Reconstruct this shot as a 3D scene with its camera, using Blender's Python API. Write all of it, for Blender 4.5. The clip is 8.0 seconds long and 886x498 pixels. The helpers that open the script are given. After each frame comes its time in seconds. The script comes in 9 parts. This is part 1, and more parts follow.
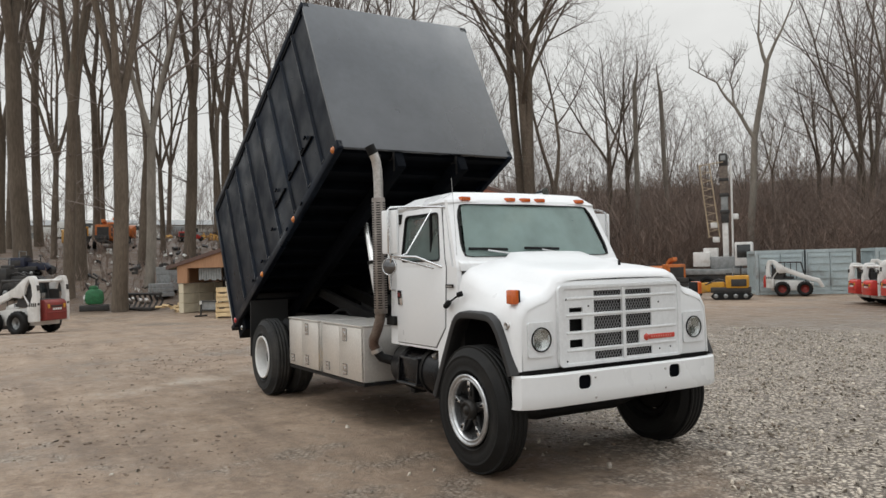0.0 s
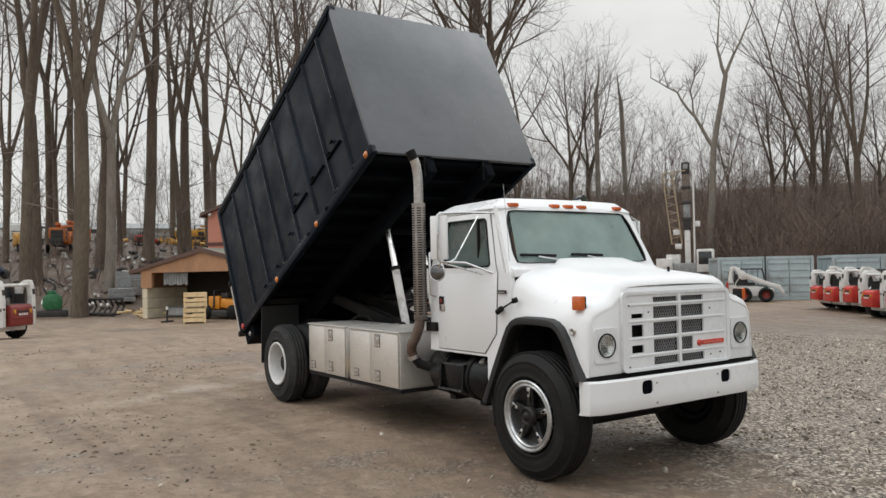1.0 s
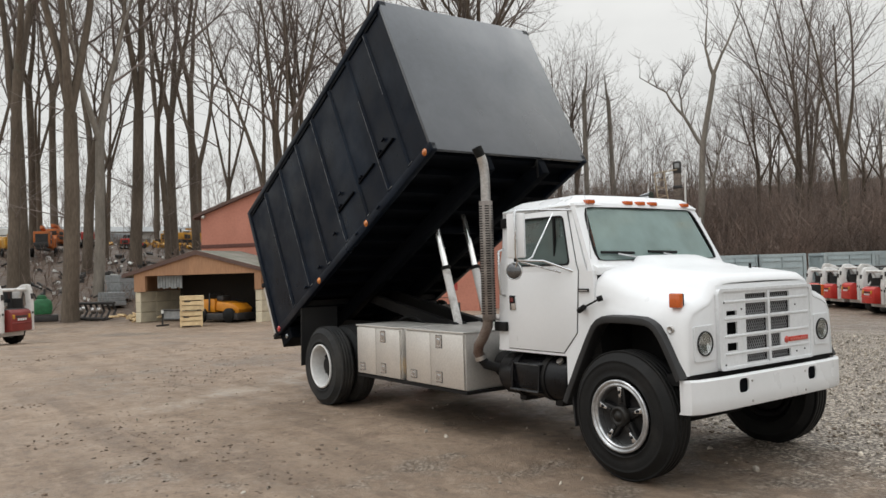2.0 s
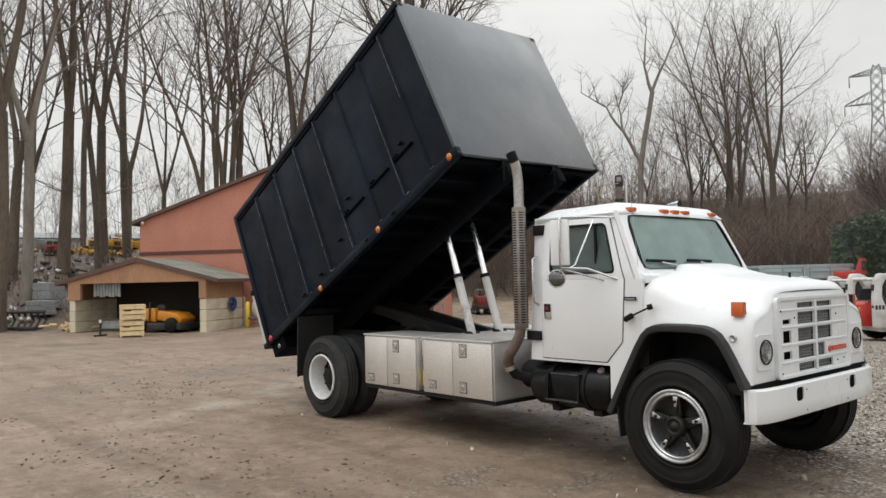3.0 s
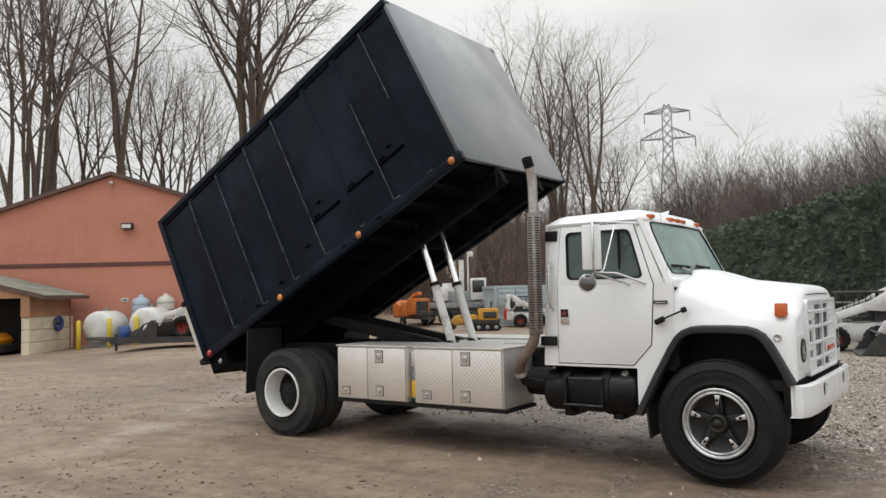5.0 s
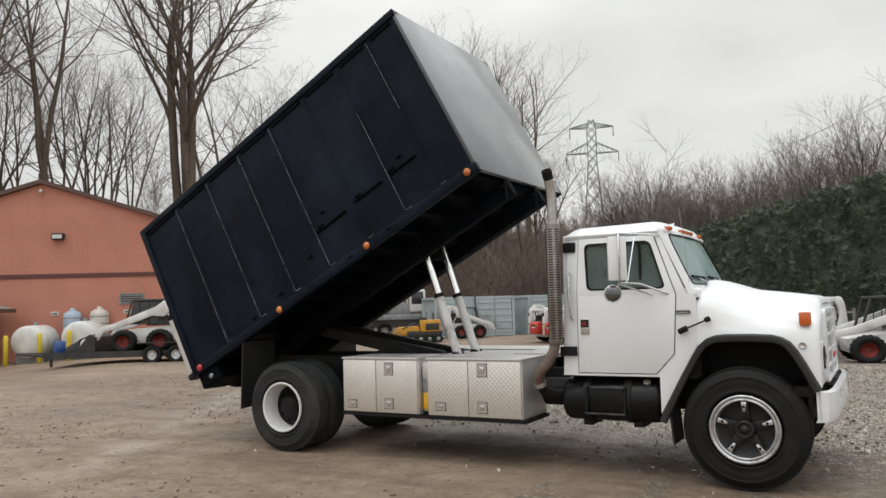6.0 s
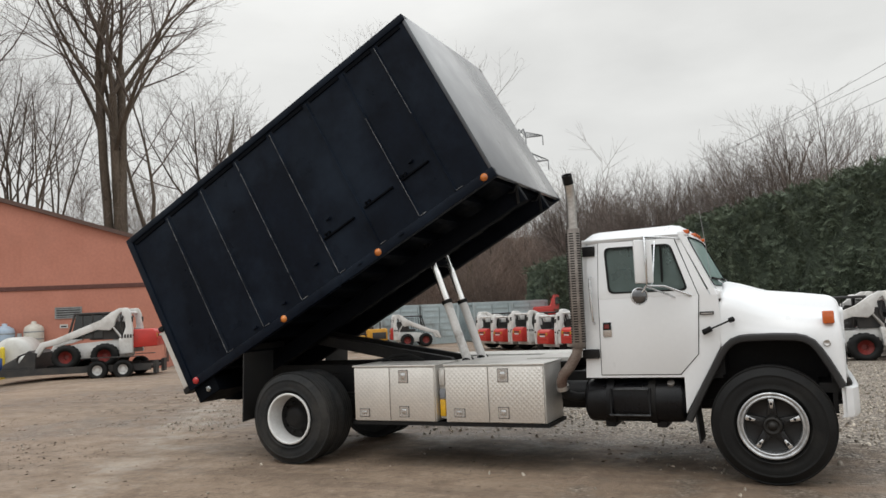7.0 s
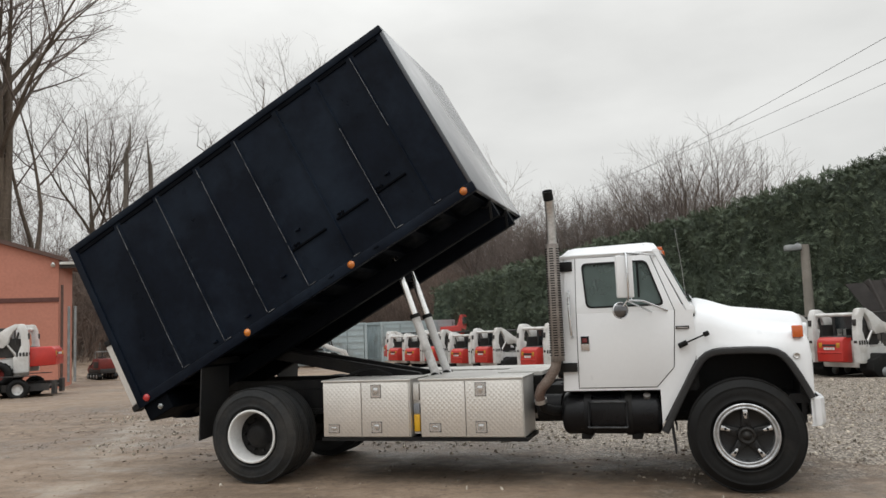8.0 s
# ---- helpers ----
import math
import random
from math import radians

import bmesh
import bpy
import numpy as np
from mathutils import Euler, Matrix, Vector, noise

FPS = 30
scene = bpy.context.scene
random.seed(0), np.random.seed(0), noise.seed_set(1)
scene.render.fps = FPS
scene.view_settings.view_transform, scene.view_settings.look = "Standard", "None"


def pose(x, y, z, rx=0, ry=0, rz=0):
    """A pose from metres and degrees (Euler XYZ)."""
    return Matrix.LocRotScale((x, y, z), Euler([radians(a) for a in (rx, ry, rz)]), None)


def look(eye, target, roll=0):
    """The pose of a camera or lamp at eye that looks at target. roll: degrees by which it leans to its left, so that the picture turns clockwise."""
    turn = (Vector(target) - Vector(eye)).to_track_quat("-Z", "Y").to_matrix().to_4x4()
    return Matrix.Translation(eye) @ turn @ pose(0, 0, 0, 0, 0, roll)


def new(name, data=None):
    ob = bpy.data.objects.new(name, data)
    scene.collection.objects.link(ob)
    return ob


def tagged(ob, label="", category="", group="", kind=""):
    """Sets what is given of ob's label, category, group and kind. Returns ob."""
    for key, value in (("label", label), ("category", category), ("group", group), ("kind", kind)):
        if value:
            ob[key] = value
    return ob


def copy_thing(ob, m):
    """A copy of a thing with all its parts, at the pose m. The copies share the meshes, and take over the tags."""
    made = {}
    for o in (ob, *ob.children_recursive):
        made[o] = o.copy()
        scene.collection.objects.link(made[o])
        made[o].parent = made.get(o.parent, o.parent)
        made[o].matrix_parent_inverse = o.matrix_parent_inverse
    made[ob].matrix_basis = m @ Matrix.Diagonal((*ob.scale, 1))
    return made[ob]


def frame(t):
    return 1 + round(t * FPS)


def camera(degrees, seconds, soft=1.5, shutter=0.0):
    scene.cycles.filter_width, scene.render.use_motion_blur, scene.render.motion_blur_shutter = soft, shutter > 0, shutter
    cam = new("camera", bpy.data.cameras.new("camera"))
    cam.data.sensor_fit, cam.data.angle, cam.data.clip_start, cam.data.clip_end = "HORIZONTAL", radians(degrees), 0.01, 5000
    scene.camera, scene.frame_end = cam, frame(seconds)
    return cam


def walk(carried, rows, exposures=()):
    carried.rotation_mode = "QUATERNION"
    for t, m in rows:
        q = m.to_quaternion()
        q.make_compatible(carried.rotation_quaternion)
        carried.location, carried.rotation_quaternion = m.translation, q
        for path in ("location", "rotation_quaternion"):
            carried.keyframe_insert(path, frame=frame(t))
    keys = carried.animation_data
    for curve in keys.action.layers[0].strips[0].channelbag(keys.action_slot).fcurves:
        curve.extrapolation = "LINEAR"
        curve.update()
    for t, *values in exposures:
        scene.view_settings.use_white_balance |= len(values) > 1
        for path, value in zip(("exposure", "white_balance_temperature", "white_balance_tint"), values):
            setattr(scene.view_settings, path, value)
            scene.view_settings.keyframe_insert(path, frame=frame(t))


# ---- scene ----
cam = camera(59.2, 8.0)
PATH = [
    (0, (5.432, -4.511, 1.715), (3.719, -3.48, 1.757), -1.4),
    (0.5, (5.156, -4.843, 1.73), (3.466, -3.774, 1.768), -1.4),
    (1, (4.945, -5.248, 1.74), (3.297, -4.116, 1.793), -1.2),
    (1.5, (4.628, -5.542, 1.704), (2.999, -4.384, 1.759), -2.0),
    (1.7, (4.502, -5.684, 1.724), (2.871, -4.529, 1.779), -2.0),
    (2.8, (3.723, -6.396, 1.752), (2.199, -5.103, 1.82), -0.9),
    (3, (3.529, -6.541, 1.736), (2.024, -5.226, 1.813), -1.3),
    (3.5, (3.13, -6.892, 1.71), (1.716, -5.482, 1.805), -1.5),
    (4, (2.716, -7.132, 1.674), (1.38, -5.647, 1.763), -2.0),
    (4.5, (2.315, -7.421, 1.682), (1.053, -5.872, 1.772), -1.8),
    (4.7, (2.155, -7.534, 1.663), (0.944, -5.945, 1.764), -1.4),
    (5.8, (1.323, -8.071, 1.629), (0.293, -6.362, 1.768), -1.9),
    (6, (1.139, -8.182, 1.66), (0.153, -6.447, 1.802), -1.6),
    (6.5, (0.749, -8.4, 1.665), (-0.145, -6.617, 1.813), -1.9),
    (7, (0.303, -8.568, 1.662), (-0.52, -6.752, 1.82), -2.6),
    (7.5, (-0.126, -8.769, 1.657), (-0.799, -6.894, 1.832), -2.4),
    (8, (-0.518, -8.837, 1.625), (-1.087, -6.931, 1.824), -2.3),
]
walk(cam, [(t, look(eye, target, roll)) for t, eye, target, roll in PATH], exposures=[(0, -0.02), (1.0, -0.01), (3.0, 0.06), (4.5, 0.09), (6.5, 0.01), (8, -0.01)])

# ---------- world and light ----------
SUN_EL, SUN_AZ = radians(66), radians(200)
world = bpy.data.worlds.new("overcast_sky")
scene.world = world
world.use_nodes = True
wn, wl = world.node_tree.nodes, world.node_tree.links
wn.clear()
w_out = wn.new("ShaderNodeOutputWorld")
w_bg = wn.new("ShaderNodeBackground")
w_sky = wn.new("ShaderNodeTexSky")
w_sky.sky_type, w_sky.sun_disc = "NISHITA", False
w_sky.sun_elevation, w_sky.sun_rotation = SUN_EL, SUN_AZ
w_co = wn.new("ShaderNodeTexCoord")
w_sep = wn.new("ShaderNodeSeparateXYZ")
w_grad = wn.new("ShaderNodeMapRange")
w_grad.interpolation_type = "SMOOTHSTEP"
w_grad.inputs["From Min"].default_value, w_grad.inputs["From Max"].default_value = 0.30, 0.62
w_grad.inputs["To Min"].default_value, w_grad.inputs["To Max"].default_value = 8.1, 16.0
w_map = wn.new("ShaderNodeMapping")
w_map.inputs["Scale"].default_value = (1.0, 1.0, 2.6)
w_noise = wn.new("ShaderNodeTexNoise")
w_noise.inputs["Scale"].default_value, w_noise.inputs["Detail"].default_value = 2.6, 6.0
w_cloud = wn.new("ShaderNodeMapRange")
w_cloud.inputs["From Min"].default_value, w_cloud.inputs["From Max"].default_value = 0.3, 0.7
w_cloud.inputs["To Min"].default_value, w_cloud.inputs["To Max"].default_value = 0.84, 1.10
w_mul = wn.new("ShaderNodeMath")
w_mul.operation = "MULTIPLY"
w_tint = wn.new("ShaderNodeMix")
w_tint.data_type, w_tint.blend_type = "RGBA", "MULTIPLY"
w_tint.inputs["Factor"].default_value = 1.0
w_hue = wn.new("ShaderNodeMix")
w_hue.data_type = "RGBA"
w_hue.inputs["A"].default_value = (1.0, 1.0, 0.97, 1)
w_hue.inputs["B"].default_value = (0.955, 0.995, 1.02, 1)
w_high = wn.new("ShaderNodeMapRange")
w_high.inputs["From Min"].default_value, w_high.inputs["From Max"].default_value = 0.35, 0.95
w_mix = wn.new("ShaderNodeMix")
w_mix.data_type = "RGBA"
w_mix.inputs["Factor"].default_value = 0.94
wl.new(w_co.outputs["Generated"], w_sep.inputs[0])
wl.new(w_co.outputs["Generated"], w_map.inputs[0])
wl.new(w_map.outputs[0], w_noise.inputs["Vector"])
wl.new(w_sep.outputs["Z"], w_grad.inputs["Value"])
wl.new(w_noise.outputs["Fac"], w_cloud.inputs["Value"])
wl.new(w_grad.outputs[0], w_mul.inputs[0])
wl.new(w_cloud.outputs[0], w_mul.inputs[1])
wl.new(w_sep.outputs["Z"], w_high.inputs["Value"])
wl.new(w_high.outputs[0], w_hue.inputs["Factor"])
wl.new(w_hue.outputs["Result"], w_tint.inputs["A"])
wl.new(w_mul.outputs[0], w_tint.inputs["B"])
wl.new(w_sky.outputs[0], w_mix.inputs["A"])
wl.new(w_tint.outputs["Result"], w_mix.inputs["B"])
wl.new(w_mix.outputs["Result"], w_bg.inputs["Color"])
w_bg.inputs["Strength"].default_value = 0.1
wl.new(w_bg.outputs[0], w_out.inputs[0])

sun = new("sun", bpy.data.lights.new("sun", "SUN"))
sun.data.energy, sun.data.angle, sun.data.color = 0.5, radians(25), (1.0, 0.97, 0.93)
sun.matrix_world = look((0, 0, 0), (-math.sin(SUN_AZ) * math.cos(SUN_EL), -math.cos(SUN_AZ) * math.cos(SUN_EL), -math.sin(SUN_EL)))

# ---------- materials ----------


def mat(name, c1, c2=None, rough=0.7, metal=0.0, scale=6.0, fine=60.0, bump=0.1, dist=0.01, var=0.08, coat=0.0, rough_var=0.1, spec=0.5, stretch=(1, 1, 1), island=0.0, dirt=None, dirt_at=(0.55, 0.75)):
    """A procedural surface: two colours by coarse noise, grain by fine noise, bump, roughness variation, stains."""
    m = bpy.data.materials.new(name)
    m.use_nodes = True
    n, l = m.node_tree.nodes, m.node_tree.links
    b = n["Principled BSDF"]
    c2 = c2 or tuple(min(1, v * (1 - 2 * var)) for v in c1)
    co = n.new("ShaderNodeTexCoord")
    mp = n.new("ShaderNodeMapping")
    mp.inputs["Scale"].default_value = stretch
    l.new(co.outputs["Object"], mp.inputs[0])
    coarse = n.new("ShaderNodeTexNoise")
    coarse.inputs["Scale"].default_value, coarse.inputs["Detail"].default_value = scale, 5
    grain = n.new("ShaderNodeTexNoise")
    grain.inputs["Scale"].default_value, grain.inputs["Detail"].default_value = fine, 4
    l.new(mp.outputs[0], coarse.inputs["Vector"])
    l.new(mp.outputs[0], grain.inputs["Vector"])
    ramp = n.new("ShaderNodeMapRange")
    ramp.inputs["From Min"].default_value, ramp.inputs["From Max"].default_value = 0.35, 0.65
    l.new(coarse.outputs["Fac"], ramp.inputs["Value"])
    mix = n.new("ShaderNodeMix")
    mix.data_type = "RGBA"
    mix.inputs["A"].default_value, mix.inputs["B"].default_value = (*c1, 1), (*c2, 1)
    l.new(ramp.outputs[0], mix.inputs["Factor"])
    out = mix.outputs["Result"]
    hsv = n.new("ShaderNodeHueSaturation")
    val = n.new("ShaderNodeMapRange")
    val.inputs["From Min"].default_value, val.inputs["From Max"].default_value = 0.25, 0.75
    val.inputs["To Min"].default_value, val.inputs["To Max"].default_value = 1 - var * 1.6, 1 + var * 1.6
    l.new(grain.outputs["Fac"], val.inputs["Value"])
    l.new(out, hsv.inputs["Color"])
    v_out = val.outputs[0]
    if island:
        geo = n.new("ShaderNodeNewGeometry")
        oi = n.new("ShaderNodeObjectInfo")
        add = n.new("ShaderNodeMath")
        add.operation = "ADD"
        l.new(geo.outputs["Random Per Island"], add.inputs[0])
        l.new(oi.outputs["Random"], add.inputs[1])
        fr = n.new("ShaderNodeMath")
        fr.operation = "FRACT"
        l.new(add.outputs[0], fr.inputs[0])
        im = n.new("ShaderNodeMapRange")
        im.inputs["To Min"].default_value, im.inputs["To Max"].default_value = 1 - island, 1 + island
        l.new(fr.outputs[0], im.inputs["Value"])
        mm = n.new("ShaderNodeMath")
        mm.operation = "MULTIPLY"
        l.new(v_out, mm.inputs[0])
        l.new(im.outputs[0], mm.inputs[1])
        v_out = mm.outputs[0]
    l.new(v_out, hsv.inputs["Value"])
    out = hsv.outputs["Color"]
    if dirt:
        dn = n.new("ShaderNodeTexNoise")
        dn.inputs["Scale"].default_value, dn.inputs["Detail"].default_value, dn.inputs["Roughness"].default_value = scale * 0.45, 8, 0.65
        l.new(co.outputs["Object"], dn.inputs["Vector"])
        dr = n.new("ShaderNodeMapRange")
        dr.inputs["From Min"].default_value, dr.inputs["From Max"].default_value = dirt_at
        l.new(dn.outputs["Fac"], dr.inputs["Value"])
        dm = n.new("ShaderNodeMix")
        dm.data_type = "RGBA"
        dm.inputs["B"].default_value = (*dirt, 1)
        l.new(dr.outputs[0], dm.inputs["Factor"])
        l.new(out, dm.inputs["A"])
        out = dm.outputs["Result"]
    l.new(out, b.inputs["Base Color"])
    rr = n.new("ShaderNodeMapRange")
    rr.inputs["From Min"].default_value, rr.inputs["From Max"].default_value = 0.3, 0.7
    rr.inputs["To Min"].default_value, rr.inputs["To Max"].default_value = max(0.02, rough - rough_var), min(1, rough + rough_var)
    l.new(coarse.outputs["Fac"], rr.inputs["Value"])
    l.new(rr.outputs[0], b.inputs["Roughness"])
    b.inputs["Metallic"].default_value = metal
    b.inputs["Specular IOR Level"].default_value = spec
    b.inputs["Coat Weight"].default_value = coat
    b.inputs["Coat Roughness"].default_value = 0.12
    if bump:
        bp = n.new("ShaderNodeBump")
        bp.inputs["Strength"].default_value, bp.inputs["Distance"].default_value = bump, dist
        l.new(grain.outputs["Fac"], bp.inputs["Height"])
        l.new(bp.outputs[0], b.inputs["Normal"])
    return m


def glass(name, tint=(0.75, 0.86, 0.84), rough=0.02, sky_sheen=0.0, sky_sheen_colour=(0.5, 0.5, 0.5)):
    m = bpy.data.materials.new(name)
    m.use_nodes = True
    b = m.node_tree.nodes["Principled BSDF"]
    b.inputs["Base Color"].default_value = (*tint, 1)
    b.inputs["Roughness"].default_value = rough
    b.inputs["Transmission Weight"].default_value = 1.0
    b.inputs["IOR"].default_value = 1.45
    # a diffuse layer puts reflected sky and dust into the pane's colour
    if sky_sheen:
        n, l = m.node_tree.nodes, m.node_tree.links
        d = n.new("ShaderNodeBsdfDiffuse")
        d.inputs["Color"].default_value = (*sky_sheen_colour, 1)
        k = n.new("ShaderNodeMixShader")
        co, t = n.new("ShaderNodeTexCoord"), n.new("ShaderNodeTexNoise")
        t.inputs["Scale"].default_value, t.inputs["Detail"].default_value = 3.0, 5
        l.new(co.outputs["Object"], t.inputs["Vector"])
        r = n.new("ShaderNodeMapRange")
        r.inputs["From Min"].default_value, r.inputs["From Max"].default_value = 0.3, 0.7
        r.inputs["To Min"].default_value, r.inputs["To Max"].default_value = sky_sheen * 0.8, sky_sheen * 1.2
        l.new(t.outputs["Fac"], r.inputs["Value"])
        l.new(r.outputs[0], k.inputs[0])
        l.new(b.outputs[0], k.inputs[1])
        l.new(d.outputs[0], k.inputs[2])
        l.new(k.outputs[0], n["Material Output"].inputs["Surface"])
    return m


M_WHITE = mat("white_truck_paint", (0.775, 0.782, 0.79), (0.755, 0.762, 0.77), rough=0.36, scale=2.0, fine=25, bump=0.015, dist=0.003, var=0.008, coat=0.15, dirt=(0.70, 0.685, 0.66), dirt_at=(0.66, 0.9))
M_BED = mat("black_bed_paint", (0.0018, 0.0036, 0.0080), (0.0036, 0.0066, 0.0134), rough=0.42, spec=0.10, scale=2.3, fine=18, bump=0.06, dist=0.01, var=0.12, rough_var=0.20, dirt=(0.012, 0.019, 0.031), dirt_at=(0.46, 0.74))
M_UNDER = mat("dark_chassis_steel", (0.006, 0.006, 0.007), (0.016, 0.015, 0.014), rough=0.6, spec=0.2, scale=4, fine=40, bump=0.1, var=0.15)
M_RUBBER = mat("tyre_rubber", (0.006, 0.006, 0.0062), (0.011, 0.011, 0.0105), rough=0.64, spec=0.23, scale=5, fine=50, bump=0.12, var=0.14, dirt=(0.034, 0.031, 0.027), dirt_at=(0.55, 0.86))
M_DUSTY = mat("dusty_tyre_rubber", (0.013, 0.0138, 0.0145), (0.022, 0.0228, 0.0235), rough=0.72, spec=0.25, scale=4, fine=40, bump=0.16, var=0.18, dirt=(0.060, 0.055, 0.049), dirt_at=(0.50, 0.80))
M_FLARE = mat("flare_rubber", (0.014, 0.014, 0.015), (0.023, 0.023, 0.023), rough=0.6, scale=5, fine=60, bump=0.06, var=0.08)
M_CHROME = mat("bright_metal", (0.74, 0.75, 0.76), (0.62, 0.63, 0.64), rough=0.22, metal=1.0, scale=8, fine=60, bump=0.03, var=0.04)
M_STEEL = mat("worn_stack_steel", (0.58, 0.57, 0.555), (0.40, 0.375, 0.355), rough=0.34, metal=0.88, scale=5, fine=50, bump=0.08, var=0.12)
M_SHIELD = mat("tarnished_shield_steel", (0.31, 0.28, 0.255), (0.20, 0.175, 0.16), rough=0.42, metal=0.8, scale=6, fine=50, bump=0.05, var=0.12)
M_RUST = mat("heat_rusted_pipe", (0.13, 0.085, 0.068), (0.20, 0.16, 0.135), rough=0.6, metal=0.4, scale=6, fine=60, bump=0.2, var=0.2)
M_SEAM = mat("dark_seal_rubber", (0.010, 0.010, 0.010), rough=0.7, spec=0.2, var=0.1)
M_RIM = mat("black_wheel_centre", (0.006, 0.006, 0.007), (0.014, 0.0135, 0.013), rough=0.42, metal=0.2, scale=8, fine=60, bump=0.1, var=0.15)
M_WRIM = mat("white_rim_paint", (0.72, 0.72, 0.71), (0.6, 0.59, 0.57), rough=0.45, scale=6, fine=40, bump=0.05, var=0.05, dirt=(0.3, 0.26, 0.21), dirt_at=(0.55, 0.9))
M_TANKBLACK = mat("gloss_black_tank", (0.004, 0.004, 0.005), (0.008, 0.008, 0.009), rough=0.32, spec=0.25, scale=4, fine=40, bump=0.04, var=0.15)
M_AMBER = mat("amber_lens", (0.58, 0.115, 0.018), (0.46, 0.085, 0.014), rough=0.2, var=0.06, fine=90, coat=0.5)
M_MARKER = mat("bright_amber_lens", (0.66, 0.21, 0.03), (0.5, 0.14, 0.018), rough=0.18, var=0.06, fine=90, coat=0.5)
M_DKRED = mat("dull_red_reflector", (0.16, 0.012, 0.012), rough=0.25, coat=0.4)
M_RED = mat("red_lens", (0.5, 0.02, 0.02), rough=0.2, coat=0.5)
# near-black base and low specular put the underside's shade into the material
M_UNDERBED = mat("underbed_shade", (0.0022, 0.0031, 0.0050), (0.0042, 0.0054, 0.0078), rough=0.66, spec=0.05, var=0.15)
M_SLOT = mat("black_slot", (0.0015, 0.0022, 0.004), rough=0.6, spec=0.05, var=0.1)
M_GRILLE = mat("grey_grille_paint", (0.74, 0.75, 0.76), (0.67, 0.68, 0.69), rough=0.42, scale=4, fine=40, bump=0.05, var=0.04)
M_LENS = mat("headlamp_glass", (0.42, 0.44, 0.44), (0.16, 0.17, 0.17), rough=0.08, metal=0.7, scale=14, fine=120, bump=0.2, var=0.1, coat=1.0)
M_REFLECT = mat("lamp_silvering", (0.62, 0.64, 0.64), (0.50, 0.51, 0.51), rough=0.16, metal=1.0, scale=20, fine=90, bump=0.12, var=0.05)
M_CLEAR = glass("lamp_cover_glass", (0.96, 0.97, 0.97), rough=0.06)
M_LOGO = mat("red_badge", (0.55, 0.05, 0.03), rough=0.35, coat=0.3)
# teal of both panes: sky reflection painted in, with dust
M_GLASS = glass("windscreen_glass", (0.55, 0.74, 0.70), sky_sheen=0.50, sky_sheen_colour=(0.34, 0.455, 0.43))
M_DGLASS = glass("side_glass", (0.30, 0.40, 0.385), sky_sheen=0.62, sky_sheen_colour=(0.125, 0.162, 0.152))
M_SEAT = mat("grey_vinyl_seat", (0.09, 0.1, 0.1), rough=0.6, var=0.1)
M_HEADLINER = mat("pale_headliner", (0.35, 0.37, 0.36), rough=0.85, var=0.06)
M_MUD = mat("rubber_mudflap", (0.010, 0.010, 0.011), (0.018, 0.017, 0.016), rough=0.65, scale=3, bump=0.1, var=0.1)


def diamond_plate(name):
    """Bright tread plate: short raised bars at right angles to one another, as relief."""
    m = mat(name, (0.76, 0.73, 0.685), (0.68, 0.65, 0.61), rough=0.36, metal=0.7, scale=3, fine=40, bump=0, var=0.05)
    n, l = m.node_tree.nodes, m.node_tree.links
    co = n.new("ShaderNodeTexCoord")
    wav = []
    for turn in (45, -45):
        mp = n.new("ShaderNodeMapping")
        mp.inputs["Rotation"].default_value = (0, radians(turn), 0)
        l.new(co.outputs["Object"], mp.inputs[0])
        sep = n.new("ShaderNodeSeparateXYZ")
        l.new(mp.outputs[0], sep.inputs[0])
        parts = []
        for axis, freq in (("X", 88), ("Z", 88)):
            mul = n.new("ShaderNodeMath")
            mul.operation = "MULTIPLY"
            mul.inputs[1].default_value = freq
            l.new(sep.outputs[axis], mul.inputs[0])
            sn = n.new("ShaderNodeMath")
            sn.operation = "SINE"
            l.new(mul.outputs[0], sn.inputs[0])
            parts.append(sn)
        pr = n.new("ShaderNodeMath")
        pr.operation = "MULTIPLY"
        l.new(parts[0].outputs[0], pr.inputs[0])
        l.new(parts[1].outputs[0], pr.inputs[1])
        wav.append(pr)
    mx = n.new("ShaderNodeMath")
    mx.operation = "MAXIMUM"
    l.new(wav[0].outputs[0], mx.inputs[0])
    l.new(wav[1].outputs[0], mx.inputs[1])
    bp = n.new("ShaderNodeBump")
    bp.inputs["Strength"].default_value, bp.inputs["Distance"].default_value = 0.28, 0.006
    l.new(mx.outputs[0], bp.inputs["Height"])
    l.new(bp.outputs[0], n["Principled BSDF"].inputs["Normal"])
    return m


M_PLATE = diamond_plate("aluminium_tread_plate")
M_ALU = mat("plain_aluminium", (0.69, 0.67, 0.635), (0.61, 0.59, 0.56), rough=0.45, metal=0.7, scale=3, fine=40, bump=0.04, var=0.05)

# ---------- mesh helpers ----------


def add_box(bm, x0, x1, y0, y1, z0, z1, bevel=0.0, seg=2, m=None):
    r = bmesh.ops.create_cube(bm, size=1)
    vs = r["verts"]
    for v in vs:
        v.co = Vector(((x0 + x1) / 2 + v.co.x * (x1 - x0), (y0 + y1) / 2 + v.co.y * (y1 - y0), (z0 + z1) / 2 + v.co.z * (z1 - z0)))
    if bevel:
        es = list({e for v in vs for e in v.link_edges})
        r2 = bmesh.ops.bevel(bm, geom=es, offset=bevel, segments=seg, affect="EDGES", profile=0.5)
        vs = list({v for f in r2["faces"] for v in f.verts} | {v for v in vs if v.is_valid})
    if m is not None:
        bmesh.ops.transform(bm, matrix=m, verts=vs)
    return vs


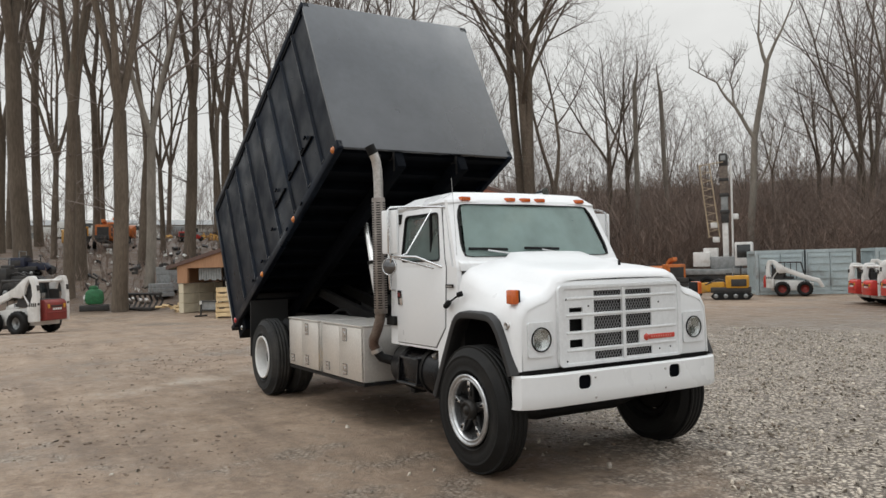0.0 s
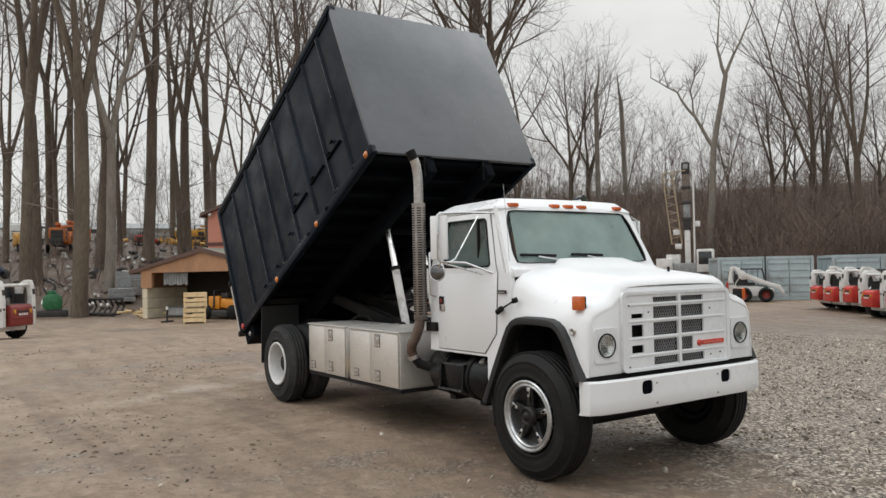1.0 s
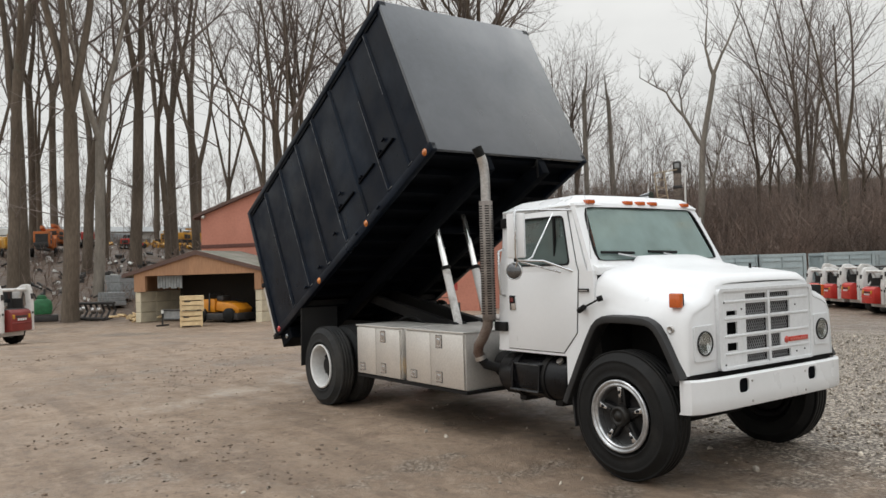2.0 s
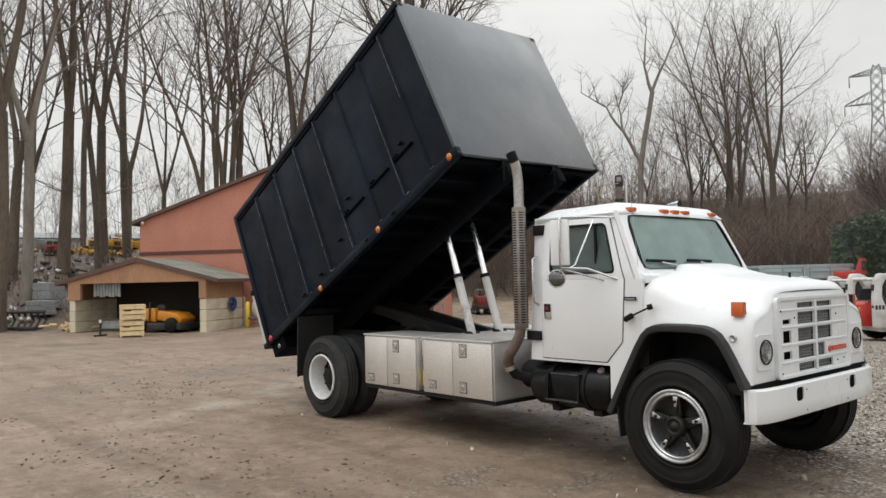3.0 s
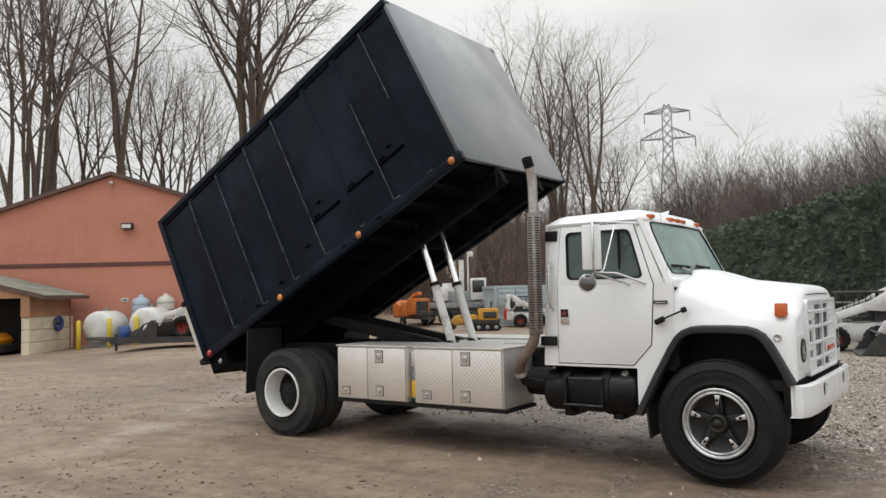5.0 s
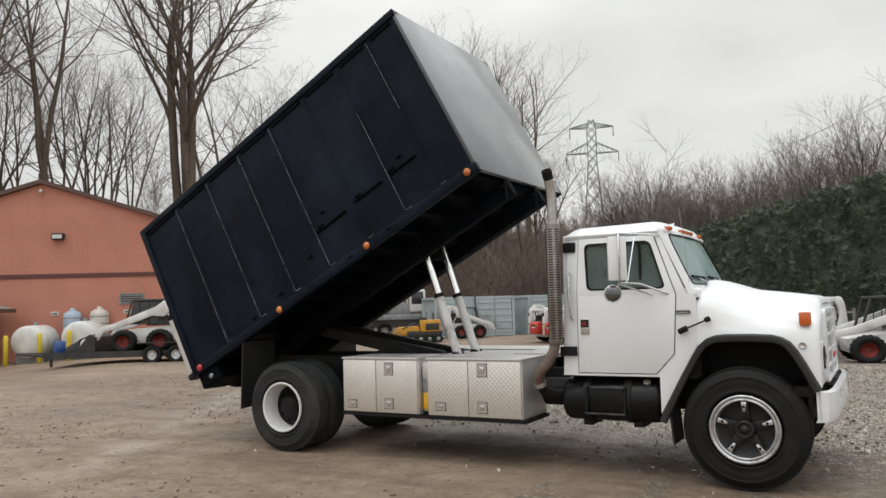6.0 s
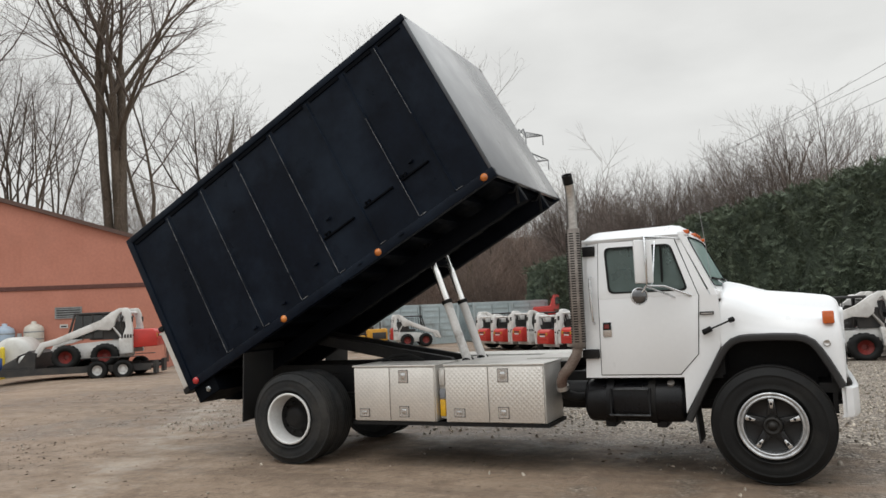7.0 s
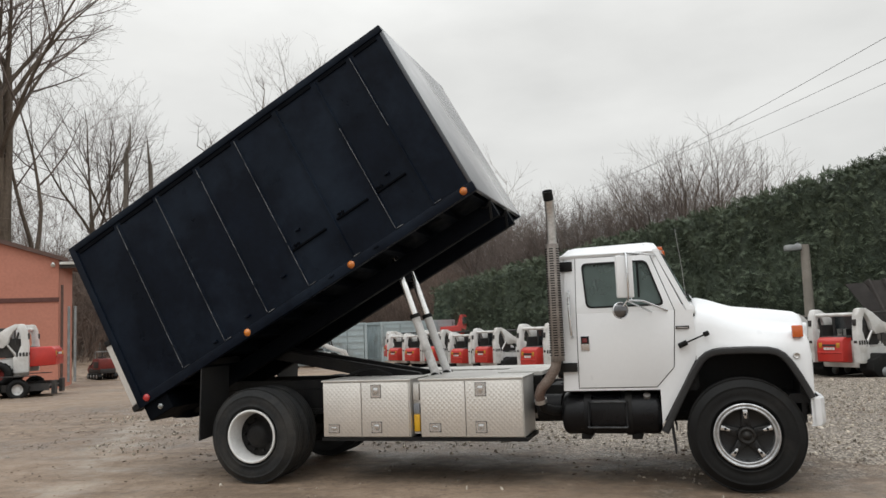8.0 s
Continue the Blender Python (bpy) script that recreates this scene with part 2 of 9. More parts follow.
def add_prism(bm, pts, a0, a1, axis="y", bevel=0.0, m=None):
    """A flat outline (two coordinates a point) pushed from a0 to a1 along axis."""
    def place(p, a):
        return Vector({"x": (a, p[0], p[1]), "y": (p[0], a, p[1]), "z": (p[0], p[1], a)}[axis])
    lo, hi = [bm.verts.new(place(p, a0)) for p in pts], [bm.verts.new(place(p, a1)) for p in pts]
    fs = [bm.faces.new(lo), bm.faces.new(hi[::-1])]
    for i in range(len(pts)):
        j = (i + 1) % len(pts)
        fs.append(bm.faces.new((lo[j], lo[i], hi[i], hi[j])))
    bmesh.ops.recalc_face_normals(bm, faces=fs)
    vs = lo + hi
    if bevel:
        es = list({e for v in vs for e in v.link_edges})
        r = bmesh.ops.bevel(bm, geom=es, offset=bevel, segments=2, affect="EDGES", profile=0.5)
        vs = list({v for f in r["faces"] for v in f.verts} | {v for v in vs if v.is_valid})
    if m is not None:
        bmesh.ops.transform(bm, matrix=m, verts=vs)
    return vs


def add_tube(bm, pts, radii, seg=12, caps=True):
    """A round tube through points; one radius for all, or one for each."""
    pts = [Vector(p) for p in pts]
    if not hasattr(radii, "__len__"):
        radii = [radii] * len(pts)
    rings, side = [], None
    for i, p in enumerate(pts):
        d = (pts[min(i + 1, len(pts) - 1)] - pts[max(i - 1, 0)]).normalized()
        if side is None:
            side = d.orthogonal().normalized()
        side = (side - d * side.dot(d)).normalized()
        up = d.cross(side)
        rings.append([bm.verts.new(p + radii[i] * (math.cos(2 * math.pi * k / seg) * side + math.sin(2 * math.pi * k / seg) * up)) for k in range(seg)])
    for a, b in zip(rings, rings[1:]):
        for k in range(seg):
            bm.faces.new((a[k], a[(k + 1) % seg], b[(k + 1) % seg], b[k])).smooth = True
    if caps:
        bm.faces.new(rings[0][::-1])
        bm.faces.new(rings[-1])
    return [v for r in rings for v in r]


def add_lathe(bm, profile, m, seg=40, close=False):
    """A profile of (radius, height) turned about the local z of the pose m."""
    rings = []
    for r, h in profile:
        if r < 1e-5:
            rings.append([bm.verts.new(m @ Vector((0, 0, h)))])
        else:
            rings.append([bm.verts.new(m @ Vector((r * math.cos(2 * math.pi * k / seg), r * math.sin(2 * math.pi * k / seg), h))) for k in range(seg)])
    fs = []
    for a, b in zip(rings, rings[1:] + ([rings[0]] if close else [])):
        for k in range(seg):
            j = (k + 1) % seg
            if len(a) == 1 and len(b) == 1:
                continue
            if len(a) == 1:
                fs.append(bm.faces.new((a[0], b[j], b[k])))
            elif len(b) == 1:
                fs.append(bm.faces.new((a[k], a[j], b[0])))
            else:
                fs.append(bm.faces.new((a[k], a[j], b[j], b[k])))
    for f in fs:
        f.smooth = True
    return fs


def resample(pts, counts):
    """A closed outline with counts[i] steps between its corner i and the next."""
    out = []
    for i, n in enumerate(counts):
        a, b = Vector(pts[i]), Vector(pts[(i + 1) % len(pts)])
        out += [a.lerp(b, k / n) for k in range(n)]
    return out


def rounded(pts, r, n=6):
    """An outline with its corners rounded; n steps to a corner. Starts half way through the first corner."""
    pts = [Vector(p) for p in pts]
    out = []
    for i, p in enumerate(pts):
        a, b = (pts[i - 1] - p).normalized(), (pts[(i + 1) % len(pts)] - p).normalized()
        s, e = p + a * r, p + b * r
        out += [(1 - k / n) ** 2 * s + 2 * (1 - k / n) * (k / n) * p + (k / n) ** 2 * e for k in range(n + 1)]
    return out


def add_ring(bm, outer, inner, place, t0, t1):
    """A plate between two outlines of the same number of points, from depth t0 to t1; place(p, depth) puts it in space."""
    n = len(outer)
    vs = [[bm.verts.new(place(p, t)) for p in ring] for ring in (outer, inner) for t in (t0, t1)]
    o0, o1, i0, i1 = vs
    fs = []
    for k in range(n):
        j = (k + 1) % n
        fs += [bm.faces.new((o0[k], o0[j], i0[j], i0[k])), bm.faces.new((o1[j], o1[k], i1[k], i1[j])),
               bm.faces.new((i0[k], i0[j], i1[j], i1[k])), bm.faces.new((o0[j], o0[k], o1[k], o1[j]))]
    bmesh.ops.recalc_face_normals(bm, faces=fs)


def window_pair(corners, hole, r, n=6):
    """Outer corners and a rounded hole as two outlines with matching points."""
    inner = rounded(hole, r, n)
    outer = []
    for i, p in enumerate(corners):
        p = Vector(p)
        a, b = Vector(corners[i - 1]), Vector(corners[(i + 1) % len(corners)])
        h = n // 2
        outer += [p.lerp(a, 0.12 * (h - k) / h) for k in range(h)] + [p] + [p.lerp(b, 0.12 * (k + 1) / h) for k in range(n - h)]
    return outer, inner


def part(name, bm, material, parent=None, label="", smooth=None):
    me = bpy.data.meshes.new(name)
    bm.to_mesh(me)
    bm.free()
    me.materials.append(material)
    if smooth is not None:
        for p in me.polygons:
            p.use_smooth = True
        me.set_sharp_from_angle(angle=radians(smooth))
    ob = new(name, me)
    if parent is not None:
        ob.parent = parent
    if label:
        ob["label"] = label
    return ob


def thing(name, label, category, m=None, group="", kind=""):
    ob = new(name)
    ob.empty_display_size = 0.2
    if m is not None:
        ob.matrix_basis = m
    return tagged(ob, label, category, group, kind)


def box_part(name, dims, material, parent, bevel=0.0, label="", m=None):
    bm = bmesh.new()
    add_box(bm, *dims, bevel=bevel, m=m)
    return part(name, bm, material, parent, label, smooth=35 if bevel else None)


def tube_part(name, pts, r, material, parent, seg=12, label=""):
    bm = bmesh.new()
    add_tube(bm, pts, r, seg)
    return part(name, bm, material, parent, label, smooth=50)

# ---------- ground ----------


def smooth01(a, b, v):
    k = min(max((v - a) / (b - a), 0), 1)
    return k * k * (3 - 2 * k)


def ground_z(x, y):
    """Height of the ground: a flat yard, a rising bank of trees past the shed, a wooded hill behind the yard."""
    az = math.degrees(math.atan2(-(x - 2), y + 7))
    r = math.hypot(x - 2, y + 7)
    z = 0.0
    left = smooth01(48, 60, az) if y > -7 else 1.0
    if x < -42:
        z = left * min(0.16 * (-42 - x), 5.0)
    if x < -10:
        z -= 0.46 * smooth01(53, 66, az) * smooth01(20, 33, r) * (1 - smooth01(44, 54, r))
    if -20 < az < 75 and y > 0:
        w = smooth01(4, 14, az) * (1 - smooth01(50, 62, az))
        rise = w * (0.22 * min(max(r - 57, 0), 6) + 0.145 * min(max(r - 63, 0), 110))
        z += rise
    if x > -34:
        z -= 0.36 * smooth01(9, 22, y) * smooth01(-34, -28, x)
    d = math.hypot(x + 2, y + 2)
    if d < 40:
        f = 1 - smooth01(25, 40, d)
        z += f * 0.035 * (noise.noise((x * 0.35, y * 0.35, 3.1)) + 0.4 * noise.noise((x * 1.7, y * 1.7, 7.7))) * smooth01(0, 1, d / 3)
    return z


def on_ground(x, y, a, lift=0.0):
    return pose(x, y, ground_z(x, y) + lift, 0, 0, a)


def ground_material():
    m = bpy.data.materials.new("yard_dirt_and_gravel")
    m.use_nodes = True
    n, l = m.node_tree.nodes, m.node_tree.links
    b = n["Principled BSDF"]
    co = n.new("ShaderNodeTexCoord")

    def tex(scale, detail=6, rough=0.6):
        t = n.new("ShaderNodeTexNoise")
        t.inputs["Scale"].default_value, t.inputs["Detail"].default_value, t.inputs["Roughness"].default_value = scale, detail, rough
        l.new(co.outputs["Object"], t.inputs["Vector"])
        return t.outputs["Fac"]

    def ramp(v, a, b_, lo=0.0, hi=1.0):
        r = n.new("ShaderNodeMapRange")
        r.inputs["From Min"].default_value, r.inputs["From Max"].default_value = a, b_
        r.inputs["To Min"].default_value, r.inputs["To Max"].default_value = lo, hi
        l.new(v, r.inputs["Value"])
        return r.outputs[0]

    def op(kind, a, b_):
        q = n.new("ShaderNodeMath")
        q.operation = kind
        for i, v in enumerate((a, b_)):
            if isinstance(v, float):
                q.inputs[i].default_value = v
            else:
                l.new(v, q.inputs[i])
        return q.outputs[0]

    def mix(f, a, b_):
        q = n.new("ShaderNodeMix")
        q.data_type = "RGBA"
        l.new(f, q.inputs["Factor"])
        for k, v in (("A", a), ("B", b_)):
            if isinstance(v, tuple):
                q.inputs[k].default_value = (*v, 1)
            else:
                l.new(v, q.inputs[k])
        return q.outputs["Result"]

    big, mid, fine, grit = tex(0.22, 5), tex(1.6, 7, 0.65), tex(14, 6, 0.7), tex(70, 4, 0.7)
    lane = n.new("ShaderNodeMapping")
    lane.inputs["Rotation"].default_value, lane.inputs["Scale"].default_value = (0, 0, radians(-24)), (0.22, 1.5, 1.0)
    l.new(co.outputs["Object"], lane.inputs[0])
    rutn = n.new("ShaderNodeTexNoise")
    rutn.inputs["Scale"].default_value, rutn.inputs["Detail"].default_value, rutn.inputs["Roughness"].default_value = 1.4, 7, 0.62
    l.new(lane.outputs[0], rutn.inputs["Vector"])
    rut = rutn.outputs["Fac"]
    vor = n.new("ShaderNodeTexVoronoi")
    vor.inputs["Scale"].default_value = 26
    l.new(co.outputs["Object"], vor.inputs["Vector"])
    vor2 = n.new("ShaderNodeTexVoronoi")
    vor2.inputs["Scale"].default_value = 60
    l.new(co.outputs["Object"], vor2.inputs["Vector"])
    sep = n.new("ShaderNodeSeparateXYZ")
    l.new(co.outputs["Object"], sep.inputs[0])
    # brown packed earth, darker where damp
    earth = mix(ramp(mid, 0.35, 0.65), (0.226, 0.159, 0.109), (0.378, 0.277, 0.197))
    earth = mix(ramp(fine, 0.5, 0.72, 0.0, 0.75), earth, (0.098, 0.066, 0.046))
    earth = mix(ramp(rut, 0.50, 0.62, 0.0, 0.46), earth, (0.125, 0.086, 0.060))
    earth = mix(ramp(rut, 0.45, 0.36, 0.0, 0.42), earth, (0.365, 0.276, 0.203))
    blot = tex(5.5, 5, 0.6)
    earth = mix(ramp(blot, 0.54, 0.63, 0.0, 0.42), earth, (0.115, 0.080, 0.056))
    earth = mix(ramp(blot, 0.43, 0.35, 0.0, 0.40), earth, (0.450, 0.353, 0.267))
    earth = mix(ramp(grit, 0.56, 0.66, 0.0, 0.55), earth, (0.090, 0.062, 0.044))
    earth = mix(ramp(vor2.outputs["Distance"], 0.22, 0.10, 0.0, 0.30), earth, (0.42, 0.35, 0.28))
    # grey crushed stone, stone by stone
    hsv = n.new("ShaderNodeSeparateColor")
    l.new(vor.outputs["Color"], hsv.inputs[0])
    stone = mix(hsv.outputs["Red"], (0.15, 0.127, 0.103), (0.74, 0.65, 0.54))
    stone = mix(ramp(vor.outputs["Distance"], 0.38, 0.64, 0.0, 0.85), stone, (0.058, 0.047, 0.038))
    # where gravel lies: towards the nose side and beyond the truck, broken up by noise
    reach = op("ADD", op("ADD", op("MULTIPLY", sep.outputs["X"], 0.09), op("MULTIPLY", op("MINIMUM", sep.outputs["Y"], 3.0), 0.33)), -0.14)
    g = ramp(op("ADD", reach, op("MULTIPLY", op("SUBTRACT", mid, 0.5), 1.8)), -0.22, 0.24, 0.04, 0.90)
    spots = ramp(op("ADD", op("MULTIPLY", big, 0.6), op("MULTIPLY", mid, 0.4)), 0.54, 0.60)
    g = op("MAXIMUM", g, op("MULTIPLY", spots, 0.65))
    col = mix(g, earth, stone)
    dark = mix(ramp(op("ADD", op("MULTIPLY", big, 0.7), op("MULTIPLY", mid, 0.3)), 0.45, 0.60, 0.0, 0.42), col, (0.12, 0.084, 0.058))
    # dark patches along the gravel's edge: damp mud and the truck's shade, painted
    edge = op("ADD", reach, op("MULTIPLY", op("SUBTRACT", mid, 0.5), 1.3))
    damp_shade = op("MULTIPLY", ramp(edge, -0.75, -0.35), ramp(edge, 0.35, 0.05))
    dark = mix(op("MULTIPLY", damp_shade, ramp(blot, 0.38, 0.56, 0.15, 0.48)), dark, (0.080, 0.057, 0.041))
    # across the yard behind the rear wheels, a pale strip: grazing wet sheen painted in
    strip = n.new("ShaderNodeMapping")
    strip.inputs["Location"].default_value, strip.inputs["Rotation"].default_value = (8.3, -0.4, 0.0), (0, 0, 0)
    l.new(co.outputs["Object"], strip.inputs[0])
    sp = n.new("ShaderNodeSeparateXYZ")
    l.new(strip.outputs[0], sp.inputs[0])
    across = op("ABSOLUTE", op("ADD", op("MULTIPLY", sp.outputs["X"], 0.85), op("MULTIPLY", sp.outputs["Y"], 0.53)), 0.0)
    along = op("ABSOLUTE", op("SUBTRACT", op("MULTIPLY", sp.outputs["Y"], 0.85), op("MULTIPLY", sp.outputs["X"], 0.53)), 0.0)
    wet_sheen = op("ADD", op("ADD", op("MULTIPLY", across, -0.95), op("MULTIPLY", op("MAXIMUM", op("SUBTRACT", along, 3.2), 0.0), -0.30)), op("MULTIPLY", op("ADD", mid, blot), 2.2))
    dark = mix(ramp(wet_sheen, 1.75, 2.5, 0.0, 0.42), dark, mix(ramp(grit, 0.4, 0.6), (0.40, 0.345, 0.285), (0.62, 0.56, 0.48)))
    # leaf litter on the wooded banks
    far = op("MAXIMUM", ramp(sep.outputs["Z"], 0.25, 0.9), ramp(op("ADD", sep.outputs["X"], op("MULTIPLY", mid, 4.0)), -36.5, -40.5))
    litter = mix(ramp(mid, 0.4, 0.6), (0.112, 0.074, 0.049), (0.066, 0.048, 0.036))
    litter = mix(ramp(fine, 0.45, 0.6), litter, (0.145, 0.104, 0.075))
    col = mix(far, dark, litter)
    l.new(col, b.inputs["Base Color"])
    wet = ramp(op("ADD", op("MULTIPLY", big, 0.5), op("MULTIPLY", mid, 0.5)), 0.42, 0.6, 0.82, 0.36)
    l.new(wet, b.inputs["Roughness"])
    hgt = op("ADD", op("MULTIPLY", fine, 0.6), op("MULTIPLY", grit, 0.25))
    pebble = op("MULTIPLY", op("SUBTRACT", 0.7, vor.outputs["Distance"]), g)
    hgt = op("ADD", hgt, op("MULTIPLY", pebble, 1.3))
    bp = n.new("ShaderNodeBump")
    bp.inputs["Strength"].default_value, bp.inputs["Distance"].default_value = 1.0, 0.03
    l.new(hgt, bp.inputs["Height"])
    l.new(bp.outputs[0], b.inputs["Normal"])
    return m


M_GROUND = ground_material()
NG = 260
axis = [math.sinh((i / (NG - 1) * 2 - 1) * 4.3) / math.sinh(4.3) * 1500 for i in range(NG)]
gv = [(x - 6, y + 6, ground_z(x - 6, y + 6)) for y in axis for x in axis]
gf = [(j * NG + i, j * NG + i + 1, (j + 1) * NG + i + 1, (j + 1) * NG + i) for j in range(NG - 1) for i in range(NG - 1)]
me = bpy.data.meshes.new("ground")
me.from_pydata(gv, [], gf)
me.materials.append(M_GROUND)
for p in me.polygons:
    p.use_smooth = True
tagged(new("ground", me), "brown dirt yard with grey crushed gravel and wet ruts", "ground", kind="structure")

# ---------- the dump truck ----------
YC = 0.10                      # the truck's middle line
truck = thing("dump_truck", "white dump truck with a raised black high-sided bed parked on dirt", "truck")


def lathe_y(y, x, z, out=-1):
    """A pose whose local z points out of the truck's side."""
    return pose(x, y, z, 90 if out < 0 else -90, 0, 0)


def tyre_profile(r, rim, half, dual=False):
    """Cross-section of a tyre, radius and height."""
    b = 0.012
    side = [(rim, half - 0.03), (rim + 0.03, half - 0.004), (rim + 0.038, half + 0.010), (rim + 0.044, half + 0.012), (rim + 0.050, half + 0.004), (rim + 0.09, half + b), (r - 0.10, half + b),
            (r - 0.082, half + 0.008), (r - 0.076, half + 0.014), (r - 0.069, half + 0.006), (r - 0.045, half - 0.012), (r - 0.018, half - 0.035), (r - 0.004, half - 0.048)]
    tread = []
    for h in (0.066, 0.022, -0.022, -0.066):
        tread += [(r - 0.006, h + 0.020), (r + 0.005, h + 0.017), (r + 0.005, h - 0.017), (r - 0.006, h - 0.020)]
    return [(a, -h) for a, h in side] + [(a, -h) for a, h in tread] + side[::-1]


def make_tyre(bm, m, r, rim, half, seg=64):
    add_lathe(bm, tyre_profile(r, rim, half), m, seg, close=True)


M_RIMRING = mat("scuffed_rim_metal", (0.60, 0.61, 0.62), (0.36, 0.365, 0.37), rough=0.33, metal=0.85, scale=9, fine=60, bump=0.05, var=0.12)
M_HUB = mat("greasy_hub", (0.024, 0.021, 0.018), (0.012, 0.011, 0.010), rough=0.45, metal=0.4, scale=9, var=0.2)


def front_wheel(side):
    """A front wheel: tyre, bright rim ring, dark five-spoke centre, hub."""
    y_out = YC + side * 1.135
    half = 0.13
    m = lathe_y(y_out - side * half, 0, 0.52, out=side)
    wheel = new("wheel")
    wheel.parent = truck
    bm = bmesh.new()
    make_tyre(bm, m, 0.52, 0.285, half)
    part("tyre", bm, M_RUBBER, wheel, "worn black front tyre")
    bm = bmesh.new()
    add_lathe(bm, [(0.295, half + 0.0), (0.293, half + 0.018), (0.276, half + 0.020), (0.270, half + 0.004), (0.262, half + 0.002), (0.256, half + 0.012), (0.244, half + 0.010), (0.238, half - 0.02), (0.234, half - 0.07), (0.232, half - 0.12)], m, 48)
    part("rim", bm, M_RIMRING, wheel, "bright metal rim ring")
    bm = bmesh.new()
    add_lathe(bm, [(0.240, half - 0.06), (0.20, half - 0.085), (0.12, half - 0.075), (0.0, half - 0.075)], m, 40)
    for k in range(5):
        q = m @ Matrix.Rotation(2 * math.pi * k / 5 + math.pi / 2, 4, "Z")
        add_prism(bm, [(0.075, -0.045), (0.235, -0.026), (0.235, 0.026), (0.075, 0.045)], half - 0.085, half - 0.025, axis="z", bevel=0.010, m=q)
        # tapered outward swell of the spoke
        add_prism(bm, [(0.11, -0.014), (0.19, -0.012), (0.19, 0.012), (0.11, 0.014)], half - 0.03, half - 0.012, axis="z", bevel=0.005, m=q)
    part("wheel_centre", bm, M_RIM, wheel, "dark five-spoke cast wheel centre", smooth=40)
    bm = bmesh.new()
    add_lathe(bm, [(0.085, half - 0.03), (0.08, half + 0.02), (0.06, half + 0.035), (0.055, half + 0.02), (0.035, half + 0.02), (0.03, half + 0.035), (0.0, half + 0.035)], m, 28)
    part("hub", bm, M_HUB, wheel, "greasy dark oil hub cap")
    bm = bmesh.new()
    add_lathe(bm, [(0.0, -0.075), (0.20, -0.075), (0.215, -0.06), (0.215, 0.0), (0.228, 0.004), (0.228, 0.02), (0.0, 0.02)], m, 32)
    add_lathe(bm, [(0.230, -0.085), (0.286, -0.10), (0.283, -0.05), (0.232, 0.0)], m, 32, close=True)
    part("brake_drum", bm, M_UNDER, wheel, "dark brake drum and inner rim")
    for k in range(5):
        q = m @ Matrix.Rotation(2 * math.pi * k / 5 + math.pi / 2, 4, "Z")
        bm = bmesh.new()
        add_prism(bm, [(0.150, -0.011), (0.236, -0.024), (0.236, 0.024), (0.150, 0.011)], half - 0.03, half - 0.004, axis="z", bevel=0.006, m=q)
        part("rim_clamp", bm, M_CHROME, wheel, "worn steel rim clamp", smooth=40)
        bm = bmesh.new()
        add_lathe(bm, [(0.013, half - 0.006), (0.013, half + 0.006), (0.0, half + 0.008)], q @ pose(0.192, 0, 0), 6)
        part("wheel_nut", bm, M_UNDER, wheel)


def rear_wheel(side):
    """Dual rear wheels: two tyres, deep white dish, dark hub."""
    y_out = YC + side * 1.215
    half = 0.13
    wheel = new("wheel")
    wheel.parent = truck
    m = lathe_y(y_out - side * half, -5.1, 0.515, out=side)
    m2 = lathe_y(y_out - side * (3 * half + 0.06), -5.1, 0.515, out=side)
    for q, text in ((m, "worn outer rear tyre with dusty sidewall"), (m2, "inner rear tyre")):
        bm = bmesh.new()
        make_tyre(bm, q, 0.515, 0.285, half)
        part("tyre", bm, M_DUSTY, wheel, text)
    bm = bmesh.new()
    add_lathe(bm, [(0.290, half - 0.004), (0.288, half + 0.014), (0.27, half + 0.014), (0.264, half), (0.262, half - 0.02), (0.25, half - 0.1), (0.245, half - 0.2), (0.235, half - 0.21), (0.215, half - 0.212)], m, 48)
    part("rim", bm, M_WRIM, wheel, "white painted deep-dish rim")
    bm = bmesh.new()
    add_lathe(bm, [(0.238, half - 0.188), (0.20, half - 0.182), (0.15, half - 0.175), (0.13, half - 0.13), (0.10, half - 0.09), (0.07, half - 0.08), (0.0, half - 0.08)], m, 32)
    for k in range(10):
        q = m @ Matrix.Rotation(2 * math.pi * k / 10, 4, "Z") @ pose(0.18, 0, half - 0.18)
        add_lathe(bm, [(0.016, 0), (0.016, 0.04), (0.0, 0.04)], q, 6)
    part("hub", bm, M_UNDER, wheel, "greasy dark axle hub")


for s in (-1, 1):
    front_wheel(s)
    rear_wheel(s)

# ----- chassis -----
for s in (-1, 1):
    bm = bmesh.new()
    yr = YC + s * 0.42
    add_box(bm, -6.55, 0.55, yr - 0.04, yr + 0.04, 0.70, 0.96, bevel=0.006)
    add_box(bm, -6.5, -2.0, yr - 0.05, yr + 0.05, 0.965, 1.06)
    part("frame_rail", bm, M_UNDER, truck, "black steel frame rail")
    bm = bmesh.new()
    for k in range(5):
        w = 0.62 - 0.1 * k
        add_box(bm, -w, w, yr + s * 0.06 - 0.04, yr + s * 0.06 + 0.04, 0.66 - 0.016 * k, 0.674 - 0.016 * k)
    part("leaf_spring", bm, M_UNDER, truck)
    bm = bmesh.new()
    for k in range(7):
        w = 0.72 - 0.09 * k
        add_box(bm, -5.1 - w, -5.1 + w, yr + s * 0.07 - 0.045, yr + s * 0.07 + 0.045, 0.72 - 0.018 * k, 0.736 - 0.018 * k)
    part("leaf_spring", bm, M_UNDER, truck)
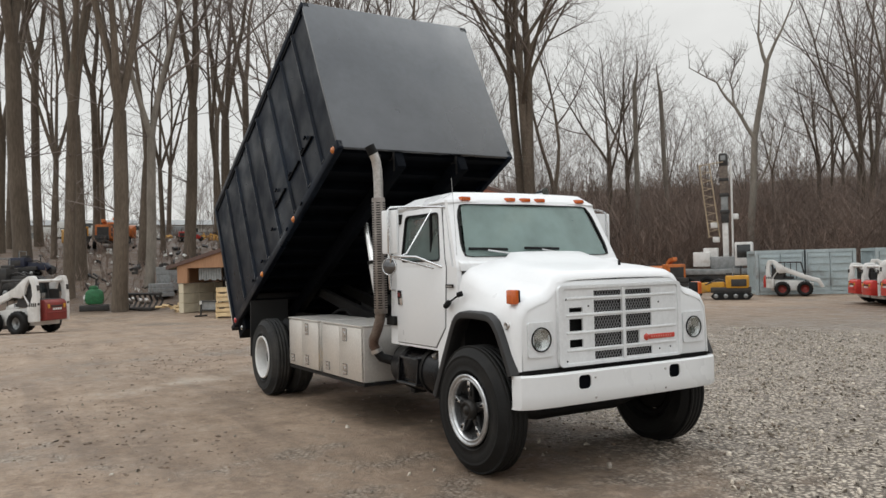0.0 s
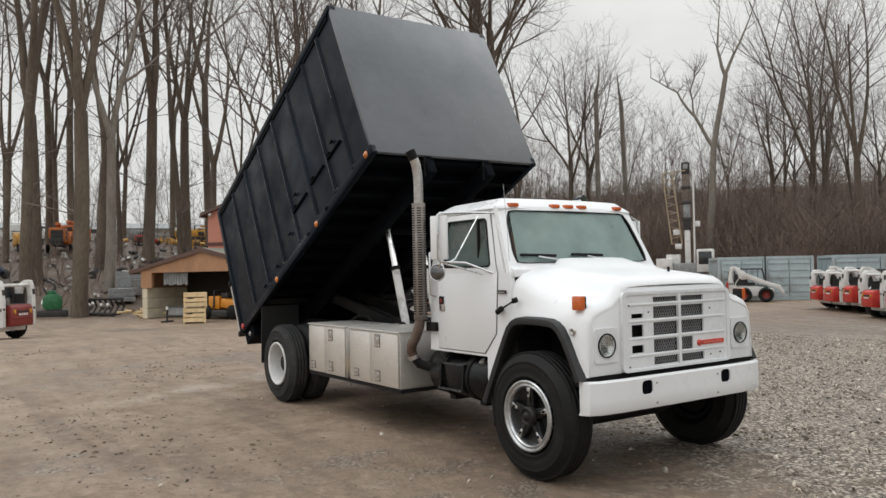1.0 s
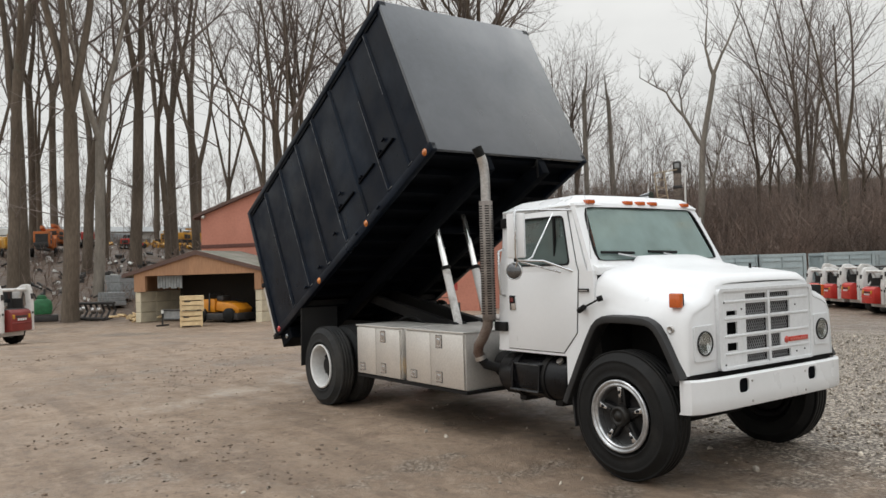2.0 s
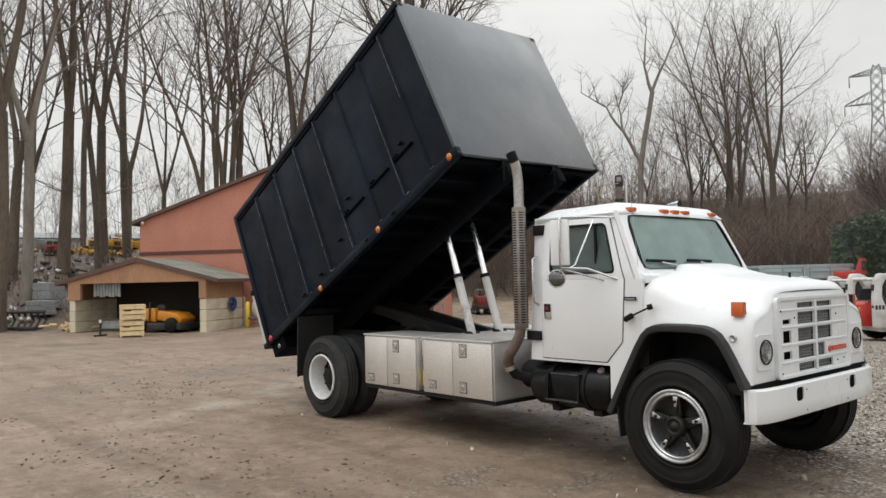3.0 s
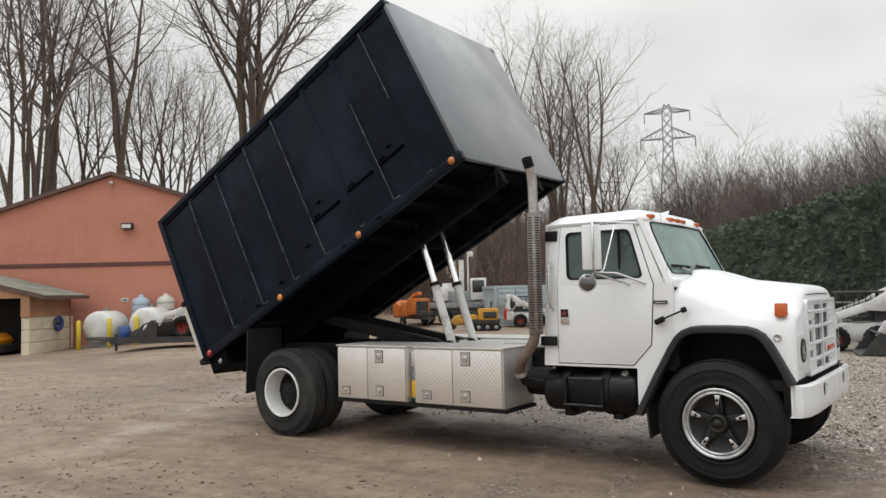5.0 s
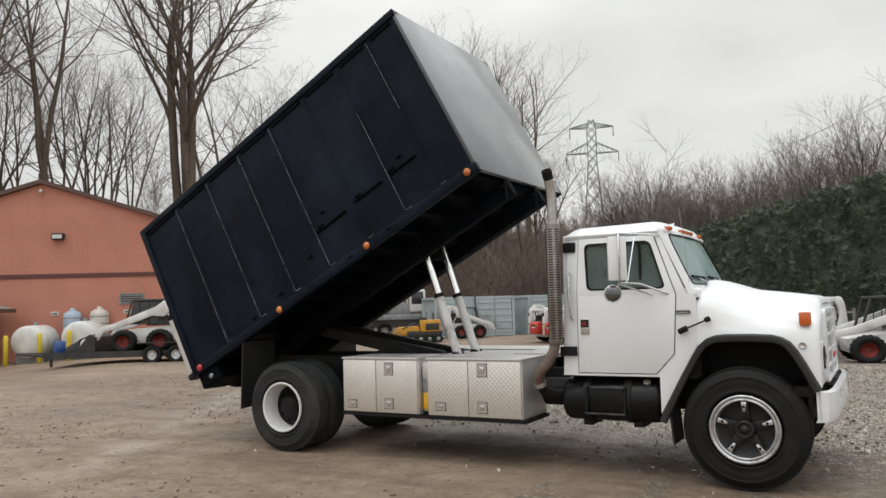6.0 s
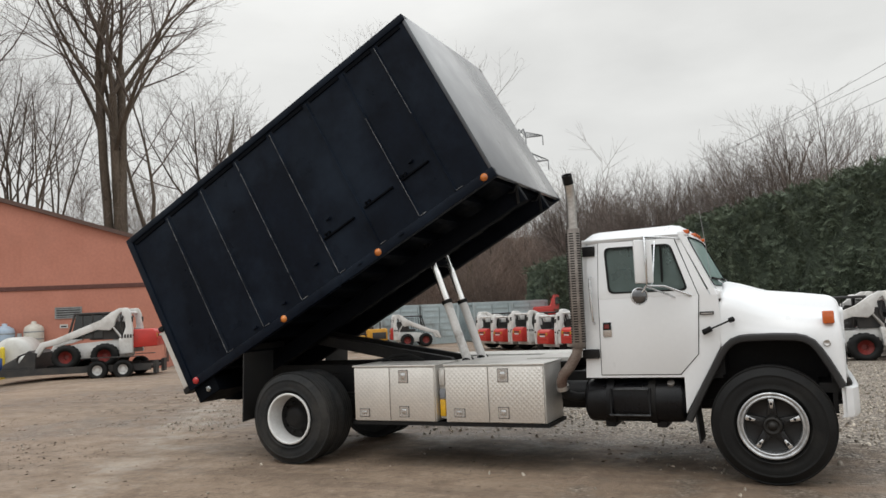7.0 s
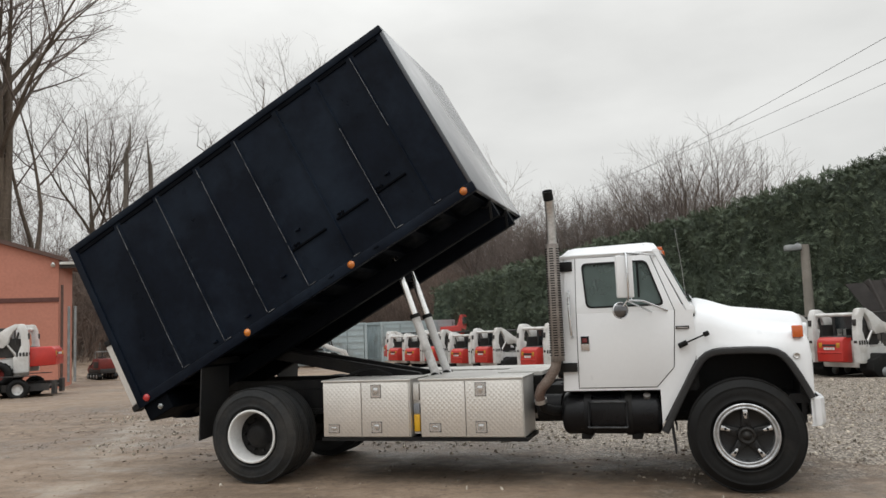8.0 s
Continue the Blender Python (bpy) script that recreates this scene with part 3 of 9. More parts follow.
for x, z0, z1, w in ((-6.3, 0.72, 0.95, 0.12), (-4.3, 0.72, 0.95, 0.1), (-3.0, 0.74, 0.94, 0.1), (-1.9, 0.74, 0.94, 0.1), (0.4, 0.6, 0.9, 0.12)):
    box_part("cross_member", (x - w / 2, x + w / 2, YC - 0.4, YC + 0.4, z0, z1), M_UNDER, truck)
bm = bmesh.new()
add_tube(bm, [(0, YC - 0.98, 0.50), (0, YC - 0.7, 0.48), (0, YC - 0.45, 0.42), (0, YC + 0.45, 0.42), (0, YC + 0.7, 0.48), (0, YC + 0.98, 0.50)], 0.065, 10)
part("front_axle", bm, M_UNDER, truck, smooth=50)
bm = bmesh.new()
add_tube(bm, [(-5.1, YC - 0.95, 0.515), (-5.1, YC - 0.4, 0.515), (-5.1, YC - 0.2, 0.515), (-5.1, YC + 0.2, 0.515), (-5.1, YC + 0.4, 0.515), (-5.1, YC + 0.95, 0.515)], [0.08, 0.09, 0.2, 0.2, 0.09, 0.08], 14)
part("rear_axle", bm, M_UNDER, truck, smooth=50)
tube_part("drive_shaft", [(-4.9, YC, 0.55), (-1.6, YC, 0.68)], 0.05, M_UNDER, truck)
bm = bmesh.new()
add_box(bm, -1.7, -0.9, YC - 0.25, YC + 0.25, 0.5, 0.95, bevel=0.06)
add_box(bm, -0.9, 0.45, YC - 0.32, YC + 0.32, 0.55, 1.4, bevel=0.06)
part("engine", bm, M_UNDER, truck)
# wheel-arch liners and firewall, dark
for s in (-1, 1):
    bm = bmesh.new()
    add_box(bm, -0.68, 0.52, YC + s * 0.50 - 0.01, YC + s * 0.50 + 0.01, 0.62, 1.42)
    add_box(bm, -0.70, -0.66, YC + min(s * 0.50, s * 0.955), YC + max(s * 0.50, s * 0.955), 0.60, 1.3)
    add_box(bm, 0.50, 0.54, YC + min(s * 0.50, s * 1.02), YC + max(s * 0.50, s * 1.02), 0.62, 1.25)
    part("wheel_well", bm, M_UNDER, truck)
    bm = bmesh.new()
    add_prism(bm, [(-0.672, 0.62), (-0.652, 0.62), (-0.628, 0.33), (-0.642, 0.325)], YC + min(s * 0.62, s * 1.0), YC + max(s * 0.62, s * 1.0), axis="y")
    part("front_flap", bm, M_MUD, truck, "short black rubber flap behind the front wheel")

M_GREYPLATE = mat("grey_plate_paint", (0.27, 0.28, 0.30), (0.22, 0.23, 0.25), rough=0.5, scale=8, var=0.06)

# ----- toolboxes along the near and far side -----


def toolbox(x0, x1, seam, latches, s):
    y_face = YC + s * 1.11
    y_in = YC + s * 0.50
    box = new("toolbox")
    box.parent = truck
    lo, hi = min(y_face, y_in), max(y_face, y_in)
    body = bmesh.new()
    add_box(body, x0, x1, min(y_face - s * 0.012, y_in), max(y_face - s * 0.012, y_in), 0.49, 1.093, bevel=0.012)
    part("body", body, M_ALU, box, "plain aluminium toolbox body", smooth=35)
    for a, b in ((x0 + 0.012, seam - 0.004), (seam + 0.004, x1 - 0.012)):
        bm = bmesh.new()
        add_box(bm, a, b, y_face - 0.011, y_face + 0.011, 0.502, 1.066, bevel=0.005)
        part("door", bm, M_PLATE, box, "bright diamond-plate door", smooth=35)
    bm = bmesh.new()
    add_box(bm, x0 - 0.01, x1 + 0.01, lo - 0.015, hi + 0.015, 1.078, 1.098, bevel=0.006)
    part("lid_lip", bm, M_ALU, box, smooth=35)
    for lx, lz in latches:
        w, h = (0.036, 0.047) if lz > 0.9 else (0.04, 0.022) if (lx, lz) == latches[-1] else (0.036, 0.036)
        y0 = y_face + s * 0.011
        bm = bmesh.new()
        add_ring(bm, rounded([(lx - w - .018, lz - h - .018), (lx + w + .018, lz - h - .018), (lx + w + .018, lz + h + .018), (lx - w - .018, lz + h + .018)], 0.014),
                 rounded([(lx - w, lz - h), (lx + w, lz - h), (lx + w, lz + h), (lx - w, lz + h)], 0.01), lambda p, t: Vector((p.x, t, p.y)), y0, y0 + s * 0.006)
        latch = part("latch", bm, M_CHROME, box, "chrome frame of a paddle latch")
        bm = bmesh.new()
        add_box(bm, lx - w - 0.023, lx + w + 0.023, min(y0 - s * 0.004, y0 + s * 0.003), max(y0 - s * 0.004, y0 + s * 0.003), lz - h - 0.024, lz + h + 0.022, bevel=0.002)
        part("gasket", bm, M_SEAM, latch, "dark rubber gasket")
        bm = bmesh.new()
        add_box(bm, lx - w, lx + w, min(y0, y0 + s * 0.0042), max(y0, y0 + s * 0.0042), lz - h, lz + h)
        part("latch_dish", bm, M_STEEL, latch)
        bm = bmesh.new()
        add_prism(bm, [(lx - w * 0.72, lz + h * 0.75), (lx + w * 0.72, lz + h * 0.75), (lx + w * 0.66, lz - h * 0.1), (lx + w * 0.3, lz - h * 0.75), (lx - w * 0.3, lz - h * 0.75), (lx - w * 0.66, lz - h * 0.1)], min(y0, y0 + s * 0.010), max(y0, y0 + s * 0.010), axis="y", bevel=0.002)
        part("paddle", bm, M_CHROME, latch, "chrome paddle", smooth=40)


toolbox(-4.285, -3.285, -3.83, [(-3.66, 0.975), (-3.66, 0.60), (-4.15, 0.585)], -1)
toolbox(-3.175, -2.075, -2.68, [(-2.515, 0.98), (-2.52, 0.60), (-3.01, 0.595)], -1)
toolbox(-4.285, -2.075, -3.2, [(-2.6, 0.98), (-3.9, 0.98), (-3.9, 0.595)], 1)
bm = bmesh.new()
add_box(bm, -3.275, -3.19, -0.915, -0.875, 0.52, 1.05)
add_box(bm, -3.27, -3.2, -0.955, -0.91, 0.87, 1.04, bevel=0.01)
part("gap_bracket", bm, M_ALU, truck, "grey bracket with a cylinder between the toolboxes", smooth=35)
box_part("reflector", (-3.265, -3.20, -0.955, -0.915, 0.545, 0.722), mat("yellow_plastic", (0.75, 0.42, 0.02), rough=0.4), truck, 0.01, "yellow plastic block")
box_part("grey_label", (-3.268, -3.20, -0.950, -0.915, 0.735, 0.835), M_GREYPLATE, truck, 0.006, "grey plate above the yellow block")
bm = bmesh.new()
for s in (-1, 1):
    add_box(bm, -4.3, -2.05, YC + s * 0.8 - 0.31, YC + s * 0.8 + 0.31, 0.455, 0.488)
part("toolbox_shelf", bm, M_UNDER, truck)

# ----- fuel tank with a side step -----
M_STEPSTEEL = mat("scuffed_step_steel", (0.10, 0.105, 0.11), (0.045, 0.047, 0.05), rough=0.4, metal=0.6, scale=12, var=0.15)
tank = new("fuel_tank")
tank.parent = truck
for s in (-1, 1):
    bm = bmesh.new()
    m = pose(-1.72, YC + s * 0.78, 0.70, 0, 90, 0)
    add_lathe(bm, [(0.0, 0.0), (0.16, 0.0), (0.195, 0.02), (0.21, 0.05), (0.21, 0.92), (0.195, 0.95), (0.16, 0.97), (0.0, 0.97)], m, 36)
    part("barrel", bm, M_TANKBLACK, tank, "black painted cylindrical fuel tank")
    for h in (0.26, 0.66):
        bm = bmesh.new()
        add_lathe(bm, [(0.212, h - 0.035), (0.224, h - 0.035), (0.224, h + 0.035), (0.212, h + 0.035)], m, 36)
        part("strap", bm, M_UNDER, tank, smooth=40)
    bm = bmesh.new()
    yy = YC + s * 0.985
    add_box(bm, -1.43, -1.09, yy - 0.012, yy + 0.012, 0.60, 0.825, bevel=0.006)
    step = part("step", bm, M_TANKBLACK, tank, "black recessed step panel", smooth=40)
    bm = bmesh.new()
    add_prism(bm, [(-1.465, 0.592), (-1.452, 0.573), (-1.075, 0.573), (-1.06, 0.592), (-1.075, 0.588), (-1.452, 0.588)], min(yy, yy + s * 0.055), max(yy, yy + s * 0.055), axis="y", bevel=0.003)
    part("tread", bm, M_STEPSTEEL, step, "worn steel tread", smooth=40)
    bm = bmesh.new()
    add_box(bm, -1.42, -1.08, min(yy, yy + s * 0.03), max(yy, yy + s * 0.03), 0.818, 0.832, bevel=0.004)
    part("step_edge", bm, M_STEPSTEEL, step, smooth=40)
    for x in (-1.445, -1.075):
        bm = bmesh.new()
        add_prism(bm, [(yy - s * 0.02, 0.83), (yy + s * 0.022, 0.83), (yy + s * 0.045, 0.58), (yy - s * 0.02, 0.56)], x - 0.008, x + 0.008, axis="x")
        part("step_cheek", bm, M_TANKBLACK, step)
    for x in (-1.50, -1.0):
        bm = bmesh.new()
        add_box(bm, x - 0.05, x + 0.05, YC + s * 0.72 - 0.12, YC + s * 0.72 + 0.18, 0.44, 0.52, bevel=0.01)
        part("bracket", bm, M_UNDER, tank)
tube_part("filler_cap", [(-0.88, YC - 0.90, 0.85), (-0.88, YC - 0.93, 0.885)], 0.035, M_STEEL, tank)

# ----- hood with fenders -----
ARCH = [(-0.74, 0.56), (-0.55, 0.88), (-0.33, 1.25), (-0.18, 1.305), (0.10, 1.305), (0.34, 1.285), (0.44, 1.18), (0.52, 1.02), (0.58, 0.89)]


def arch_z(x):
    return float(np.interp(x, [p[0] for p in ARCH], [p[1] for p in ARCH]))


def hood_section(x):
    """Half a cross-section of hood and fender at x: offsets from the middle line and heights."""
    k = min(max((x + 0.39) / 0.97, 0), 1)
    e = k * k * (3 - 2 * k)
    zc = float(np.interp(x, [-0.40, -0.36, -0.28, -0.155, -0.06, 0.0, 0.15, 0.313, 0.45, 0.56, 0.61], [1.812, 1.830, 1.812, 1.772, 1.736, 1.721, 1.703, 1.683, 1.663, 1.646, 1.628]))
    hump = float(np.interp(x, [-0.4, -0.3, -0.1, 0.6], [1, 0.9, 0.25, 0.0]))
    rear = [(0, 0), (0.25, 0), (0.40, -0.006), (0.465, -0.062 * hump), (0.62, -0.075 * hump - 0.005), (0.74, -0.11), (0.85, -0.14), (0.915, -0.19), (0.945, -0.27), (0.955, -0.36)]
    front = [(0, 0), (0.25, -0.002), (0.48, -0.006), (0.60, -0.014), (0.68, -0.048), (0.735, -0.115), (0.80, -0.168), (0.91, -0.196), (1.005, -0.232), (1.055, -0.315)]
    pts = [(a[0] + (b[0] - a[0]) * e, zc + a[1] + (b[1] - a[1]) * e) for a, b in zip(rear, front)]
    yl, zl = pts[-1]
    low = arch_z(x)
    y_low = 0.985 + 0.095 * e
    for f in (0.35, 0.7, 1.0):
        pts.append((yl + (y_low - yl) * math.sin(f * math.pi / 2), zl + (low - zl) * f))
    return pts


xs = [-0.392, -0.37, -0.34, -0.30, -0.24, -0.18, -0.1, 0.0, 0.1, 0.2, 0.28, 0.34, 0.39, 0.44, 0.48, 0.51, 0.535]
bm = bmesh.new()
rows = []
for x in xs:
    half = hood_section(x)
    line = [(-y, z) for y, z in half[::-1]] + half[1:]
    rows.append([bm.verts.new((x, YC + y, z)) for y, z in line])
# rolled nose edge
for x, shrink in ((0.555, 0.003), (0.572, 0.009), (0.587, 0.017), (0.599, 0.027), (0.608, 0.039), (0.614, 0.052), (0.616, 0.064)):
    half = [(y - 0.7 * shrink * y / 1.08, z - shrink * 0.75) for y, z in hood_section(x)]
    line = [(-y, z) for y, z in half[::-1]] + half[1:]
    rows.append([bm.verts.new((x, YC + y, max(z, 0.885))) for y, z in line])
for a, b in zip(rows, rows[1:]):
    for k in range(len(a) - 1):
        bm.faces.new((a[k], a[k + 1], b[k + 1], b[k]))
bm.normal_update()
bmesh.ops.solidify(bm, geom=bm.faces[:], thickness=-0.02)
bmesh.ops.recalc_face_normals(bm, faces=bm.faces)
part("hood", bm, M_WHITE, truck, "white fibreglass tilt hood with fenders", smooth=50)

# front face with cut-outs for grille and lamps
nose = new("nose")
nose.parent = truck
bm = bmesh.new()
for s in (-1, 1):
    outline = [(s * 0.665, 0.885), (s * 1.022, 0.885), (s * 1.024, 1.245), (s * 0.998, 1.315), (s * 0.94, 1.360), (s * 0.86, 1.390), (s * 0.775, 1.410), (s * 0.715, 1.46), (s * 0.685, 1.51), (s * 0.665, 1.545)]
    add_prism(bm, [(YC + p[0], p[1]) for p in outline], 0.55, 0.612, axis="x", bevel=0.01)
add_box(bm, 0.55, 0.612, YC - 0.668, YC + 0.668, 1.50, 1.568, bevel=0.015)
part("fascia", bm, M_WHITE, nose, smooth=40)
bm = bmesh.new()
add_box(bm, 0.535, 0.56, YC - 0.64, YC + 0.64, 0.88, 1.54)
part("backing", bm, M_SEAM, nose)

M_LOGO2 = mat("pale_red_badge", (0.62, 0.22, 0.18), rough=0.4, var=0.05)
grille = new("grille")
grille.parent = truck
ROWS_Z = [(1.437, 1.480), (1.305, 1.402), (1.165, 1.272), (1.025, 1.132), (0.925, 0.99)]
COLS = [(-0.31, -0.005), (0.03, 0.335)]
SIDE_SLOTS = [(1.315, 1.352), (1.165, 1.262), (1.035, 1.098)]
GX = 0.618
bm = bmesh.new()


def plate(a, b, c, d, x0=GX, x1=GX + 0.016):
    add_box(bm, x0, x1, YC + a, YC + b, c, d)


# frame round the openings, cell by cell
ys = [-0.655, -0.57, -0.43, -0.31, -0.005, 0.03, 0.19, 0.335, 0.655]
zs = sorted({0.895, 1.515, *[v for r in ROWS_Z for v in r], *[v for r in SIDE_SLOTS for v in r]})
for i in range(len(ys) - 1):
    start = None
    for k in range(len(zs) - 1):
        mid = (zs[k] + zs[k + 1]) / 2
        hole = (i in (3, 5, 6) and any(a < mid < b and not (i == 6 and a == 1.025) for a, b in ROWS_Z)) or (i == 1 and any(a < mid < b for a, b in SIDE_SLOTS))
        if not hole and start is None:
            start = zs[k]
        if start is not None and (hole or k == len(zs) - 2):
            plate(ys[i], ys[i + 1], start, zs[k] if hole else zs[k + 1])
            start = None
part("panel", bm, M_GRILLE, grille, "grey painted grille panel")
for z in (1.425, 1.29, 1.15, 1.012, 0.905):
    bm = bmesh.new()
    add_box(bm, GX + 0.008, GX + 0.024, YC - 0.60, YC + 0.62, z - 0.010, z + 0.010, bevel=0.007)
    part("bar", bm, M_GRILLE, grille, smooth=40)
bm = bmesh.new()
add_ring(bm, rounded([(YC - 0.685, 0.888), (YC + 0.685, 0.888), (YC + 0.685, 1.53), (YC - 0.685, 1.53)], 0.05),
         rounded([(YC - 0.645, 0.905), (YC + 0.645, 0.905), (YC + 0.645, 1.505), (YC - 0.645, 1.505)], 0.04), lambda p, t: Vector((t, p.x, p.y)), GX - 0.02, GX + 0.028)
part("surround", bm, M_GRILLE, grille, smooth=40)
bm = bmesh.new()
add_box(bm, GX + 0.01, GX + 0.026, YC - 0.005, YC + 0.03, 0.9, 1.5, bevel=0.004)
part("centre_bar", bm, M_GRILLE, grille)
# expanded metal behind the openings
bm = bmesh.new()
for c0, c1 in COLS:
    for r0, r1 in ROWS_Z:
        for s in (-1, 1):
            y = c0 - (r1 - r0)
            while y < c1:
                a, b = max(c0, y), min(c1, y + (r1 - r0) * 0.6)
                if b > a + 0.005:
                    za = r0 + (a - y) / 0.6 if s > 0 else r1 - (a - y) / 0.6
                    zb = r0 + (b - y) / 0.6 if s > 0 else r1 - (b - y) / 0.6
                    za, zb = min(max(za, r0), r1), min(max(zb, r0), r1)
                    add_tube(bm, [(GX - 0.012, YC + a, za), (GX - 0.012, YC + b, zb)], 0.0030, 4, caps=False)
                y += 0.030
tagged(part("mesh", bm, mat("dull_wire", (0.34, 0.34, 0.35), rough=0.45, metal=0.5), grille, "dull expanded metal mesh"), kind="stuff")
bm = bmesh.new()
add_box(bm, GX + 0.014, GX + 0.026, YC + 0.29, YC + 0.60, 1.048, 1.088, bevel=0.005)
part("badge", bm, M_LOGO, grille, "red maker's badge strip", smooth=40)
bm = bmesh.new()
add_lathe(bm, [(0.038, 0.0), (0.036, 0.016), (0.0, 0.018)], pose(GX + 0.014, YC + 0.265, 1.068, 0, 90, 0) @ Matrix.Scale(0.8, 4), 6)
part("badge", bm, M_LOGO, grille)
bm = bmesh.new()
for k in range(9):
    add_box(bm, GX + 0.0255, GX + 0.0275, YC + 0.315 + k * 0.028, YC + 0.330 + k * 0.028, 1.060, 1.076)
tagged(part("badge_bar", bm, M_LOGO2, grille), kind="stuff")
bm = bmesh.new()
for yy, zz in ((-0.6, 1.42), (0.42, 1.36), (-0.6, 0.93), (0.55, 0.97), (0.42, 0.96), (-0.37, 1.36)):
    add_lathe(bm, [(0.008, 0.0), (0.006, 0.006), (0.0, 0.007)], pose(GX + 0.016, YC + yy, zz, 0, 90, 0), 8)
tagged(part("rivet", bm, M_UNDER, grille), kind="stuff")

for s in (-1, 1):
    lamp = new("headlight")
    lamp.parent = truck
    yl = YC + s * 0.852
    bm = bmesh.new()
    out_l = rounded([(yl - 0.125, 0.985), (yl + 0.125, 0.985), (yl + 0.125, 1.255), (yl - 0.125, 1.255)], 0.025, 7)
    in_l = []
    for p in out_l:
        a = math.atan2(p.y - 1.12, p.x - yl)
        in_l.append(Vector((yl + 0.096 * math.cos(a), 1.12 + 0.096 * math.sin(a))))
    add_ring(bm, out_l, in_l, lambda p, t: Vector((t, p.x, p.y)), 0.608, 0.628)
    part("bezel", bm, M_GRILLE, lamp, "grey square bezel", smooth=40)
    bm = bmesh.new()
    add_lathe(bm, [(0.097, 0.0), (0.096, 0.026), (0.088, 0.026), (0.085, 0.012)], pose(0.612, yl, 1.12, 0, 90, 0), 36)
    part("ring", bm, M_SEAM, lamp, "dark rubber ring")
    bm = bmesh.new()
    add_lathe(bm, [(0.088, 0.018), (0.066, 0.009), (0.044, 0.003), (0.022, 0.0005), (0.0, 0.0)], pose(0.612, yl, 1.12, 0, 90, 0), 32)
    part("reflector", bm, M_REFLECT, lamp, "silvered concave reflector")
    bm = bmesh.new()
    add_lathe(bm, [(0.089, 0.020), (0.07, 0.027), (0.04, 0.033), (0.0, 0.035), (0.0, 0.031), (0.04, 0.029), (0.07, 0.023), (0.089, 0.0165)], pose(0.612, yl, 1.12, 0, 90, 0), 32)
    part("lens", bm, M_CLEAR, lamp, "clear glass lens").visible_shadow = False
    # side turn lamp and round plug
    turn = new("turn_signal")
    turn.parent = truck
    yy = YC + s * 1.032
    bm = bmesh.new()
    add_box(bm, 0.465, 0.560, yy - 0.03, yy + 0.03, 1.40, 1.512, bevel=0.012)
    part("lens", bm, M_AMBER, turn, "amber turn signal lens", smooth=40)
    bm = bmesh.new()
    add_box(bm, 0.468, 0.557, yy - s * 0.030 - 0.016, yy - s * 0.030 + 0.016, 1.403, 1.509, bevel=0.008)
    part("base", bm, M_SEAM, turn)
    bm = bmesh.new()
    add_lathe(bm, [(0.030, -0.03), (0.030, 0.004), (0.024, 0.008), (0.020, 0.003), (0.0, 0.003)], lathe_y(YC + s * 1.078, 0.485, 1.235, out=s), 24)
    part("side_marker", bm, M_STEEL, truck, "round grey side marker")
    # flare along the arch
    bm = bmesh.new()
    prev = None
    pa = [(-0.755, 0.55), (-0.69, 0.68), (-0.585, 0.885), (-0.44, 1.14), (-0.375, 1.235), (-0.31, 1.29), (-0.235, 1.318), (-0.15, 1.328), (0.08, 1.332), (0.25, 1.325), (0.33, 1.305), (0.395, 1.265), (0.45, 1.195), (0.51, 1.09), (0.56, 0.99), (0.602, 0.90), (0.615, 0.87)]
    for i, p in enumerate(pa):
        a = Vector(pa[max(i - 1, 0)])
        b = Vector(pa[min(i + 1, len(pa) - 1)])
        d = (b - a).normalized()
        nrm = Vector((d.y, -d.x))
        k = min(max((p[0] + 0.5) / 0.9, 0), 1)
        yo = 1.0 + 0.092 * k
        sec = [(0.0, yo - 0.03), (0.004, yo + 0.024), (0.012, yo + 0.040), (0.04, yo + 0.044), (0.062, yo + 0.036), (0.070, yo + 0.01), (0.066, yo - 0.03), (0.05, yo - 0.12)]
        ring = [bm.verts.new((p[0] + nrm.x * o, YC + s * y, p[1] + nrm.y * o)) for o, y in sec]
        if prev:
            for q in range(len(sec) - 1):
                bm.faces.new((prev[q], prev[q + 1], ring[q + 1], ring[q]))
        prev = ring
    bmesh.ops.recalc_face_normals(bm, faces=bm.faces)
    part("fender_flare", bm, M_FLARE, truck, "black rubber fender flare", smooth=45)
    # hood latch strap
    bm = bmesh.new()
    yy = YC + s * 1.0
    add_tube(bm, [(-0.545, yy, 1.35), (-0.47, yy + s * 0.012, 1.385)], 0.026, 8)
    add_tube(bm, [(-0.48, yy + s * 0.012, 1.38), (-0.30, yy + s * 0.012, 1.455)], 0.008, 6)
    add_tube(bm, [(-0.305, yy + s * 0.02, 1.455), (-0.27, yy + s * 0.0, 1.468)], 0.024, 8)
    part("hood_latch", bm, M_SEAM, truck, "black rubber hood latch", smooth=50)
bm = bmesh.new()
add_tube(bm, [(0.30, YC + 0.30, 1.65), (0.30, YC + 0.30, 1.725)], 0.012, 6)
part("hood_pin", bm, M_SEAM, truck)

# ----- bumper -----
bumper = new("bumper")
bumper.parent = truck
bm = bmesh.new()
plan = [(-1.10, 0.60), (-1.075, 0.655), (-0.98, 0.70), (-0.75, 0.718), (0, 0.722), (0.75, 0.718), (0.98, 0.70), (1.075, 0.655), (1.10, 0.60)]


def plan_x(y):
    return float(np.interp(y, [p[0] for p in plan], [p[1] for p in plan]))


# pieces leave two tow holes open
HOLES = (-0.498, 0.502)
cuts = sorted({p[0] for p in plan} | {h + d for h in HOLES for d in (-0.070, 0.070)})
zc = [0.600, 0.625, 0.712, 0.832, 0.845, 0.858]


def skin(y, z, back_by):
    lip = 0.014 if z in (0.600, 0.858) else 0.0
    return Vector((plan_x(y) - back_by - lip, YC + y, z))


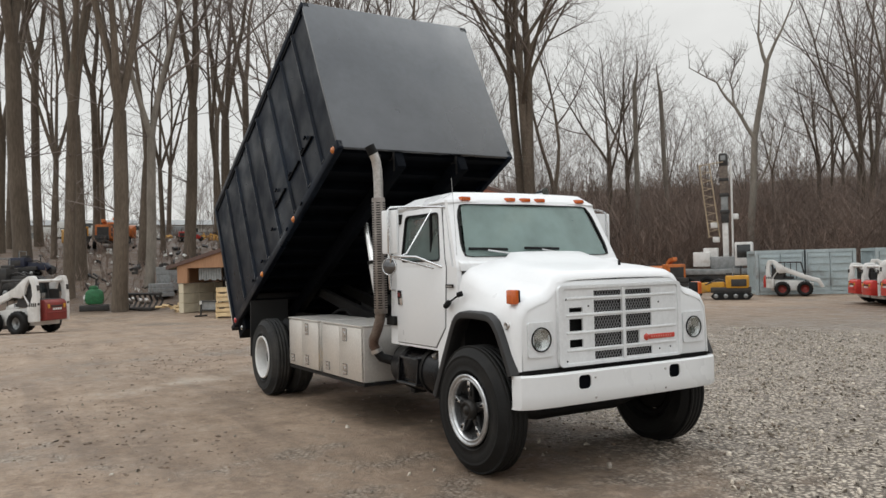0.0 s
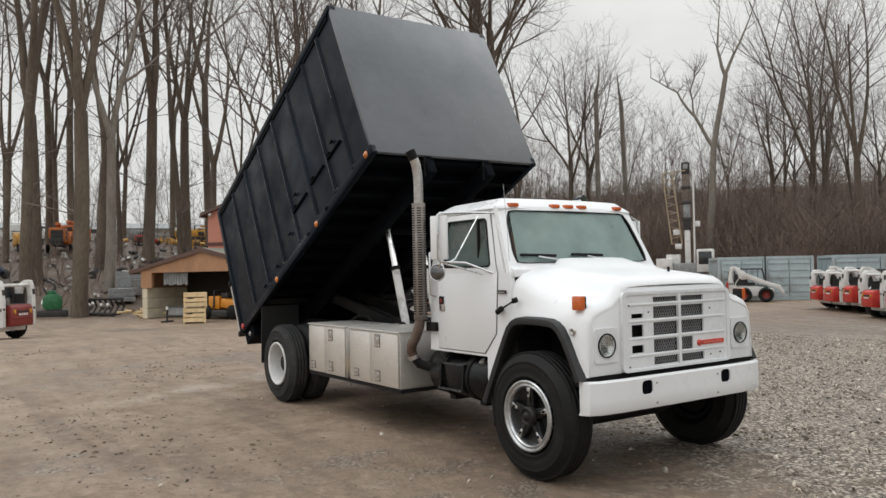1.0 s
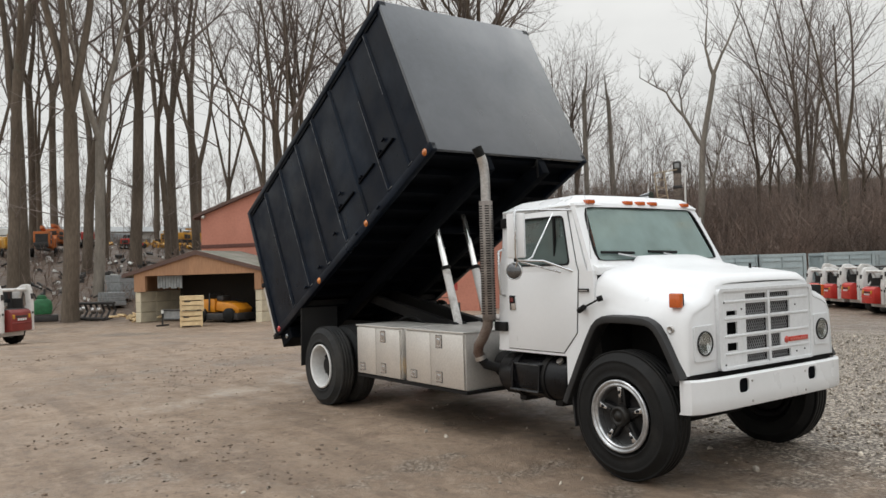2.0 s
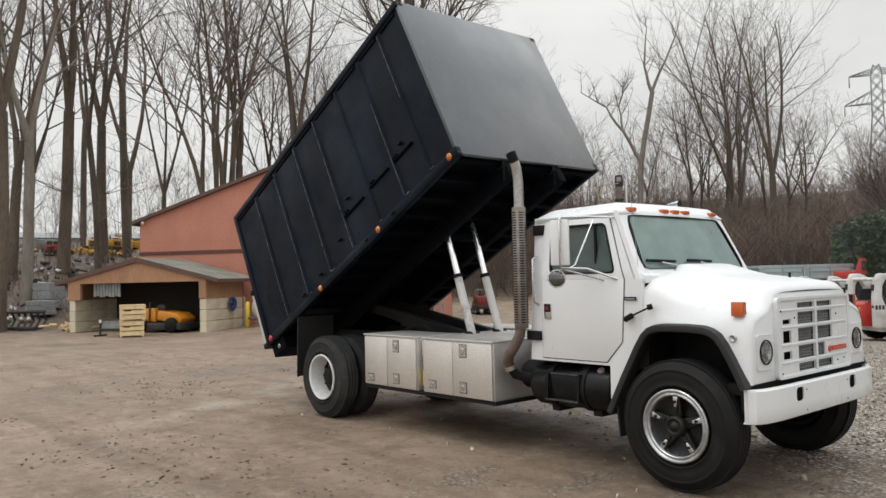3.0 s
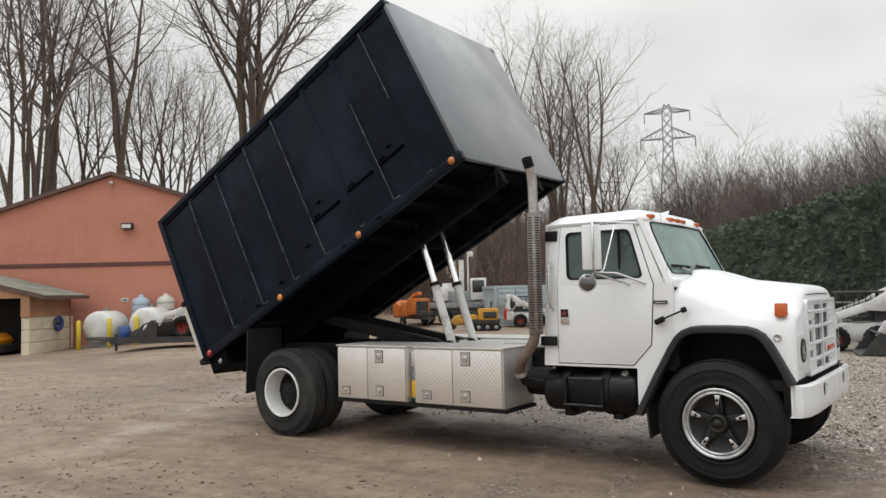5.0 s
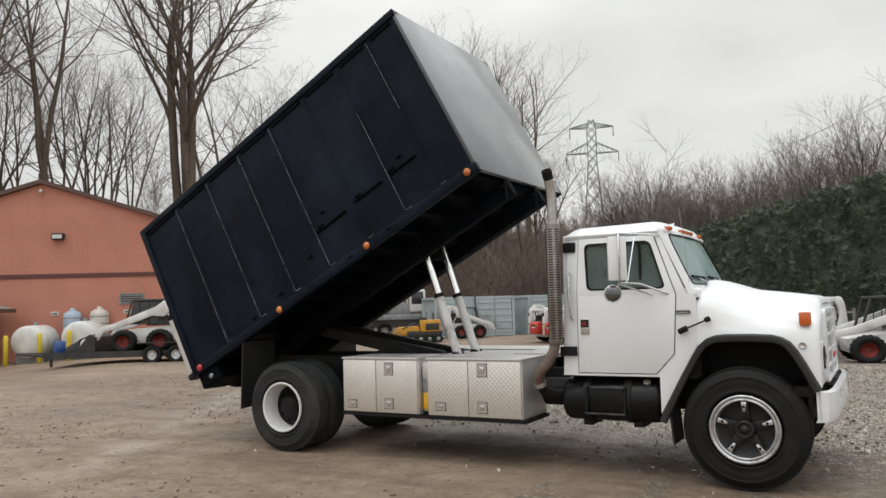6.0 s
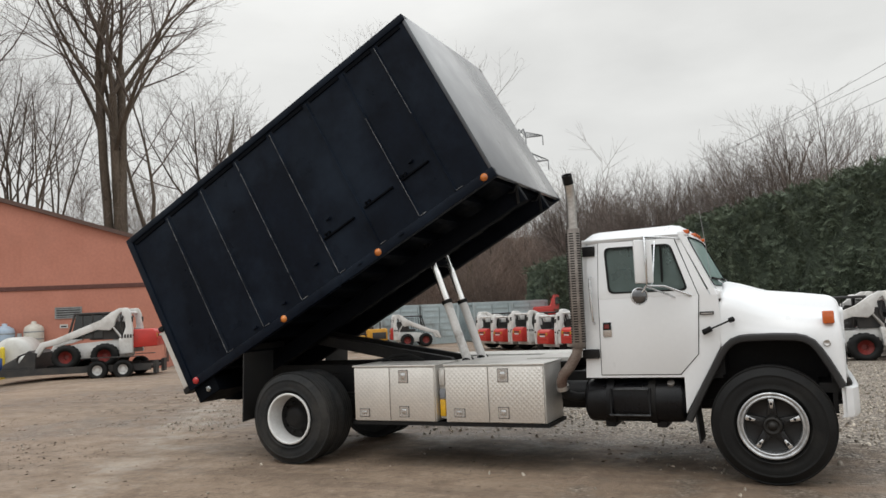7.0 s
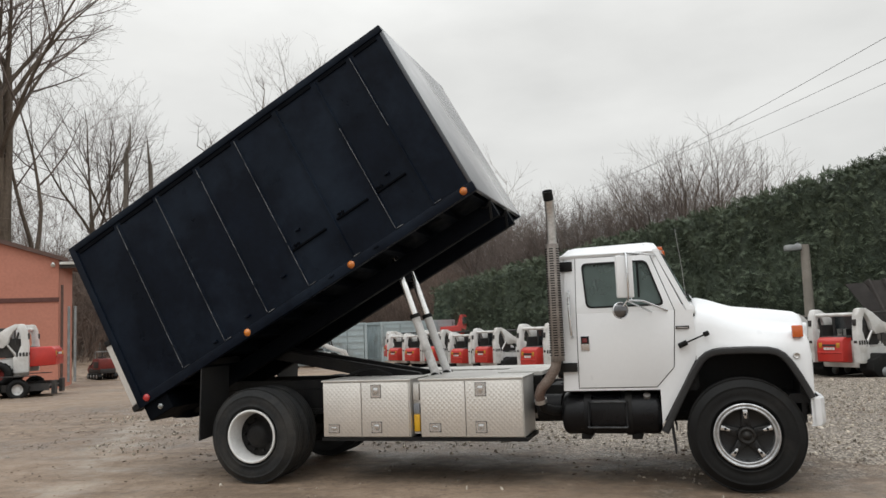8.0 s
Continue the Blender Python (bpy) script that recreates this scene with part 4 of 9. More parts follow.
made = {}


def bv(y, z, d):
    key = (round(y, 4), z, d)
    if key not in made:
        made[key] = bm.verts.new(skin(y, z, d))
    return made[key]


for y0, y1 in zip(cuts, cuts[1:]):
    for z0, z1 in zip(zc, zc[1:]):
        if z0 == 0.712 and any(abs((y0 + y1) / 2 - h) < 0.068 for h in HOLES):
            continue
        bm.faces.new((bv(y0, z0, 0), bv(y1, z0, 0), bv(y1, z1, 0), bv(y0, z1, 0)))
        bm.faces.new((bv(y0, z0, .03), bv(y0, z1, .03), bv(y1, z1, .03), bv(y1, z0, .03)))
for y0, y1 in zip(cuts, cuts[1:]):
    for z in (0.600, 0.858):
        bm.faces.new((bv(y0, z, 0), bv(y1, z, 0), bv(y1, z, .03), bv(y0, z, .03)))
bmesh.ops.recalc_face_normals(bm, faces=bm.faces)
part("face", bm, M_WHITE, bumper, "white painted steel bumper face", smooth=35)
for h in HOLES:
    bm = bmesh.new()
    sq = [(YC + h - 0.072, 0.710), (YC + h + 0.072, 0.710), (YC + h + 0.072, 0.834), (YC + h - 0.072, 0.834)]
    out_l = rounded(sq, 0.004, 7)
    in_l = rounded([(YC + h - 0.064, 0.717), (YC + h + 0.064, 0.717), (YC + h + 0.064, 0.827), (YC + h - 0.064, 0.827)], 0.040, 7)
    add_ring(bm, out_l, in_l, lambda p, t: Vector((t, p.x, p.y)), plan_x(h) - 0.010, plan_x(h) + 0.001)
    part("tow_plate", bm, M_WHITE, bumper)
    bm = bmesh.new()
    add_box(bm, 0.697, 0.704, YC + h - 0.069, YC + h + 0.069, 0.7135, 0.8305)
    part("tow_recess", bm, M_SLOT, bumper)
for yy in (-0.39, 0.39):
    for zz in (0.64, 0.80):
        bm = bmesh.new()
        add_lathe(bm, [(0.012, 0.0), (0.009, 0.006), (0.0, 0.007)], pose(plan_x(yy), YC + yy, zz, 0, 90, 0), 8)
        part("bolt", bm, M_STEEL, bumper)
box_part("bumper_bracket", (0.5, 0.65, YC - 0.38, YC + 0.38, 0.62, 0.84), M_UNDER, truck)
box_part("valance", (0.40, 0.60, YC - 1.03, YC + 1.03, 0.80, 0.885), M_UNDER, truck)

# ----- cab -----
cab = new("cab")
cab.parent = truck


def side_y(z, s):
    """The cab's side leans in above the belt line."""
    return YC + s * (0.968 - (0.10 * min(max((z - 1.74) / 0.55, 0), 1) ** 1.3))


def on_side(s):
    return lambda p, t: Vector((p.x, side_y(p.y, s) + s * t, p.y))


UP_OUT = [(-1.645, 1.70), (-0.47, 1.70), (-0.735, 2.30), (-1.62, 2.30)]
for s in (-1, 1):
    bm = bmesh.new()
    outer, inner = window_pair(UP_OUT, [(-1.43, 1.74), (-0.64, 1.74), (-0.80, 2.225), (-1.465, 2.225)], 0.05, 8)
    add_ring(bm, outer, inner, on_side(s), 0.0, -0.05)
    low = [(-1.685, 0.935), (-0.745, 0.935), (-0.745, 0.60), (-0.60, 0.86), (-0.40, 1.22), (-0.385, 1.30), (-0.395, 1.70), (-1.65, 1.70)]
    y0, y1 = sorted((YC + s * 0.968, YC + s * 0.918))
    add_prism(bm, low, y0, y1, axis="y")
    part("side_panel", bm, M_WHITE, cab, smooth=35)
    # door: dark seal, proud skin with a window hole
    door = new("door")
    door.parent = truck
    hole = [(-1.415, 1.752), (-0.652, 1.752), (-0.805, 2.215), (-1.455, 2.215)]
    for name, grow, t0, t1, material in (("seal", 0.007, 0.001, 0.003, M_SEAM), ("skin", 0.0, 0.001, 0.011, M_WHITE)):
        bm = bmesh.new()
        c = Vector((-1.07, 1.6))
        up = [(-1.515 - grow, 1.70), (-0.568 + grow, 1.70), (-0.775 + grow, 2.268 + grow), (-1.51 - grow, 2.268 + grow)]
        outer, inner = window_pair(up, hole, 0.06, 8)
        add_ring(bm, outer, inner, on_side(s), t0, t1)
        lowd = [(-1.525 - grow, 0.965 - grow), (-0.775 + grow * 0.5, 0.965 - grow), (-0.605 + grow, 1.15), (-0.568 + grow, 1.70), (-1.515 - grow, 1.70)]
        a, b = sorted((YC + s * (0.968 + t0), YC + s * (0.968 + t1)))
        add_prism(bm, lowd, a, b, axis="y", bevel=0.003 if name == "skin" else 0)
        part(name, bm, material, door, smooth=35)
    bm = bmesh.new()
    outer, inner = rounded([(p[0], p[1]) for p in hole], 0.062, 8), rounded([(-1.40, 1.768), (-0.675, 1.768), (-0.82, 2.20), (-1.44, 2.20)], 0.055, 8)
    add_ring(bm, outer, inner, on_side(s), 0.014, -0.02)
    part("window_rubber", bm, M_SEAM, door)
    bm = bmesh.new()
    ring = [bm.verts.new(on_side(s)(p, -0.012)) for p in inner]
    bm.faces.new(ring)
    g = part("window_pane", bm, M_DGLASS, door, "tinted side glass")
    g.visible_shadow = False
    bm = bmesh.new()
    add_prism(bm, [(-0.905, 1.768), (-0.885, 1.768), (-0.885, 2.2), (-0.905, 2.2)], side_y(2.0, s) - 0.012, side_y(2.0, s) + 0.012)
    part("vent_post", bm, M_SEAM, door)
    bm = bmesh.new()
    yy = YC + s * 0.982
    add_box(bm, -1.49, -1.40, yy - 0.008, yy + 0.008, 1.33, 1.48, bevel=0.008)
    part("handle_plate", bm, M_CHROME, door, "chrome door handle", smooth=40)
    bm = bmesh.new()
    add_box(bm, -1.485, -1.405, yy + s * 0.006 - 0.006, yy + s * 0.006 + 0.006, 1.40, 1.475, bevel=0.003)
    part("handle_recess", bm, M_SEAM, door)
    box_part("reflector", (-1.472, -1.424, yy + s * 0.012 - 0.004, yy + s * 0.012 + 0.004, 1.415, 1.455), M_DKRED, door)
    # model badge, grab handle, hinge bracket
    bm = bmesh.new()
    add_box(bm, -0.565, -0.44, yy - 0.006, yy + 0.006, 1.515, 1.545, bevel=0.003)
    part("badge", bm, M_UNDER, cab, "small dark model badge")
    bm = bmesh.new()
    add_box(bm, -0.555, -0.45, yy + s * 0.006 - 0.002, yy + s * 0.006 + 0.002, 1.523, 1.533)
    part("badge_bar", bm, M_STEEL, cab)
    tube_part("grab_handle", [(-1.585, yy - s * 0.02, 1.93), (-1.585, yy + s * 0.045, 1.91), (-1.58, yy + s * 0.05, 1.70), (-1.57, yy + s * 0.045, 1.49), (-1.57, yy - s * 0.02, 1.47)], 0.013, M_CHROME, cab)
    box_part("bracket", (-1.70, -1.535, yy - 0.03, yy + 0.012, 1.125, 1.215), M_UNDER, cab, 0.006)
    box_part("upper_bracket", (-1.67, -1.545, side_y(2.2, s) - 0.03, side_y(2.2, s) + 0.015, 2.14, 2.24), M_UNDER, cab, 0.006)
    box_part("rain_gutter", (-1.64, -0.73, side_y(2.29, s) - 0.022, side_y(2.29, s) + 0.022, 2.292, 2.305), M_WHITE, cab, 0.004)

# windscreen frame, sloped and bowed
def on_screen(p, t):
    k = (p.y - 1.70) / 0.62
    x = -0.40 - 0.30 * k + 0.05 * (1 - (p.x / 0.95) ** 2)
    return Vector((x + t, YC + p.x, p.y))


outer = resample([(-0.965, 1.70), (0.965, 1.70), (0.87, 2.32), (-0.87, 2.32)], (16, 8, 16, 8))
inner = resample([(-0.88, 1.785), (0.88, 1.785), (0.79, 2.28), (-0.79, 2.28)], (16, 8, 16, 8))


def soften(ring, r=0.05):
    c = [Vector((-0.88, 1.785)), Vector((0.88, 1.785)), Vector((0.79, 2.28)), Vector((-0.79, 2.28))]
    out = []
    mid = Vector((0, 2.03))
    for p in ring:
        d = min((p - q).length for q in c)
        out.append(p + (mid - p).normalized() * max(0, 0.035 * (1 - d / 0.09)))
    return out


inner = soften(inner)
bm = bmesh.new()
add_ring(bm, outer, inner, on_screen, 0.0, -0.05)
part("windscreen_frame", bm, M_WHITE, cab, smooth=40)
gask = [p + (Vector((0, 2.03)) - p).normalized() * 0.012 for p in inner]
bm = bmesh.new()
add_ring(bm, [p - (Vector((0, 2.03)) - p).normalized() * 0.006 for p in inner], gask, on_screen, 0.008, -0.03)
part("windscreen_rubber", bm, M_SEAM, cab, smooth=40)
bm = bmesh.new()
n = len(gask)
grid = []
for k in range(17):
    f = k / 16
    a, b = gask[k] if k < 16 else gask[16], gask[40 - k] if k > 0 else gask[40]
    grid.append([bm.verts.new(on_screen(a.lerp(b, q / 6), -0.008)) for q in range(7)])
for a, b in zip(grid, grid[1:]):
    for q in range(6):
        bm.faces.new((a[q], b[q], b[q + 1], a[q + 1])).smooth = True
ws = part("windscreen", bm, M_GLASS, cab, "green-tinted windscreen glass")
ws.visible_shadow = False
for yw in (-0.50, 0.10):
    w = new("wiper")
    w.parent = truck
    b0 = on_screen(Vector((yw + 0.2, 1.80)), 0.02)
    b1 = on_screen(Vector((yw - 0.12, 1.845)), 0.03)
    tube_part("arm", [b0, b1], 0.008, M_CHROME, w, 6)
    e0, e1 = on_screen(Vector((yw - 0.30, 1.86)), 0.018), on_screen(Vector((yw + 0.10, 1.85)), 0.018)
    tube_part("blade", [e0, e1], 0.013, M_SEAM, w, 6)

# roof, back wall, floor, cowl
bm = bmesh.new()
nx, ny = 14, 12
top = []
for i in range(nx + 1):
    u = i / nx
    x = -1.665 + u * 1.01
    line = []
    for j in range(ny + 1):
        v = -1 + 2 * j / ny
        ex = min(1, 9 * min(u, 1 - u) ** 1.0)
        ey = min(1, 7 * (1 - abs(v)))
        round_off = (1 - (1 - ex) ** 2) * (1 - (1 - ey) ** 2)
        line.append(bm.verts.new((x, YC + v * (0.895 - 0.02 * u), 2.295 + round_off * (0.085 + 0.022 * u) + 0.012 * (1 - v * v))))
    top.append(line)
for a, b in zip(top, top[1:]):
    for j in range(ny):
        bm.faces.new((a[j], b[j], b[j + 1], a[j + 1]))
bmesh.ops.recalc_face_normals(bm, faces=bm.faces)
if bm.faces[0].normal.z < 0:
    bmesh.ops.reverse_faces(bm, faces=bm.faces)
bmesh.ops.solidify(bm, geom=bm.faces[:], thickness=0.03)
part("roof", bm, M_WHITE, cab, "white rounded cab roof", smooth=60)
box_part("headliner", (-1.58, -0.75, YC - 0.84, YC + 0.84, 2.262, 2.285), M_HEADLINER, cab)
bm = bmesh.new()
outer, inner = window_pair([(YC - 0.96, 0.94), (YC + 0.96, 0.94), (YC + 0.87, 2.31), (YC - 0.87, 2.31)], [(YC - 0.55, 1.78), (YC + 0.55, 1.78), (YC + 0.52, 2.14), (YC - 0.52, 2.14)], 0.05, 8)
add_ring(bm, outer, inner, lambda p, t: Vector((-1.66 + t, p.x, p.y)), -0.02, 0.03)
part("back_wall", bm, M_WHITE, cab)
bm = bmesh.new()
bm.faces.new([bm.verts.new((-1.645, p.x, p.y)) for p in inner])
g = part("rear_pane", bm, M_DGLASS, cab)
g.visible_shadow = False
box_part("floor_pan", (-1.66, -0.40, YC - 0.92, YC + 0.92, 0.92, 0.965), M_UNDER, cab)
bm = bmesh.new()
add_box(bm, -0.46, -0.38, YC - 0.91, YC + 0.91, 0.95, 1.68)
part("firewall", bm, M_UNDER, cab)
bm = bmesh.new()
add_prism(bm, [(-0.42, 1.66), (-0.37, 1.66), (-0.37, 1.73), (-0.42, 1.755), (-0.56, 1.75), (-0.56, 1.70)], YC - 0.94, YC + 0.94, axis="y", bevel=0.01)
part("cowl", bm, M_WHITE, cab, smooth=40)
bm = bmesh.new()
add_prism(bm, [(-0.60, 1.40), (-0.85, 1.42), (-0.88, 1.62), (-0.80, 1.73), (-0.47, 1.735), (-0.47, 1.40)], YC - 0.9, YC + 0.9, axis="y", bevel=0.02)
part("dashboard", bm, M_SEAT, cab, smooth=40)
for yy in (-0.45, 0.45):
    bm = bmesh.new()
    add_box(bm, -1.48, -1.0, YC + yy - 0.27, YC + yy + 0.27, 1.18, 1.36, bevel=0.05)
    add_box(bm, -1.58, -1.42, YC + yy - 0.26, YC + yy + 0.26, 1.30, 1.95, bevel=0.05)
    part("seat", bm, M_SEAT, cab, "grey vinyl seat", smooth=50)
bm = bmesh.new()
m = pose(-0.93, YC + 0.45, 1.70, 0, -35, 0)
add_lathe(bm, [(0.235, 0.0), (0.228, 0.012), (0.22, 0.0), (0.228, -0.012)], m, 28, close=True)
for a in (0.3, 2.4, 4.5):
    add_tube(bm, [m @ Vector((0, 0, -0.02)), m @ Vector((0.225 * math.cos(a), 0.225 * math.sin(a), 0))], 0.012, 6)
add_tube(bm, [m @ Vector((0, 0, 0)), m @ Vector((0.05, 0, -0.4))], 0.03, 8)
part("steering_wheel", bm, M_SEAM, cab, smooth=50)
for yy in (-0.69, -0.18, 0.0, 0.18, 0.69):
    bm = bmesh.new()
    k = 0.05 * (1 - (yy / 0.95) ** 2)
    add_box(bm, -0.73 + k * 0.4, -0.652 + k * 0.4, YC + yy - 0.052, YC + yy + 0.052, 2.312, 2.350, bevel=0.010)
    part("marker_light", bm, M_AMBER, truck, "amber roof marker lamp", smooth=40)
M_GREY_WIRE = mat("aerial_steel", (0.42, 0.42, 0.42), rough=0.4, metal=0.7, var=0.05)
# air horn and beacon stub on the roof
bm = bmesh.new()
add_tube(bm, [(-1.0, YC + 0.42, 2.44), (-0.86, YC + 0.42, 2.44)], [0.02, 0.045], 12)
add_tube(bm, [(-0.98, YC + 0.42, 2.40), (-0.98, YC + 0.42, 2.44)], 0.012, 6)
part("air_horn", bm, M_CHROME, truck, "small chrome air horn", smooth=50)
tube_part("aerial", [(-0.445, YC - 0.93, 1.745), (-0.468, YC - 0.93, 2.1), (-0.51, YC - 0.93, 2.50)], 0.0022, M_GREY_WIRE, truck, 5)
tube_part("aerial_base", [(-0.445, YC - 0.93, 1.70), (-0.445, YC - 0.93, 1.755)], 0.010, M_SEAM, truck, 8)

# ----- mirrors -----
M_SPOT = mat("dull_spot_mirror", (0.20, 0.205, 0.21), (0.13, 0.13, 0.135), rough=0.14, metal=0.9, scale=8, bump=0.02, var=0.05)
for s in (-1, 1):
    mirror = new("side_mirror")
    mirror.parent = truck
    ym = YC + s * 1.305
    xm = -1.0
    turn = Matrix.Translation((xm, ym, 2.035)) @ Matrix.Rotation(radians(-62 if s < 0 else -14), 4, "Z")
    bm = bmesh.new()
    add_box(bm, -0.026, 0.022, -0.084, 0.084, -0.202, 0.202, bevel=0.012, m=turn)
    part("housing", bm, M_WHITE, mirror, "white west-coast mirror housing", smooth=45)
    bm = bmesh.new()
    add_box(bm, -0.029, -0.024, -0.072, 0.072, -0.188, 0.188, m=turn)
    part("mirror_glass", bm, mat("mirror_silver", (0.85, 0.87, 0.87), rough=0.03, metal=1.0, bump=0, var=0.0, rough_var=0.01), mirror)
    edge = turn @ Vector((0.02, s * 0.10, 0))
    bm = bmesh.new()
    y_d = side_y(2.25, s)
    add_tube(bm, [(-0.72, y_d, 2.255), (-0.85, YC + s * 1.12, 2.262), (-0.985, ym, 2.262), (-0.97, ym + s * 0.035, 2.24), (-0.97, ym + s * 0.035, 1.84), (-0.985, ym, 1.81), (-0.85, YC + s * 1.12, 1.80), (-0.63, YC + s * 0.975, 1.70)], 0.011, 8)
    add_tube(bm, [(-0.954, y_d, 2.25), (-0.951, YC + s * 1.163, 1.835), (-0.955, ym - s * 0.06, 1.80)], 0.009, 8)
    add_tube(bm, [(-0.98, ym - s * 0.02, 1.80), (-0.78, YC + s * 0.972, 1.69)], 0.009, 8)
    add_tube(bm, [(-0.985, ym, 1.81), (-1.03, ym - s * 0.01, 1.75)], 0.009, 8)
    part("arm", bm, M_CHROME, mirror, "chrome tube mirror arm", smooth=50)
    bm = bmesh.new()
    q = Matrix.Translation((-1.055, ym - s * 0.01, 1.715)) @ Matrix.Rotation(radians(-62 if s < 0 else -14), 4, "Z") @ pose(0, 0, 0, 0, 90, 0)
    add_lathe(bm, [(0.0, 0.024), (0.045, 0.019), (0.072, 0.006), (0.078, -0.006), (0.070, -0.008), (0.0, -0.004)], q, 28)
    part("round_mirror", bm, M_SPOT, mirror, "round convex spot mirror")
    bm = bmesh.new()
    add_lathe(bm, [(0.081, -0.008), (0.083, 0.0), (0.078, 0.009), (0.071, 0.007), (0.073, -0.008)], q, 28, close=True)
    part("mirror_ring", bm, M_CHROME, mirror, "chrome ring")

# ----- exhaust stack -----
stack = new("exhaust_stack")
stack.parent = truck
sx, sy = -1.715, -0.965
bm = bmesh.new()
add_tube(bm, [(sx, sy, 1.3), (sx + 0.005, sy, 2.60), (sx + 0.005, sy - 0.005, 2.70), (sx + 0.003, sy - 0.02, 2.80), (sx, sy - 0.05, 2.88), (sx - 0.004, sy - 0.09, 2.95)], 0.048, 20, caps=False)
bm.normal_update()
bmesh.ops.solidify(bm, geom=bm.faces[:], thickness=0.004)
part("pipe", bm, M_STEEL, stack, "curved chrome exhaust tip dulled by heat", smooth=60)
bm = bmesh.new()
add_tube(bm, [(sx, sy, 1.5), (sx, sy, 2.86)], 0.03, 12)
part("soot_core", bm, M_SEAM, stack)
# a black sleeve paints the dark bed's reflection on the pipe's tip
bm = bmesh.new()
add_tube(bm, [(sx, sy - 0.046, 2.868), (sx - 0.004, sy - 0.09, 2.952)], 0.051, 18, caps=False)
bm.normal_update()
bmesh.ops.solidify(bm, geom=bm.faces[:], thickness=0.008)
part("soot_tip", bm, M_SEAM, stack, "black lip of the pipe, the bed's reflection painted dark", smooth=60)
bm = bmesh.new()
add_lathe(bm, [(0.066, 1.24), (0.068, 1.245), (0.068, 2.415), (0.066, 2.42), (0.06, 2.42)], pose(sx, sy, 0), 28)
part("heat_shield", bm, M_SHIELD, stack, "perforated steel heat shield")
# slots of the shield, in rows round it
bm = bmesh.new()
for i in range(44):
    z = 1.30 + i * 0.0248
    for k in range(6):
        a = 2 * math.pi * (k + 0.5) / 6
        q = pose(sx, sy, z) @ Matrix.Rotation(a, 4, "Z") @ pose(0.0665, 0, 0)
        add_box(bm, -0.003, 0.003, -0.021, 0.021, -0.0055, 0.0055, m=q)
tagged(part("shield_slotting", bm, M_SEAM, stack, "dark slots in the heat shield"), kind="stuff")
bm = bmesh.new()
add_tube(bm, [(sx - 0.01, sy, 1.27), (sx - 0.03, sy, 1.17), (sx - 0.10, sy, 1.06), (sx - 0.18, sy, 0.97), (sx - 0.205, sy + 0.01, 0.90), (sx - 0.20, sy + 0.04, 0.84)], 0.052, 18)
part("elbow", bm, M_RUST, stack, "rust-brown exhaust elbow", smooth=60)
tube_part("lower_pipe", [(sx - 0.20, sy + 0.035, 0.85), (sx - 0.18, sy + 0.09, 0.77), (sx - 0.10, sy + 0.2, 0.73), (sx + 0.1, sy + 0.34, 0.72)], 0.049, M_UNDER, stack, 14, "dark pipe under the cab")
bm = bmesh.new()
add_lathe(bm, [(0.056, -0.02), (0.064, -0.02), (0.064, 0.02), (0.056, 0.02)], pose(sx - 0.20, sy + 0.04, 0.845, 20, -8, 0), 18)
part("clamp", bm, M_STEEL, stack, smooth=40)
tube_part("muffler", [(-2.0, -0.55, 0.74), (-1.75, -0.55, 0.74)], 0.14, M_UNDER, truck, 20)

# ----- hoist: two telescopic cylinders and their cradle -----
for yy, x0, x1 in ((-0.20, -3.235, -3.70), (0.26, -3.235, -3.70)):
    ram = new("hoist_ram")
    ram.parent = truck
    a, b = Vector((x0, yy, 1.07)), Vector((x1, yy, 2.46))
    mid = a.lerp(b, 0.50)
    tube_part("barrel", [a, mid], 0.050, mat("pale_ram_paint", (0.78, 0.77, 0.76), (0.68, 0.67, 0.65), rough=0.35, scale=6, var=0.06, dirt=(0.2, 0.17, 0.14)) if yy < 0 else bpy.data.materials["pale_ram_paint"], ram, 18, "pale grey ram barrel")
    tube_part("collar", [a.lerp(b, 0.485), a.lerp(b, 0.515)], 0.062, M_UNDER, ram, 18)
    tube_part("rod", [mid, b], 0.040, mat("polished_rod", (0.92, 0.92, 0.91), (0.84, 0.84, 0.83), rough=0.14, metal=0.9, scale=8, bump=0, var=0.03), ram, 16, "bright ram rod")
    tube_part("foot", [a + Vector((0, -0.09, 0)), a + Vector((0, 0.09, 0))], 0.045, M_UNDER, ram)
for yy in (-0.16, 0.30):
    bm = bmesh.new()
    add_prism(bm, [(-5.55, 1.36), (-5.5, 1.47), (-3.45, 1.115), (-3.40, 1.06), (-4.0, 1.06)], yy - 0.045, yy + 0.045, axis="y", bevel=0.006)
    part("hoist_arm", bm, M_UNDER, truck, "dark hoist lift arm")
bm = bmesh.new()
add_box(bm, -3.4, -2.5, YC - 0.40, YC + 0.40, 1.062, 1.085)
add_box(bm, -2.5, -2.0, YC - 0.36, YC + 0.36, 1.062, 1.10)
part("deck_plate", bm, M_ALU, truck, "dusty steel deck plate")
tube_part("air_hose", [(-4.25, -0.42, 1.10), (-4.1, -0.40, 1.16), (-3.9, -0.38, 1.17), (-3.7, -0.40, 1.10)], 0.018, M_SEAM, truck, 8)

# ----- the raised bed -----
TIP = 28.1
BED_M = Matrix.Translation((-2.449, YC, 3.045)) @ Matrix.Rotation(radians(-TIP), 4, "Y") @ Matrix.Diagonal((-1, 1, 1, 1))
# bed coordinates: u back from the front wall, y across, v up from the floor edge
bed = new("dump_bed")
bed.parent = truck
BL, BH, BW = 4.62, 2.168, 1.178


